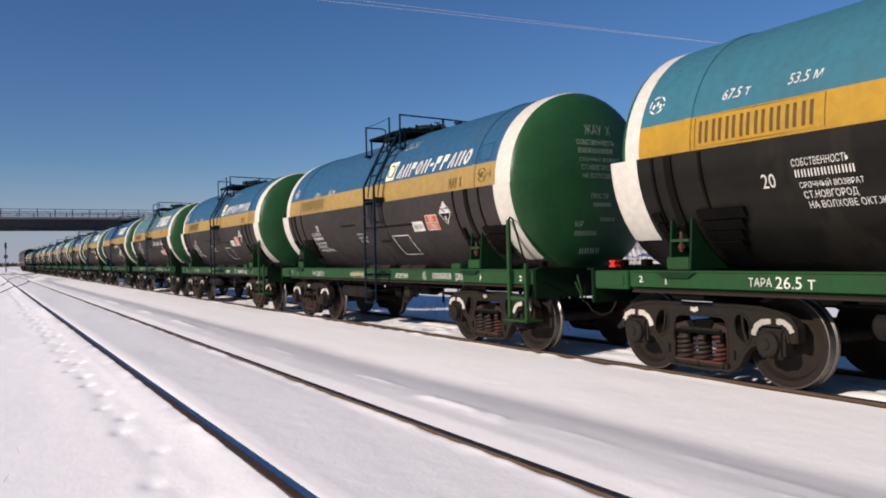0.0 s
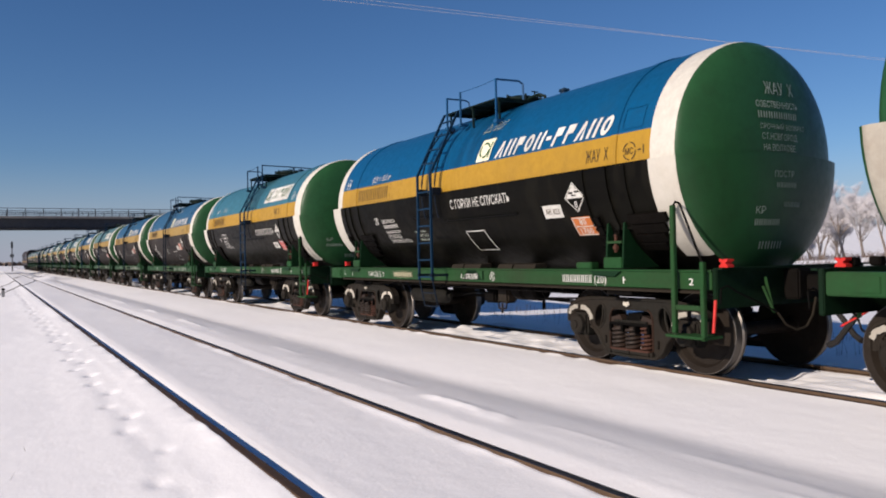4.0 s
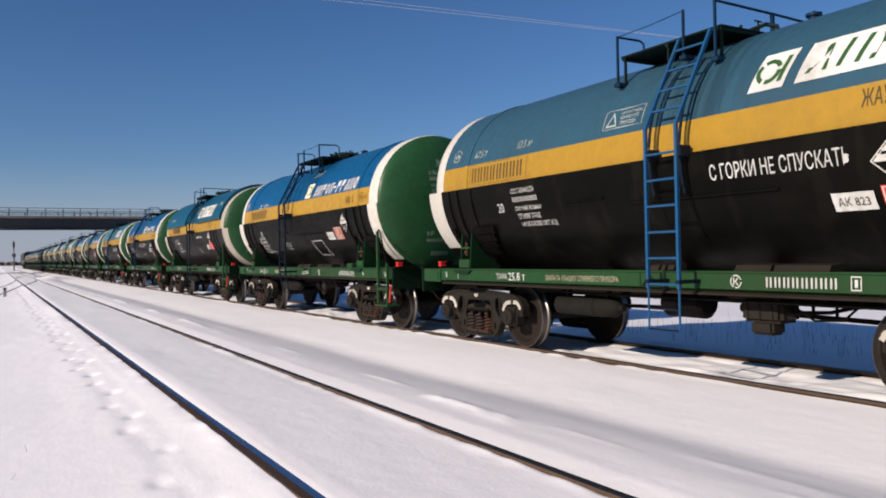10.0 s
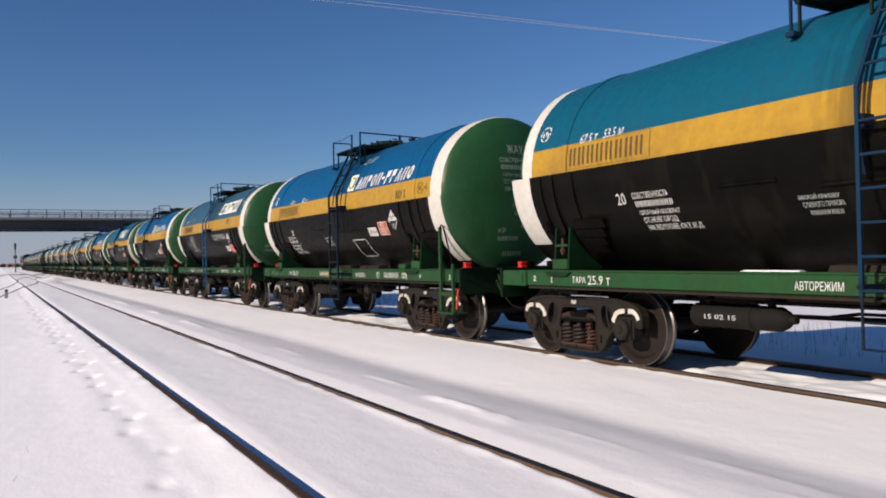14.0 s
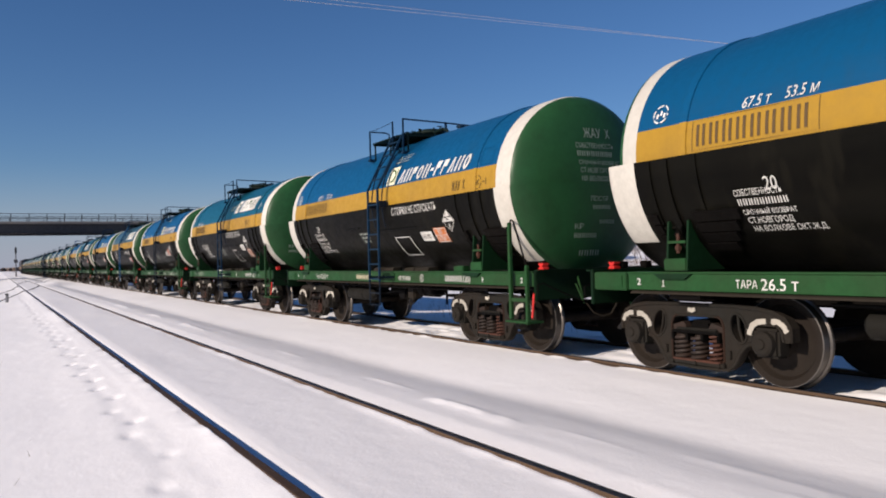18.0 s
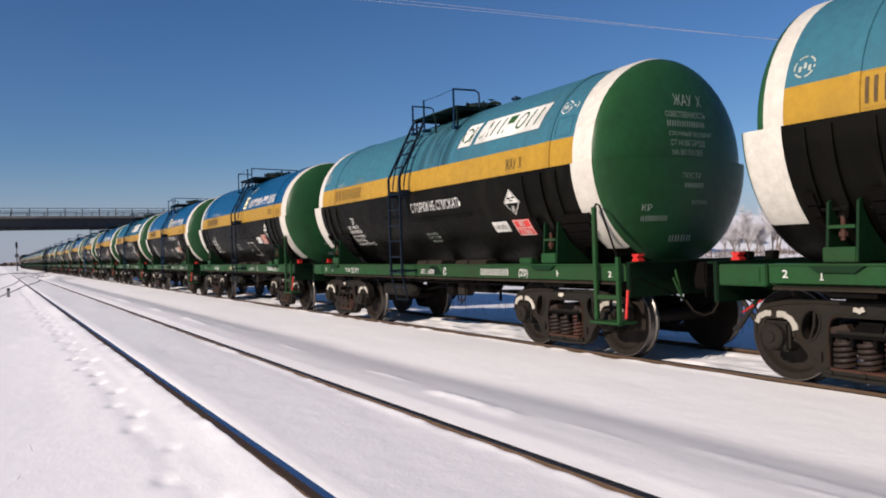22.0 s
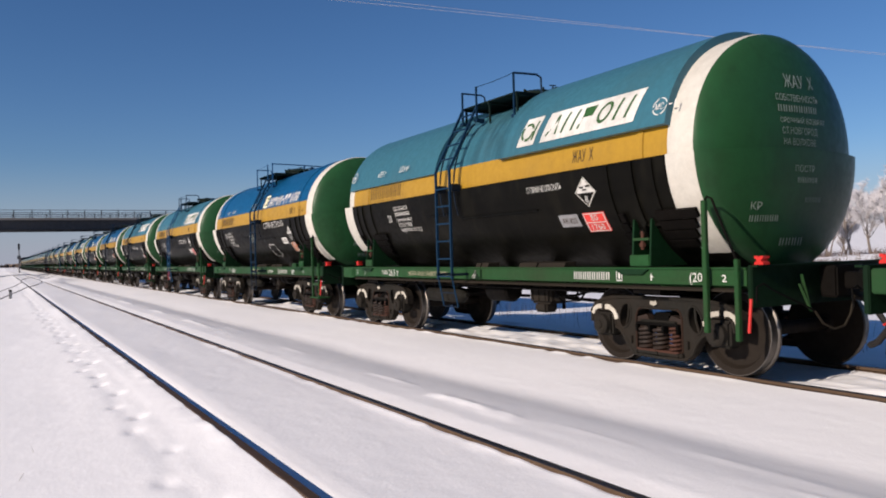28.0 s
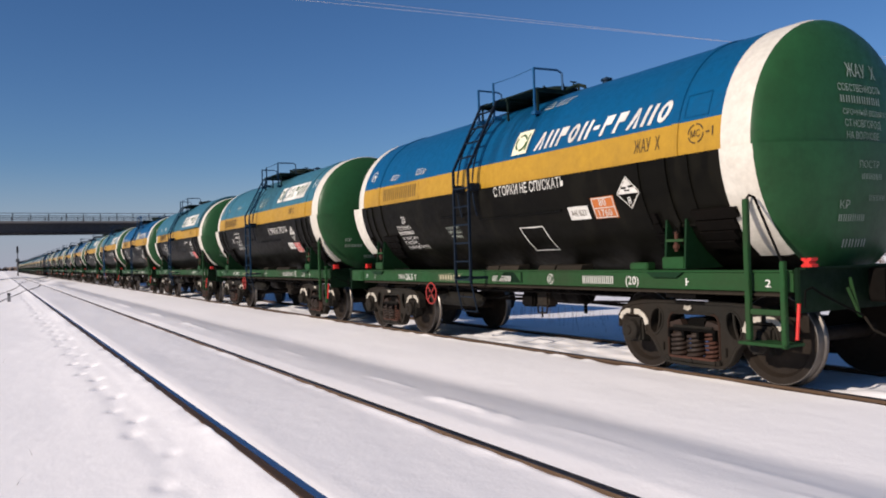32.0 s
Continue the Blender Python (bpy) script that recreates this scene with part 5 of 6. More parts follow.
def sill_marks(w, spec):
    """Writing along the side sill."""
    tare, mid, auto, ring, number, long, axle = spec["sill"]
    low = 1.045 if spec["newer"] else 1.030
    Sheet().fit("\u0422\u0410\u0420\u0410", 0, 0.015, 0.27, 0.085).fit(spec["tare"], 0.31, 0.0, 0.42, 0.115).lay("tare_lettering", on_sill(tare, low), [MARK], w, kind="stuff")
    number_bars("sill_number_bar", on_sill(number, low + 0.01), w, long, 0.100, MARK)
    Sheet().fit("(20)", 0, 0.01, 0.22, 0.10).lay("sill_note", on_sill(axle, low), [MARK], w)
    if mid and spec["newer"]:
        Sheet().fit("\u0417\u0410\u041a\u0420\u042b\u0422\u042c \u041a\u0420\u042b\u0428\u041a\u0423 \u0421\u041b\u0418\u0412\u041d\u041e\u0413\u041e \u041f\u0420\u0418\u0411\u041e\u0420\u0410", 0, 0.015, 1.46, 0.075).lay("sill_lettering", on_sill(mid, low), [MARK_BUFF], w)
        Sheet().edging([(0.0, 0.0), (0.10, 0.0), (0.10, 0.13), (0.0, 0.13)], 0.012).bar(0.035, 0.03, 0.03, 0.07).lay("sill_sign", on_sill(number - long - 0.10, low), [MARK], w)
    elif mid:
        sh = Sheet()
        for k in range(8):
            sh.bar(0.02 + 0.090 * k, 0.022, 0.062, 0.075)
        sh.edging([(-0.02, 0), (0.76, 0), (0.76, 0.12), (-0.02, 0.12)], 0.008)
        sh.lay("sill_field", on_sill(mid, low), [MARK_BUFF], w)
    if auto is not None:
        Sheet().fit("\u0410\u0412\u0422\u041e\u0420\u0415\u0416\u0418\u041c", 0, 0.01, 0.50, 0.085).lay("sill_lettering", on_sill(auto, low), [MARK], w)
    if ring is not None:
        Sheet().ring(0.0, 0.06, 0.07, 0.011, 0, 18, 6).fit("\u041a", -0.032, 0.022, 0.065, 0.078).lay("sill_sign", on_sill(ring, low), [MARK], w)
    Sheet().bar(0, 0.01, 0.015, 0.085).bar(0.015, 0.05, 0.03, 0.013).lay("sill_sign", on_sill(-4.02, low), [MARK], w)
    Sheet().fit("2", 0, 0.015, 0.065, 0.075).lay("sill_sign", on_sill(-5.05, low), [MARK], w)
    Sheet().fit("2", -0.04, 0.03, 0.065, 0.075).lay("sill_sign", on_sill(4.55, low), [MARK], w)
    Sheet().bar(0, 0.01, 0.015, 0.075).bar(-0.012, 0.01, 0.04, 0.012).lay("sill_sign", on_sill(4.18, low), [MARK], w)


def handwheel(w, y):
    bm = bmesh.new()
    ring = [(-1.36, y + 0.18 * math.cos(t), 0.81 + 0.18 * math.sin(t)) for t in (2 * math.pi * k / 24 for k in range(25))]
    tube(bm, ring, 0.014, 6, False)
    for k in range(4):
        t = math.pi * (0.5 * k + 0.25)
        tube(bm, [(-1.36, y, 0.81), (-1.36, y + 0.18 * math.cos(t), 0.81 + 0.18 * math.sin(t))], 0.013, 6)
    part("handwheel", bm, RED_DULL, w, "red hand-brake wheel")
    part("handwheel_shaft", tube(bmesh.new(), [(-1.375, y, 0.81), (-0.9, y, 0.81)], 0.024, 8), UNDER, w)


# what each wagon of the near train has painted and fitted where: metres along it from its middle, and heights
OLDER = dict(top=BLUE, panel=False, shade=PLATE_ORANGE, iron=BLACK_IRON, rails=BLUE_IRON, foot=BLACK_IRON, cover=False, wheel=0.0, short=False, lad=-0.64, newer=False, tare="26.5 \u0442")
NEWER = dict(OLDER, top=TEAL, panel=True, shade=PLATE_RED, iron=BLUE_IRON, newer=True, tare="25.8 \u0442", chalk=MARK_DULL)
KINDS = {
    -5: dict(NEWER, tail=-0.085, rear=-0.055, lift=0.02, low=CHARCOAL, num=3.59, load=(3.33, 2.97), vol=2.57, mark=(4.27, 3.09), tw=(2.84, 2.02), own=(2.49, 2.26), wire=(0.05, 2.98, "plain"), emb=(-1.88, 2.97), pan=(-2.34, 1.62), cargo=(-2.95, 2.61), test=(-4.33, 3.02),
             warn=(-1.30, 2.10, 1.57, 0.165), dia=(-3.21, 2.155), plate=(-3.04, 1.66), code=(-2.49, 1.72), chalk=MARK, tare="26.5 \u0442", sill=(3.07, 1.20, None, -1.58, -2.40, 0.65, -4.65)),
    -4: dict(OLDER, tail=-0.100, rear=-0.070, short=True, lad=0.42, rails=BLUE_BRIGHT, iron=BLUE_IRON, lift=0.01, num=3.59, load=(3.01, 2.88), vol=2.59, mark=(4.20, 2.96), tw=(2.85, 2.05), own=(2.55, 2.13), note=(1.37, 1.70), wire=(-0.72, 3.34, "plain"), emb=(-0.83, 2.86), word=-1.34, cargo=(-3.48, 2.55), test=(-4.26, 2.61),
             warn=(-0.13, 2.18, 1.68, 0.145), dia=(-3.24, 2.14), plate=(-3.04, 1.65), code=(-2.52, 1.90), square=(-0.33, 1.50, 0.56, 0.40), sill=(3.36, 2.21, -0.24, -1.17, -2.87, 0.60, -3.50)),
    -3: dict(NEWER, top=TEAL_DEEP, low=CHARCOAL, cover=True, tail=-0.03, rear=0.36, ring=WHITE_GRIMY, iron=BLACK_IRON, rails=BLUE_IRON, rag=0.035, stroke=0.035, num=3.22, load=(3.47, 3.03), vol=3.02, mark=(4.30, 3.18), tw=(2.72, 2.10), own=(2.47, 2.27), pitch=0.115, note=(-1.06, 1.70), wire=(-0.90, 3.19, "plain"), emb=(-1.45, 2.96), pan=(-2.00, 1.70), cargo=(-2.87, 2.57), test=(-4.26, 3.30),
             warn=(-1.18, 2.23, 0.93, 0.09), dia=(-3.08, 2.22), plate=(-2.92, 1.80), code=(-2.43, 1.82), tare="26.9 \u0442", sill=(2.88, None, None, -0.18, -2.33, 0.74, -3.26)),
    -2: dict(OLDER, tail=-0.135, rear=-0.105, short=True, lad=0.30, lift=0.02, shade=PLATE_VERMILION, rails=BLUE_IRON, num=3.62, load=(3.03, 2.85), vol=2.59, mark=(4.21, 3.0), tw=(2.82, 2.05), own=(3.11, 2.03), note=(1.08, 1.67), wire=(-0.73, 3.38, "plain"), emb=(-0.73, 2.87), word=-1.29, cargo=(-3.35, 2.57), test=(-4.18, 2.66),
             dia=(-3.23, 2.17), plate=(-2.58, 1.84), code=(-2.09, 1.84), square=(-0.93, 1.50, 0.68, 0.44), sill=(3.20, 1.80, -0.31, -1.50, -2.74, 0.57, -3.33)),
    -1: dict(NEWER, tail=-0.235, rear=-0.205, top=TEAL_GREY, lift=0.015, iron=BLUE_BRIGHT, foot=BLUE_BRIGHT, rails=BLUE_IRON, num=3.57, load=(3.56, 2.94), vol=2.44, mark=(4.13, 3.04), tw=(2.86, 2.05), own=(2.47, 2.37), pitch=0.125, wire=(0.55, 2.96, "box"), emb=(-1.55, 2.99), pan=(-2.08, 1.80), cargo=(-2.78, 2.64), test=(-4.34, 3.27),
             warn=(-1.14, 2.16, 1.54, 0.165), dia=(-3.05, 2.165), plate=(-2.89, 1.71), code=(-2.42, 1.76), no_steps=True, sill=(3.04, 1.84, None, -1.36, -1.72, 0.78, -3.35)),
    0: dict(OLDER, tail=-0.085, rear=-0.055, shade=PLATE_VERMILION, num=3.56, load=(2.81, 2.81), vol=2.0, mark=(4.09, 3.0), tw=(2.72, 2.04), own=(3.10, 2.01), note=(0.61, 1.74), wire=(-1.08, 3.42, "plain"), emb=(-0.82, 2.86), word=-1.28, cargo=(-3.25, 2.52), test=(-4.24, 2.65),
            dia=(-3.12, 2.14), plate=(-2.41, 1.87), code=(-1.89, 1.87), square=(-0.93, 1.47, 0.66, 0.46), sill=(3.19, 0.96, -1.12, -2.24, -2.53, 0.64, -3.29)),
    1: dict(NEWER, band=YELLOW_STAINED, tail=-0.050, rear=-0.020, top=TEAL_DEEP, lift=0.03, newer=False, shade=PLATE_BROWN, iron=BLUE_IRON, stroke=0.035, num=3.64, load=(3.46, 2.84), vol=3.02, mark=(4.25, 3.08), tw=(2.79, 2.01), own=(2.52, 2.13), dated=True, note=(0.38, 1.75), wire=(-0.83, 3.15, "plain"), emb=(-1.46, 3.03), pan=(-2.05, 1.70), cargo=(-2.95, 2.58), test=(-4.2, 3.1),
            warn=(-0.81, 2.27, 1.69, 0.165), dia=(-2.87, 2.095), plate=(-2.68, 1.64), code=(-2.16, 1.85), square=(-1.03, 1.52, 0.54, 0.45), tare="25.9 \u0442", chalk=MARK, sill=(3.73, None, 0.43, -1.57, -2.59, 0.70, -3.40)),
    2: dict(OLDER, tail=-0.100, rear=-0.070, num=3.65, load=(2.93, 2.84), vol=2.44, mark=(4.21, 2.95), tw=(2.91, 2.10), own=(3.14, 2.07), note=(0.61, 1.80), wire=(-0.81, 3.27, "plain"), emb=(-0.73, 2.85), word=-1.21, cargo=(-3.29, 2.53), test=(-4.09, 2.60), rails=BLUE_IRON, iron=BLUE_IRON,
            warn=(-1.10, 2.26, 1.70, 0.14), dia=(-3.11, 2.055), plate=(-2.50, 1.71), code=(-2.0, 1.75), square=(-0.93, 1.51, 0.62, 0.43), sill=(3.27, 0.90, -1.08, -2.02, -2.86, 0.57, -3.45)),
    3: dict(OLDER, tail=-0.040, rear=-0.010, lift=0.015, shade=PLATE_VERMILION, num=3.56, load=(2.99, 2.86), vol=2.5, mark=(4.13, 3.0), tw=(2.75, 2.02), own=(3.13, 2.05), note=(0.36, 1.68), wire=(-1.01, 3.36, "plain"), emb=(-0.84, 2.90), word=-1.39, cargo=(-3.50, 2.59), test=(-4.3, 2.62),
            dia=(-3.28, 2.165), plate=(-2.66, 1.80), code=(-2.16, 1.83), square=(-1.04, 1.48, 0.60, 0.50), sill=(3.17, 1.08, -1.22, -2.06, -3.05, 0.58, -3.66)),
    4: dict(NEWER, tail=-0.165, rear=-0.135, lift=0.05, newer=False, short=True, lad=0.30, iron=BLACK_IRON, rails=BLUE_IRON, stroke=0.032, num=3.63, load=(3.52, 2.86), vol=2.6, mark=(4.31, 3.15), tw=(2.88, 2.06), own=(3.14, 2.03), note=(-0.12, 1.60), emb=(-1.45, 3.11), pan=(-1.97, 1.80), cargo=(-2.98, 2.59), test=(-4.19, 3.32),
            warn=(0.05, 2.14, 1.74, 0.165), dia=(-3.09, 2.115), plate=(-2.92, 1.63), code=(-2.37, 1.70), tare="25.9 \u0442", sill=(3.40, None, -0.09, -0.95, -2.10, 0.79, -3.13)),
    5: dict(NEWER, tail=-0.215, rear=-0.185, lift=0.05, short=True, lad=0.32, iron=BLUE_BRIGHT, foot=BLUE_BRIGHT, wheel=1.62, num=3.66, load=(3.42, 2.95), vol=2.57, mark=(4.28, 3.05), tw=(2.87, 2.07), own=(2.65, 2.27), pitch=0.115, wire=(1.55, 2.94, "box"), emb=(-1.78, 2.93), pan=(-2.16, 1.74), cargo=(-2.75, 2.61), test=(-4.28, 3.23),
            warn=(-0.94, 2.17, 1.53, 0.155), dia=(-3.0, 2.17), plate=(-2.85, 1.69), code=(-2.41, 1.76), no_steps=True, tare="26 \u0442", sill=(3.15, 2.06, None, None, -2.20, 0.72, -3.25)),
    6: dict(OLDER, tail=-0.100, rear=-0.070, lift=0.02, iron=BLUE_IRON, rails=BLUE_BRIGHT, num=3.63, load=(3.16, 2.90), vol=2.52, mark=(4.26, 2.98), tw=(3.16, 2.14), own=(2.92, 2.32), note=(0.50, 1.95), wire=(0.46, 2.89, "plain"), emb=(-0.86, 2.88), word=-1.29, cargo=(-3.32, 2.58), test=(-4.1, 2.62),
            warn=(-1.17, 2.29, 1.73, 0.155), dia=(-3.23, 2.085), plate=(-3.01, 1.62), code=(-2.44, 1.83), square=(-1.02, 1.51, 0.56, 0.42), sill=(3.17, 0.64, -1.04, -2.02, -2.10, 0.68, -3.11)),
    7: dict(NEWER, tail=-0.275, rear=-0.245, lift=0.01, cover=True, short=True, lad=0.31, iron=BLUE_IRON, foot=BLUE_IRON, num=3.60, load=(3.18, 2.96), vol=2.25, mark=(4.38, 3.07), tw=(2.83, 2.07), own=(2.51, 2.34), emb=(-1.56, 2.92), pan=(-2.11, 1.92), cargo=(-2.75, 2.57), test=(-4.33, 3.03), stroke=0.042,
            warn=(-1.77, 2.25, 0.77, 0.085), dia=(-3.0, 2.175), plate=(-2.81, 1.67), code=(-2.31, 1.75), code_paint=MARK_GREY, no_steps=True, chalk=MARK, tare="26.5 \u0442", sill=(3.34, 2.20, None, -0.10, -2.63, 0.71, -4.61)),
    8: dict(NEWER, tail=-0.200, rear=-0.170, lift=0.045, short=True, lad=0.30, iron=BLUE_IRON, wheel=1.62, num=3.68, load=(3.75, 3.09), vol=2.52, mark=(4.28, 3.13), tw=(2.84, 2.06), own=(2.49, 2.37), pitch=0.12, wire=(0.0, 3.02, "box"), emb=(-1.60, 3.02), pan=(-2.12, 1.72), cargo=(-2.77, 2.65), test=(-4.26, 3.30),
            warn=(-1.12, 2.19, 1.56, 0.165), dia=(-3.02, 2.135), plate=(-2.84, 1.67), code=(-2.38, 1.76), no_steps=True, tare="26 \u0442", sill=(3.13, 2.03, None, -0.44, -1.95, 0.87, -3.46)),
    9: dict(OLDER, short=True, lad=0.25, wheel=1.72, tail=-0.065, rear=-0.03, iron=BLACK_IRON, rails=BLUE_BRIGHT, num=3.51, load=(3.28, 2.91), vol=2.27, mark=(4.13, 3.08), tw=(2.77, 2.07), own=(3.04, 2.03), note=(1.25, 1.75), wire=(-1.10, 3.52, "plain"), emb=(-0.78, 2.88), word=-1.32, cargo=(-3.36, 2.58), test=(-4.29, 2.68),
            warn=(-0.43, 2.31, 1.66, 0.145), dia=(-3.24, 2.135), plate=(-2.55, 1.86), code=(-2.06, 1.87), square=(-0.83, 1.49, 0.56, 0.43), sill=(3.11, 1.53, -0.13, -1.59, -2.27, 0.60, -3.07)),
}
# wagons far ahead carry the haze of distance in their paint
HAZED = dict(band=HAZED_YELLOW, low=HAZED_BLACK)
KINDS["dusty_blue"] = dict(KINDS[0], top=HAZED_BLUE, **HAZED)
KINDS["dusty_teal"] = dict(KINDS[-1], top=HAZED_TEAL, iron=BLUE_IRON, foot=BLUE_IRON, **HAZED)
KINDS["dusty_panel"] = dict(KINDS[1], top=HAZED_BLUE, dated=False, **HAZED)
LABELS = {
    "dusty_blue": "dusty blue tank wagon with a dull yellow band",
    "dusty_teal": "dusty pale teal tank wagon with a dull yellow band",
    "dusty_panel": "dusty blue tank wagon with a white slanted panel",
    -5: "teal, yellow and charcoal tank wagon with a white slanted panel",
    -4: "blue, yellow and black tank wagon with bright blue top railings",
    -3: "dark teal tank wagon with a raised cover and grimy white rings",
    -2: "tank wagon in blue, yellow and black with white slanted shapes",
    -1: "weathered grey-blue tank wagon with a bright blue ladder",
    0: "clean blue, yellow and black tank wagon with an empty outlined field",
    1: "deep blue-green tank wagon with a rust-brown hazard plate",
    2: "blue, yellow and black tank wagon with a white warning line",
    3: "blue, yellow and black tank wagon with vermilion hazard plate",
    4: "teal-topped tank wagon with dark spill runs below its hatch",
    5: "teal-topped tank wagon with blue ladder and red hand-brake wheel",
    6: "blue, yellow and black tank wagon with an orange hazard plate",
    7: "teal tank wagon with a raised insulating cover and dark blue ladder",
    8: "teal-topped tank wagon with a dark ladder and red hand-brake wheel",
    9: "blue-topped tank wagon with a red hand-brake wheel on its frame",
}
TRAIN = {k: k for k in range(-5, 10)}
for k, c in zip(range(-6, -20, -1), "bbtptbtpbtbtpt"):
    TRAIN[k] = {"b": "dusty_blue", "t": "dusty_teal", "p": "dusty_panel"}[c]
FINE_PRINT = ("owner_line", "number_bar", "sill_number_bar", "drain_note", "wire_warning", "warning_triangle", "warning_outline", "code_lettering", "hazard_numeral", "placard_black_half", "emblem_ring", "emblem_stroke", "end_note", "end_lettering", "repair_mark", "sill_sign",
              "sill_note", "sill_field", "sill_lettering", "tare_lettering", "test_mark", "round_mark", "load_lettering", "volume_lettering", "axle_mark", "number_field", "pipe_hanger", "strap_bolt", "packing_timber", "uncoupling_lever", "lever_chain")


def fit_out(base, kind, shared):
    """One wagon of a kind: the shared frame and bogies, its own barrel, ladder and paint."""
    spec = KINDS[kind]
    w = copy_thing(base, pose(AXIS, 0, 0))
    tagged(w, label=LABELS[kind])
    band, low = spec.get("band", YELLOW), spec.get("low", BLACK)
    skin = (spec["top"].name, spec.get("rear", 0.0), low.name, spec.get("tail", 0.0))
    if skin not in shared:
        shared[skin] = [(o.name.split(".")[0], o) for o in tank_meshes(spec["top"], spec.get("rear", 0.0), band, low, spec.get("tail", 0.0), spec.get("ring", WHITE))]
        for _, o in shared[skin]:
            scene.collection.objects.unlink(o)
    if spec["newer"]:
        sills = sorted((o for o in w.children if o.name.split(".")[0] == "side_sill"), key=lambda o: o.data.vertices[0].co.x)
        for o, s in zip(sills, (-1, 1)):
            if ("sill", s) not in shared:
                made = part("side_sill", narrow_sill(s), GREEN)
                shared["sill", s] = made.data
                bpy.data.objects.remove(made)
            o.data = shared["sill", s]
    for o in [o for o in w.children if spec.get("no_steps") and o.name.split(".")[0] == "step"]:
        bpy.data.objects.remove(o)
    brake_gear(w, spec["newer"], spec.get("dated", False))
    sill_marks(w, spec)
    if spec.get("dated"):
        snow_strip(w, 1.08, 0.40)
    if spec["wheel"]:
        handwheel(w, spec["wheel"])
    frame_parts = set(w.children)
    for nm, o in shared[skin]:
        new(nm, o.data).parent = w
    if spec["cover"]:
        for o in cover_mesh(spec["top"], spec.get("tail", 0.0)):
            o.parent = w
    top_gear(w, spec["iron"], spec["short"], spec["lad"], spec["rails"], spec["foot"])
    markings(w, spec)
    for o in w.children:
        if o not in frame_parts and o.name.split(".")[0] != "ladder":
            o.location.z += spec.get("lift", 0.0)
    return w


def build_train():
    base = thing("tank_wagon", "tank wagon", "tank wagon", "tank wagons of the train")
    running_gear(base)
    bogie_prototype(base)
    shared, protos, wagons, plain = {}, {}, {}, {}
    for k in sorted(TRAIN, reverse=True):
        kind = TRAIN[k]
        w = copy_thing(protos[kind], pose(AXIS, 0, 0)) if kind in protos else fit_out(base, kind, shared)
        protos[kind] = w
        wagons[k] = w
        if k == -9:
            protos.clear()
        if k < -8:
            # too far ahead for their fine print to be told apart
            for o in [o for o in w.children_recursive if o.name.split(".")[0] in FINE_PRINT]:
                bpy.data.objects.remove(o)
        # red that washes out with distance is recoloured black on the far wagons
        if k < -5:
            for o in w.children:
                kind = o.name.split(".")[0]
                if kind in ("end_bracket", "grip", "end_valve_handle"):
                    if kind + str(o.location) + o.data.name not in plain:
                        plain[kind + str(o.location) + o.data.name] = o.data.copy()
                        plain[kind + str(o.location) + o.data.name].materials[0] = UNDER
                    o.data = plain[kind + str(o.location) + o.data.name]
                    tagged(o, label="black-painted " + kind.replace("_", " "))
    for o in [*base.children_recursive, base]:
        bpy.data.objects.remove(o)
    return wagons


def build_locomotive():
    """A two-section diesel locomotive far ahead of the wagons."""
    lo = thing("locomotive", "dark brown-red two-section diesel locomotive pulling the wagons", "locomotive")
    for c in (8.6, -8.6):
        bm = box(bmesh.new(), -1.45, 1.45, c - 8.0, c + 8.0, 1.25, 4.15, 0.18)
        box(bm, -1.2, 1.2, c - 7.6, c + 7.6, 4.15, 4.45, 0.12)
        part("body", bm, LOCO_BODY, lo)
        bm = box(bmesh.new(), -1.48, 1.48, c - 8.3, c + 8.3, 0.95, 1.25, 0.03)
        part("frame", bm, UNDER, lo)
        for y in (-5.0, 5.0):
            bm = box(bmesh.new(), -1.15, 1.15, c + y - 2.4, c + y + 2.4, 0.45, 0.9, 0.05)
            part("bogie", bm, UNDER, lo)
            for d in (-1.85, 0.0, 1.85):
                bm = lathe(bmesh.new(), [(-0.86, 0.0), (-0.86, 0.525), (0.86, 0.525), (0.86, 0.0)], 24, "x", (0, c + y + d, 0.525))
                part("wheel", bm, WHEEL, lo)
        for y in (-4.5, -2.5, -0.5, 1.5, 3.5):
            bm = box(bmesh.new(), -1.475, -1.44, c + y - 0.4, c + y + 0.4, 2.7, 3.4, 0.01)
            part("window", bm, GLASS_DARK, lo)
        bm = box(bmesh.new(), -1.47, -1.44, c - 7.9, c + 7.9, 1.9, 2.05)
        part("stripe", bm, YELLOW, lo)
        bm = box(bmesh.new(), -0.5, 0.5, c - 1.5, c + 1.5, 4.45, 4.7, 0.05)
        part("exhaust", bm, UNDER, lo)
    return lo


WAGONS = build_train()
LOCO = build_locomotive()

# ---------------------------------------------------------------- snow field and tracks
RAIL_N, GAUGE = 1.603, 1.59       # the near track's first rail; distance between rail centres
TRAIN_RAIL = AXIS - GAUGE / 2


def smooth_noise(x, y, seed):
    """Smooth values in -1..1 on the unit grid of x and y."""
    xi, yi = np.floor(x).astype(np.int64), np.floor(y).astype(np.int64)
    fx_, fy_ = x - xi, y - yi
    fx_, fy_ = fx_ * fx_ * (3 - 2 * fx_), fy_ * fy_ * (3 - 2 * fy_)
    def h(a, b):
        v = np.sin((a * 127.1 + b * 311.7 + seed * 74.7)) * 43758.5453
        return 2 * (v - np.floor(v)) - 1
    return (h(xi, yi) * (1 - fx_) + h(xi + 1, yi) * fx_) * (1 - fy_) + (h(xi, yi + 1) * (1 - fx_) + h(xi + 1, yi + 1) * fx_) * fy_


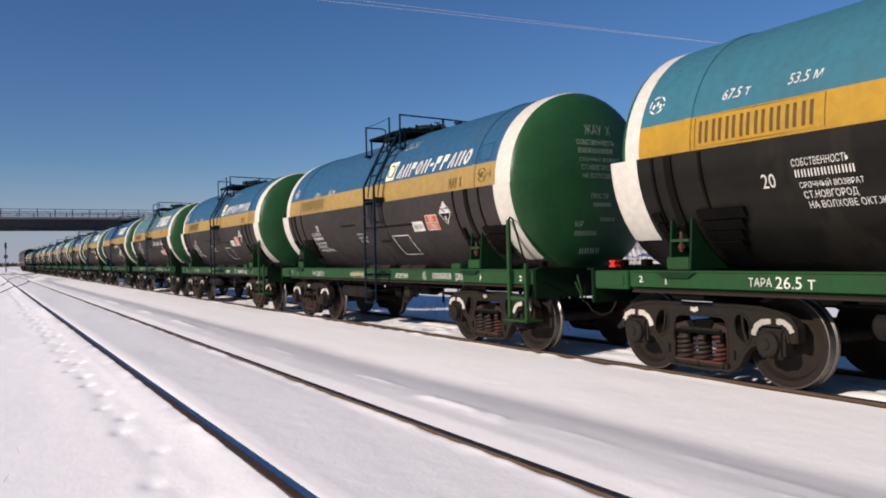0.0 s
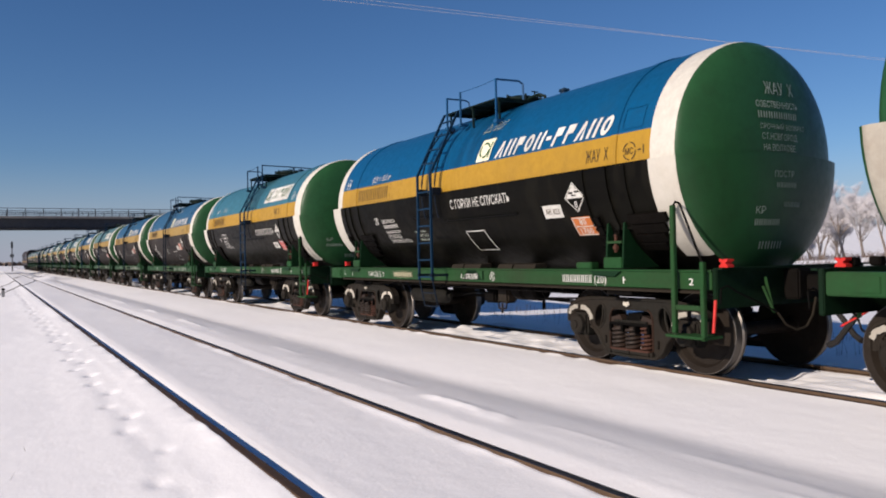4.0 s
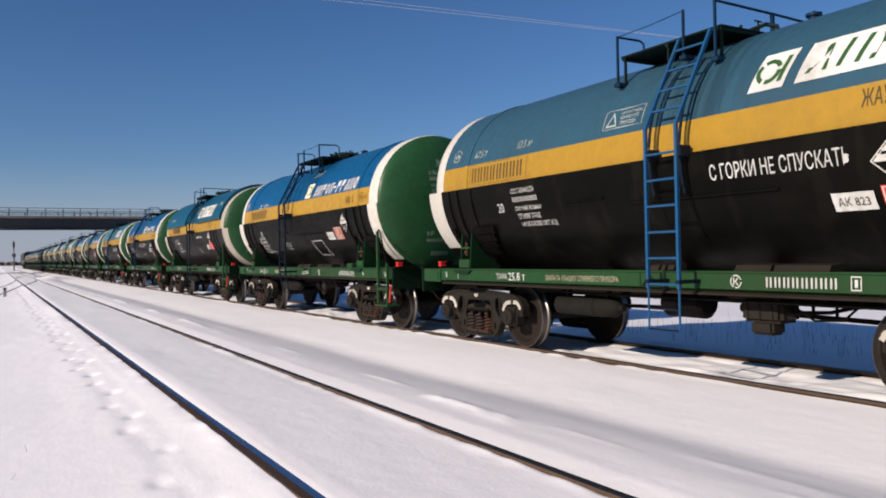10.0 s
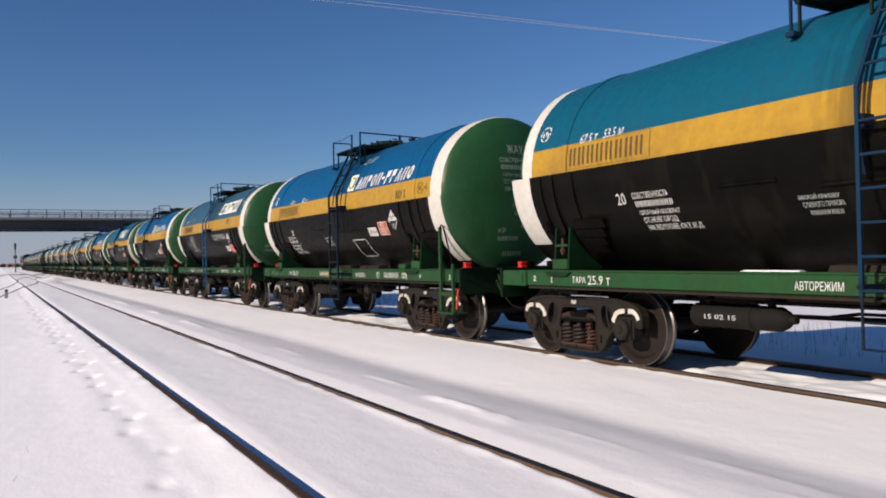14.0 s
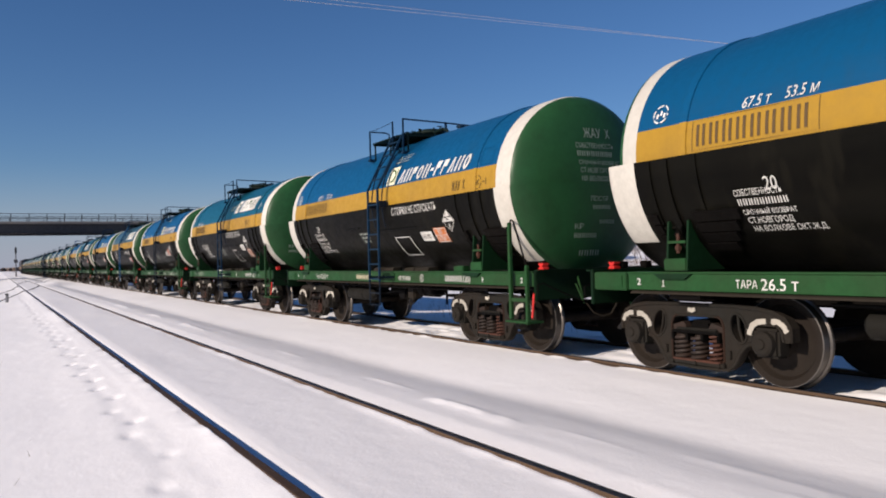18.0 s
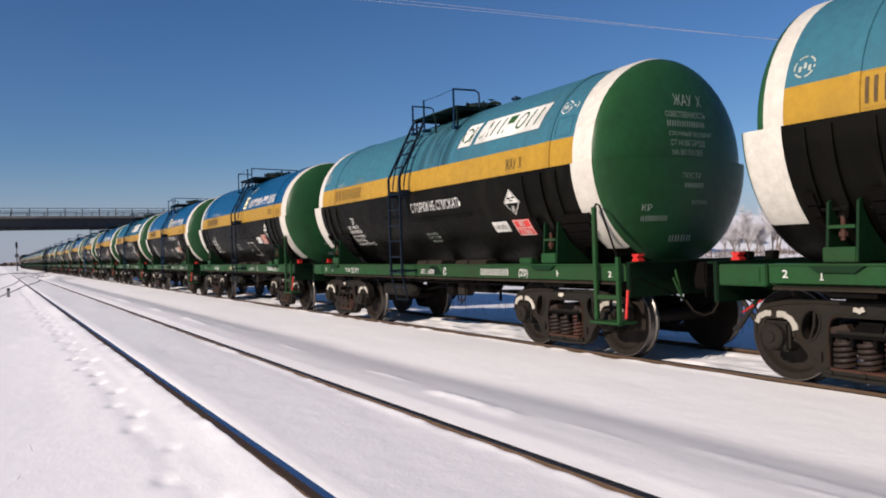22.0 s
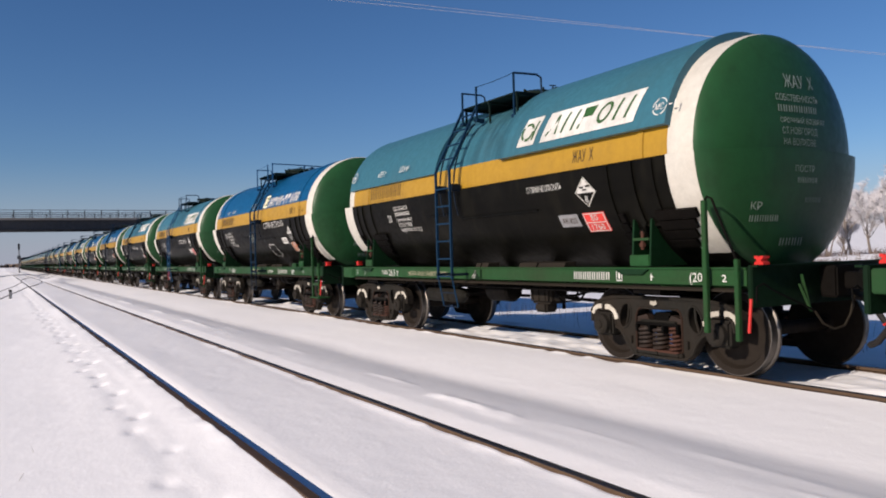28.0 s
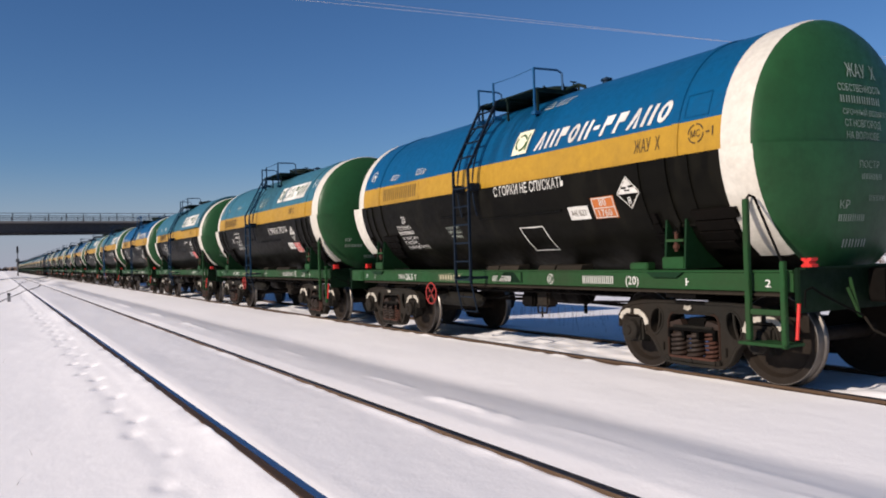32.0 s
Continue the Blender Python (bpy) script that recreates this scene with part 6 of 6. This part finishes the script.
def snow_height(x, y):
    """The snow's height over the plan: beds, the hollow between the tracks, footprints and drifts."""
    kx = [-4000, -60, -6, -1.0, 0.6, 1.25, 1.50, 1.565, 1.635, 1.67, 1.735, 1.80, 1.92, 2.4, 3.05, 3.140, 3.228, 3.263, 3.33, 3.6, 4.0, 4.3, 4.7, 5.03, 5.18, 5.55, 6.05, 6.5, 7.00, 7.04, 7.12, 7.18, 7.8, 8.60, 8.63, 8.70, 8.8, 9.6, 11, 14, 20, 60, 70, 82, 100, 4000]
    kz = [-0.8, -0.6, -0.40, -0.32, -0.17, -0.060, -0.014, -0.006, -0.05, -0.100, -0.078, -0.056, -0.043, -0.04, -0.036, -0.030, -0.050, -0.100, -0.078, -0.045, -0.045, -0.080, -0.143, -0.200, -0.205, -0.160, -0.115, -0.075, -0.040, -0.050, -0.13, -0.08, -0.07, -0.055, -0.06, -0.12, -0.09, -0.12, -0.17, -0.27, -0.38, -0.50, -0.15, 0.05, -0.6, -0.8]
    soft = np.mean([np.interp(x + d, kx, kz) for d in (-0.24, -0.12, 0.0, 0.12, 0.24)], axis=0)
    between = np.clip(np.minimum(x - 3.75, 6.6 - x) / 0.2, 0, 1)
    wander = 0.12 * smooth_noise(y * 0.16, x * 0 + 0.5, 12)
    hollow = np.mean([np.interp(x + wander + d, kx, kz) for d in (-0.10, -0.05, 0.0, 0.05, 0.10)], axis=0)
    z = np.interp(x, kx, kz) * (1 - between) + (0.5 * soft + 0.5 * hollow) * between
    verge = np.clip((1.45 - x) / 0.6, 0, 1)
    z = z * (1 - verge) + np.mean([np.interp(x + d, kx, kz) for d in (-0.6, -0.4, -0.2, 0.0, 0.2, 0.4, 0.6)], axis=0) * verge
    near = np.clip((40 - np.abs(x)) / 10, 0, 1)
    off_rail = np.minimum.reduce([np.clip(np.abs(x - r) / 0.25, 0, 1) for r in (RAIL_N, RAIL_N + GAUGE, TRAIN_RAIL, TRAIN_RAIL + GAUGE)])
    z += off_rail * near * (0.014 * smooth_noise(x * 0.8, y * 0.22, 1) + 0.004 * smooth_noise(x * 2.6, y * 0.9, 2) + 0.0012 * smooth_noise(x * 9, y * 5, 3))
    # low drifts crossing the open strips
    z += 0.02 * near * off_rail * np.clip(smooth_noise(x * 0.7 + 5, y * 0.18, 4), 0, 1)
    # crusted tufts along the ridge beside the near track
    ridge = np.exp(-((x - 4.02 - 0.06 * smooth_noise(y * 0.3, y * 0, 5)) / 0.09) ** 2)
    z += ridge * 0.050 * np.clip(smooth_noise(y * 1.0, x * 2.0, 6) - 0.22, 0, 1) * (1 + 0.5 * smooth_noise(x * 22, y * 7, 24))
    ridge = np.exp(-((x - 4.14 - 0.05 * smooth_noise(y * 0.5, y * 0, 25)) / 0.05) ** 2)
    z += ridge * 0.034 * np.clip(smooth_noise(y * 0.8, x * 2.5, 26) - 0.2, 0, 1)
    ridge = np.exp(-((x - 4.45) / 0.10) ** 2)
    z += ridge * 0.025 * np.clip(smooth_noise(y * 0.8, x * 0.5 + 9, 7) - 0.25, 0, 1)
    # a trodden trail beside the near rail, half filled by drifting: two rows of steps about a stride apart
    rng = np.random.RandomState(4)
    fy0, left = 4.3, True
    while fy0 < 46:
        fx0 = (0.99 if left else 1.15) + rng.normal(0, 0.035)
        rx, ry = rng.uniform(0.045, 0.065), rng.uniform(0.10, 0.15)
        d = ((x - fx0) / rx) ** 2 + ((y - fy0) / ry) ** 2
        lip = ((x - fx0 - 0.09) / 0.06) ** 2 + ((y - fy0 - 0.05) / 0.16) ** 2
        depth = 0.040 * rng.uniform(0.45, 1.0)
        z += -depth * np.exp(-d) + 0.10 * depth * np.exp(-lip)
        fy0 += rng.uniform(0.55, 1.05)
        left = not left
    # the snow's crumbled edge against the near rails
    for r, amp in ((RAIL_N, 0.018), (RAIL_N + GAUGE, 0.016), (TRAIN_RAIL, 0.024)):
        d = np.abs(x - r)
        edge = np.clip((d - 0.016) / 0.016, 0, 1) * np.clip((0.15 - d) / 0.09, 0, 1)
        z += edge * amp * (0.5 * smooth_noise(y * 1.3 + 9 * (x > r), y * 0, 22) + 0.7 * smooth_noise(y * 5.5, x * 5, 23) * np.clip(smooth_noise(y * 0.9, x * 0 + r, 27) + 0.6, 0, 1) + 0.30 * (x < r) - 0.15)
    # lumps between and beyond the train's rails, a heap at the points
    lumps = np.exp(-((x - 9.3) / 0.5) ** 2) + 0.6 * np.exp(-((x - 7.5) / 0.18) ** 2)
    z += lumps * 0.05 * np.clip(smooth_noise(x * 4, y * 2.2, 8), 0, 1)
    z += 0.35 * np.exp(-(((x - 4.9) / 0.9) ** 2 + ((y - 84) / 5.0) ** 2))
    within = np.clip(np.minimum(x - 7.2, 8.5 - x) / 0.12, 0, 1)
    z += within * near * (0.030 * smooth_noise(x * 2.6, y * 1.0, 31) + 0.020 * smooth_noise(x * 7, y * 3.2, 32))
    far = np.clip((np.abs(x) - 16) / 20, 0, 1)
    z += far * (0.35 * smooth_noise(x * 0.05, y * 0.05, 9) + 0.10 * smooth_noise(x * 0.2, y * 0.2, 10))
    return z


def build_ground():
    gx = np.unique(np.concatenate([-np.geomspace(4, 4000, 22), np.arange(-4, 0, 0.35), np.arange(0, 9.6, 0.04), np.arange(9.6, 20, 0.25), np.arange(20, 110, 3.0), np.geomspace(110, 4000, 18),
                                   [r + d for r in (RAIL_N, RAIL_N + GAUGE, TRAIN_RAIL, TRAIN_RAIL + GAUGE) for d in (-0.09, -0.06, -0.045, -0.03, 0.03, 0.045, 0.06, 0.09)]]).round(4))
    gy = np.unique(np.concatenate([-np.geomspace(40, 4000, 10), np.arange(-40, 2.4, 1.2), np.arange(2.4, 13, 0.04), np.arange(13, 18, 0.055), np.arange(18, 45, 0.16), np.arange(45, 120, 1.0), np.arange(120, 240, 4.0), np.geomspace(240, 4500, 20)]).round(4))
    X, Y = np.meshgrid(gx, gy, indexing="ij")
    Z = snow_height(X, Y)
    nx, ny = X.shape
    co = np.stack([X, Y, Z], -1).reshape(-1, 3).astype(np.float32)
    i, j = np.meshgrid(np.arange(nx - 1), np.arange(ny - 1), indexing="ij")
    a = (i * ny + j).ravel()
    quads = np.stack([a, a + ny, a + ny + 1, a + 1], -1).astype(np.int32)
    me = bpy.data.meshes.new("ground")
    me.vertices.add(len(co))
    me.vertices.foreach_set("co", co.ravel())
    me.loops.add(quads.size)
    me.loops.foreach_set("vertex_index", quads.ravel())
    me.polygons.add(len(quads))
    me.polygons.foreach_set("loop_start", np.arange(0, quads.size, 4, dtype=np.int32))
    me.update(calc_edges=True)
    me.shade_smooth()
    me.materials.append(SNOW)
    return tagged(new("ground", me), "sunlit snow with footprints, drifts and rails sunk in it", "snow", kind="structure")


def rail_mesh(bm, pts):
    """A rail along points at rail-top height."""
    sec = [(-0.036, -0.004), (-0.030, 0.0), (0.030, 0.0), (0.036, -0.004), (0.036, -0.036), (0.010, -0.050), (0.010, -0.135), (0.066, -0.150), (0.066, -0.165), (-0.066, -0.165), (-0.066, -0.150), (-0.010, -0.135), (-0.010, -0.050), (-0.036, -0.036)]
    pts = [Vector(p) for p in pts]
    rings = []
    for i, p in enumerate(pts):
        d = (pts[min(i + 1, len(pts) - 1)] - pts[max(i - 1, 0)]).normalized()
        sd = d.cross(Vector((0, 0, 1))).normalized()
        rings.append([bm.verts.new(p + sd * a + Vector((0, 0, b))) for a, b in sec])
    for p, q in zip(rings, rings[1:]):
        for k in range(len(sec)):
            bm.faces.new((p[k], p[(k + 1) % len(sec)], q[(k + 1) % len(sec)], q[k])).material_index = 1 if k in (0, 1, 2) else 0
    bm.faces.new(rings[0][::-1])
    bm.faces.new(rings[-1])
    return bm


def build_tracks():
    def track(label, lines):
        t = tagged(new("track"), label, "railway track", kind="structure")
        for pts in lines:
            head = RAIL_RUSTED if pts[0][0] < RAIL_N + 0.1 else RAIL_TOP
            part("rail", rail_mesh(bmesh.new(), pts), [RAIL_SIDE, head], t)
    def straight(x, y0, y1):
        return [(x, y, 0.0) for y in np.linspace(y0, y1, 24)]
    track("rusty railway track sunk in snow, left empty", [straight(RAIL_N, -60, 150), straight(RAIL_N + GAUGE, -60, 150)])
    track("railway track under the tank wagons", [straight(TRAIN_RAIL, -90, 900), straight(TRAIN_RAIL + GAUGE, -90, 900)])
    def bend(x0, y0, x1, y1, dx):
        ease = lambda t: t * t * (3 - 2 * t)
        pts = [(x0 + dx + (x1 - x0) * ease(t), y0 + (y1 - y0) * t) for t in np.linspace(0, 1, 40)]
        return [(x, y, float(snow_height(np.array([x]), np.array([y]))[0]) + 0.022) for x, y in pts]
    track("snowed-over side track curving into the points", [bend(-2.6, 30, RAIL_N, 82, 0.0), bend(-2.6, 30, RAIL_N, 82, GAUGE)])
    track("crossover track joining the two lines", [bend(RAIL_N, 84, TRAIN_RAIL, 150, 0.0), bend(RAIL_N, 84, TRAIN_RAIL, 150, GAUGE)])


# ---------------------------------------------------------------- bridge, signal, post, wires
def build_bridge():
    b = thing("road_bridge", "dark steel and concrete road bridge with railings over the tracks", "bridge", at=(0, 138, 0))
    bm = bmesh.new()
    for y in (0.3, 3.4, 6.6, 9.7):
        box(bm, -46, 64, y - 0.18, y + 0.18, 7.1, 8.55)
        box(bm, -46, 64, y - 0.34, y + 0.34, 7.06, 7.12)
    for x in range(-45, 64, 3):
        box(bm, x - 0.05, x + 0.05, 0.05, 0.30, 7.14, 8.5)
    part("girder", bm, GIRDER, b)
    bm = box(bmesh.new(), -46, 64, -0.5, 10.5, 8.55, 8.92, 0.03)
    part("deck", bm, CONCRETE, b)
    for y in (-0.4, 10.4):
        bm = bmesh.new()
        for z in (9.35, 9.72, 10.12):
            tube(bm, [(-46, y, z), (64, y, z)], 0.045, 6)
        part("rail", bm, GIRDER, b)
    post = None
    for y in (-0.4, 10.4):
        for k in range(44):
            if post is None:
                post = part("railing_post", box(bmesh.new(), -0.06, 0.06, -0.06, 0.06, 8.92, 10.16), GIRDER, b)
                post.location = (-45.6 + k * 2.5, y, 0)
            else:
                twin(post, -45.6 + k * 2.5, y, 0)
    for x in (-13.0, 25.0, 45.0):
        bm = box(bmesh.new(), x - 0.6, x + 0.6, 0.6, 9.4, -1.2, 6.3, 0.05)
        box(bm, x - 0.9, x + 0.9, -0.1, 10.1, 6.3, 7.06, 0.05)
        part("pier", bm, CONCRETE, b)
    for s, x0 in ((-1, -46), (1, 64)):
        bm = bmesh.new()
        box(bm, min(x0, x0 + s * 2), max(x0, x0 + s * 2), -0.6, 10.6, -1.2, 8.9)
        part("abutment", bm, CONCRETE, b)
    # road embankments behind the abutments, under snow
    for s, x0 in ((-1, -47.9), (1, 65.9)):
        bm = bmesh.new()
        rings = []
        for x, h in ((x0, 8.9), (x0 + s * 160, 8.0), (x0 + s * 400, 0.0)):
            rings.append([bm.verts.new((x, 143 + a * (1 if abs(a) < 7 else h / 5 + 0.2), z)) for a, z in ((-17, -1.4), (-5.6, h), (5.6, h), (17, -1.4))])
        for p, q in zip(rings, rings[1:]):
            for k in range(3):
                bm.faces.new((p[k], p[k + 1], q[k + 1], q[k]))
        part("embankment", bm, SNOW, None, "snow-covered road embankment", kind="structure")


def build_signal():
    s = thing("signal_mast", "railway colour-light signal on a slim dark grey mast", "railway signal", at=(3.4, 190, 0))
    part("mast", lathe(bmesh.new(), [(-0.6, 0.0), (-0.6, 0.13), (5.0, 0.10), (6.3, 0.09), (6.3, 0.0)], 12, "z"), MAST_GREY, s)
    bm = box(bmesh.new(), -0.20, 0.20, -0.22, -0.08, 4.9, 6.2, 0.08)
    part("lamp_head", bm, MAST_GREY, s)
    for z in (5.0, 5.45, 5.9):
        bm = lathe(bmesh.new(), [(-0.42, 0.13), (-0.22, 0.13), (-0.22, 0.0)], 14, "y", (0, 0, z))
        part("lens_hood", bm, UNDER, s)
    bm = box(bmesh.new(), -0.35, 0.35, -0.12, 0.12, 2.9, 3.6, 0.03)
    part("relay_box", bm, MAST_GREY, s)
    bm = tube(bmesh.new(), [(0.0, 0.35, -0.5), (0.0, 0.14, 5.0)], 0.03, 6)
    part("mast_ladder", bm, UNDER, s)
    p = thing("marker_post", "short pale marker post with a dark cap beside the track", "marker post", at=(0.38, 44.7, -0.25))
    part("post", box(bmesh.new(), -0.07, 0.07, -0.07, 0.07, -0.2, 0.40, 0.02), POST_GREY, p)
    part("cap", box(bmesh.new(), -0.08, 0.08, -0.08, 0.08, 0.40, 0.50, 0.02), UNDER, p)


def build_wires():
    for h, a, b, sag in ((13.97, (-51.0, 46.3), (107.0, 28.7), 0.0), (13.97, (-50.7, 48.5), (106.0, 27.4), 0.15)):
        w = thing("power_cable", "thin frosted power cable high against the sky", "cable", "overhead power cables")
        pts = []
        for k in range(33):
            t = k / 32
            pts.append((a[0] + (b[0] - a[0]) * t, a[1] + (b[1] - a[1]) * t, EYE[2] + h - sag * 4 * t * (1 - t) + sag))
        for x, y in (a, b):
            bm = tube(bmesh.new(), [(x, y, -1.2), (x, y, EYE[2] + h + sag + 0.1)], [0.17, 0.12], 10)
            part("pole", bm, BARK, w)
        part("strand", tube(bmesh.new(), pts, 0.011, 5), WIRE, w)


# ---------------------------------------------------------------- frosted trees and dry weeds
def tree_meshes(seed, height):
    rng = random.Random(seed)
    wood, twigs = bmesh.new(), ([], [])
    def twig(p, d, n, size):
        for _ in range(n):
            v = (d + Vector((rng.gauss(0, 0.8), rng.gauss(0, 0.8), rng.gauss(0.15, 0.6)))).normalized()
            ln = size * rng.uniform(0.5, 1.3)
            side = v.orthogonal().normalized() * rng.uniform(0.012, 0.028)
            side.rotate(Euler((0, 0, rng.uniform(0, 6))))
            q = p + Vector((rng.gauss(0, 0.12), rng.gauss(0, 0.12), rng.gauss(0, 0.12)))
            m = q + v * ln * 0.5 + Vector((0, 0, -0.05 * ln))
            e = q + v * ln + Vector((0, 0, -0.16 * ln))
            k = len(twigs[0])
            twigs[0].extend([tuple(q - side), tuple(q + side), tuple(m + side * 0.8), tuple(m - side * 0.8), tuple(e)])
            twigs[1].extend([(k, k + 1, k + 2, k + 3), (k + 3, k + 2, k + 4)])
    def grow(p, d, length, r, level):
        steps = 4 if level < 2 else 3
        pts, rr = [p], [r]
        for k in range(steps):
            d = (d + Vector((rng.gauss(0, 0.12), rng.gauss(0, 0.12), 0.06))).normalized()
            p = p + d * length / steps
            pts.append(p)
            rr.append(r * (1 - 0.6 * (k + 1) / steps))
        tube(wood, pts, rr, 6 if level == 0 else 4, level == 0)
        if level >= 2:
            for q in pts[1:]:
                twig(q, d, 9 if level == 2 else 13, 0.75)
        if level < 3:
            for k in range((7, 5, 4)[level]):
                t = rng.uniform(0.35, 1.0)
                i = min(int(t * steps), steps - 1)
                base = pts[i].lerp(pts[i + 1], t * steps - i)
                turn = rng.uniform(0, 6.283)
                out = Vector((math.cos(turn), math.sin(turn), rng.uniform(0.35, 1.1))).normalized()
                grow(base, (out + d * 0.5).normalized(), length * rng.uniform(0.42, 0.62), rr[i] * 0.5, level + 1)
    grow(Vector((0, 0, -0.4)), Vector((0, 0, 1)), height * 0.62, height * 0.020, 0)
    t = part("trunk", wood, BARK)
    me = bpy.data.meshes.new("crown")
    me.from_pydata(*([twigs[0], [], twigs[1]]))
    me.materials.append(FROST_TWIG)
    return t, new("crown", me)


def build_trees():
    rng = random.Random(7)
    stock = []
    for seed, h in ((1, 10.0), (2, 11.5), (3, 8.0)):
        tr = thing("tree", "bare broadleaf tree white with hoar frost", "tree", "frosted trees by the field")
        for o in tree_meshes(seed, h):
            o.parent = tr
        stock.append(tr)
    spots = []
    for ang, dist in ((62, 92), (60.5, 100), (59.6, 88), (58.3, 96), (57.2, 118), (55.8, 112), (54.5, 130), (53.0, 138), (51.5, 150), (49.5, 160), (47.5, 168), (45.5, 180), (43.5, 190), (41.5, 200), (64, 96), (56.6, 150), (61.2, 130), (50.6, 185)):
        spots.append((dist * math.sin(radians(ang)), dist * math.cos(radians(ang)), rng.uniform(0.75, 1.15) * (1.0 if ang > 55 else 0.7)))
    for _ in range(46):
        ang, dist = rng.uniform(40, 57.5), rng.uniform(125, 195)
        spots.append((dist * math.sin(radians(ang)), dist * math.cos(radians(ang)), rng.uniform(0.32, 0.62)))
    for _ in range(10):
        ang, dist = rng.uniform(51, 57), rng.uniform(112, 150)
        spots.append((dist * math.sin(radians(ang)), dist * math.cos(radians(ang)), rng.uniform(0.6, 0.95)))
    for k, (x, y, sc) in enumerate(spots):
        src = stock[k % 3]
        z = float(snow_height(np.array([x]), np.array([y]))[0])
        if k < 3:
            src.matrix_basis = pose(x, y, z, 0, 0, rng.uniform(0, 360))
            src.scale = (sc,) * 3
        else:
            o = copy_thing(src, pose(x, y, z, 0, 0, rng.uniform(0, 360)))
            o.scale = (sc,) * 3


def blades(name, label, material, spots, rng, lo, hi, lean, width, per):
    """Many thin upright stalks in one mesh."""
    vs, fs = [], []
    for x, y in spots:
        z = float(snow_height(np.array([x]), np.array([y]))[0]) - 0.05
        for _ in range(per):
            a = rng.uniform(0, 6.283)
            h = rng.uniform(lo, hi)
            bx, by = x + rng.gauss(0, 0.25), y + rng.gauss(0, 0.25)
            tx, ty = bx + math.cos(a) * lean * h * rng.random(), by + math.sin(a) * lean * h * rng.random()
            wx, wy = width * math.cos(a + 1.57), width * math.sin(a + 1.57)
            k = len(vs)
            vs += [(bx - wx, by - wy, z), (bx + wx, by + wy, z), (tx, ty, z + h)]
            fs.append((k, k + 1, k + 2))
    me = bpy.data.meshes.new(name)
    me.from_pydata(vs, [], fs)
    me.materials.append(material)
    return tagged(new(name, me), label, "dry plants", kind="stuff")


def build_plants():
    rng = random.Random(11)
    spots = [(rng.uniform(10.0, 14.0), rng.uniform(5, 60)) for _ in range(430)]
    blades("weeds", "dry brown weed stalks standing out of the snow", DRY_WEED, spots, rng, 0.12, 0.55, 0.30, 0.0042, 4)
    blades("dry_grass", "a few dry grass blades poking through the snow", DRY_WEED, [(0.07, 7.7), (0.02, 8.05), (0.10, 16.0), (0.16, 7.3)], rng, 0.06, 0.14, 1.6, 0.004, 3)
    spots = []
    for _ in range(900):
        ang, dist = radians(rng.uniform(38, 66)), rng.choice((62, 78, 96, 120, 150)) + rng.gauss(0, 3)
        spots.append((dist * math.sin(ang), dist * math.cos(ang)))
    blades("scrub", "low bare brown scrub in strips across the snow field", SCRUB, spots, rng, 0.3, 1.1, 0.8, 0.03, 9)
    spots = [(rng.uniform(-60, 1500), rng.uniform(880, 1000)) for _ in range(1100)]
    blades("woods", "dark low woods along the horizon", SCRUB, spots, rng, 1.5, 5, 0.6, 4.5, 5)


build_ground()
build_tracks()
build_bridge()
build_signal()
build_wires()
build_trees()
build_plants()


# ---------------------------------------------------------------- what moves
COME = [(-2, -64.30), (0, -53.14), (1, -47.70), (2, -42.43), (3, -37.37), (3.5, -34.62), (5.5, -24.33), (6, -21.52), (7, -16.22), (8, -10.81), (9, -5.64), (10, -0.27), (11, 5.13), (12, 10.54), (13, 15.73), (14, 21.32), (14.5, 24.07), (16.5, 34.87), (17, 37.57), (18, 43.31), (19, 48.74),
        (20, 54.27), (21, 60.04), (22, 65.64), (23, 71.38), (24, 77.09), (25, 82.84), (25.5, 85.52), (27.5, 97.09), (28, 100.07), (29, 105.87), (30, 111.57), (31, 117.66), (32, 123.56), (34, 135.67)]
SLACK = {-4: 0.12, 4: 0.15, 5: 0.10}   # couplings drawn out a little further than the rest, before these wagons


def run(t):
    """Metres that the train has come along the track at t seconds: a smooth curve through COME."""
    k = max(1, min(len(COME) - 3, next((i for i in range(len(COME) - 1) if COME[i + 1][0] >= t), 1)))
    (ta, sa), (tb, sb), (tc, sc), (td, sd) = COME[k - 1:k + 3]
    vb, vc = (sc - sa) / (tc - ta), (sd - sb) / (td - tb)
    h, u = tc - tb, (t - tb) / (tc - tb)
    return (2 * u ** 3 - 3 * u * u + 1) * sb + (u ** 3 - 2 * u * u + u) * h * vb + (3 * u * u - 2 * u ** 3) * sc + (u ** 3 - u * u) * h * vc


def motions():
    times = [k * 1.0 for k in range(33)]
    for k, w in WAGONS.items():
        back = SPAN * k + 4.825 + sum(d for j, d in SLACK.items() if j <= k)
        walk(w, [(t, pose(AXIS, run(t) - back, 0)) for t in times])
    walk(LOCO, [(t, pose(AXIS, run(t) + SPAN * 19 - 4.825 + 23.2, 0)) for t in times])
    turning = {}
    for w in WAGONS.values():
        for o in w.children_recursive:
            if o.name.split(".")[0] != "wheelset":
                continue
            y = round(o.location.y, 3)
            if y not in turning:
                walk(o, [(k * 0.1, pose(0, y, 0.475, -math.degrees(run(k * 0.1) / 0.475) % 360.0)) for k in range(321)])
                turning[y] = o.animation_data
            else:
                o.rotation_mode = "QUATERNION"
                keys = o.animation_data_create()
                keys.action = turning[y].action
                keys.action_slot = turning[y].action_slot


motions()
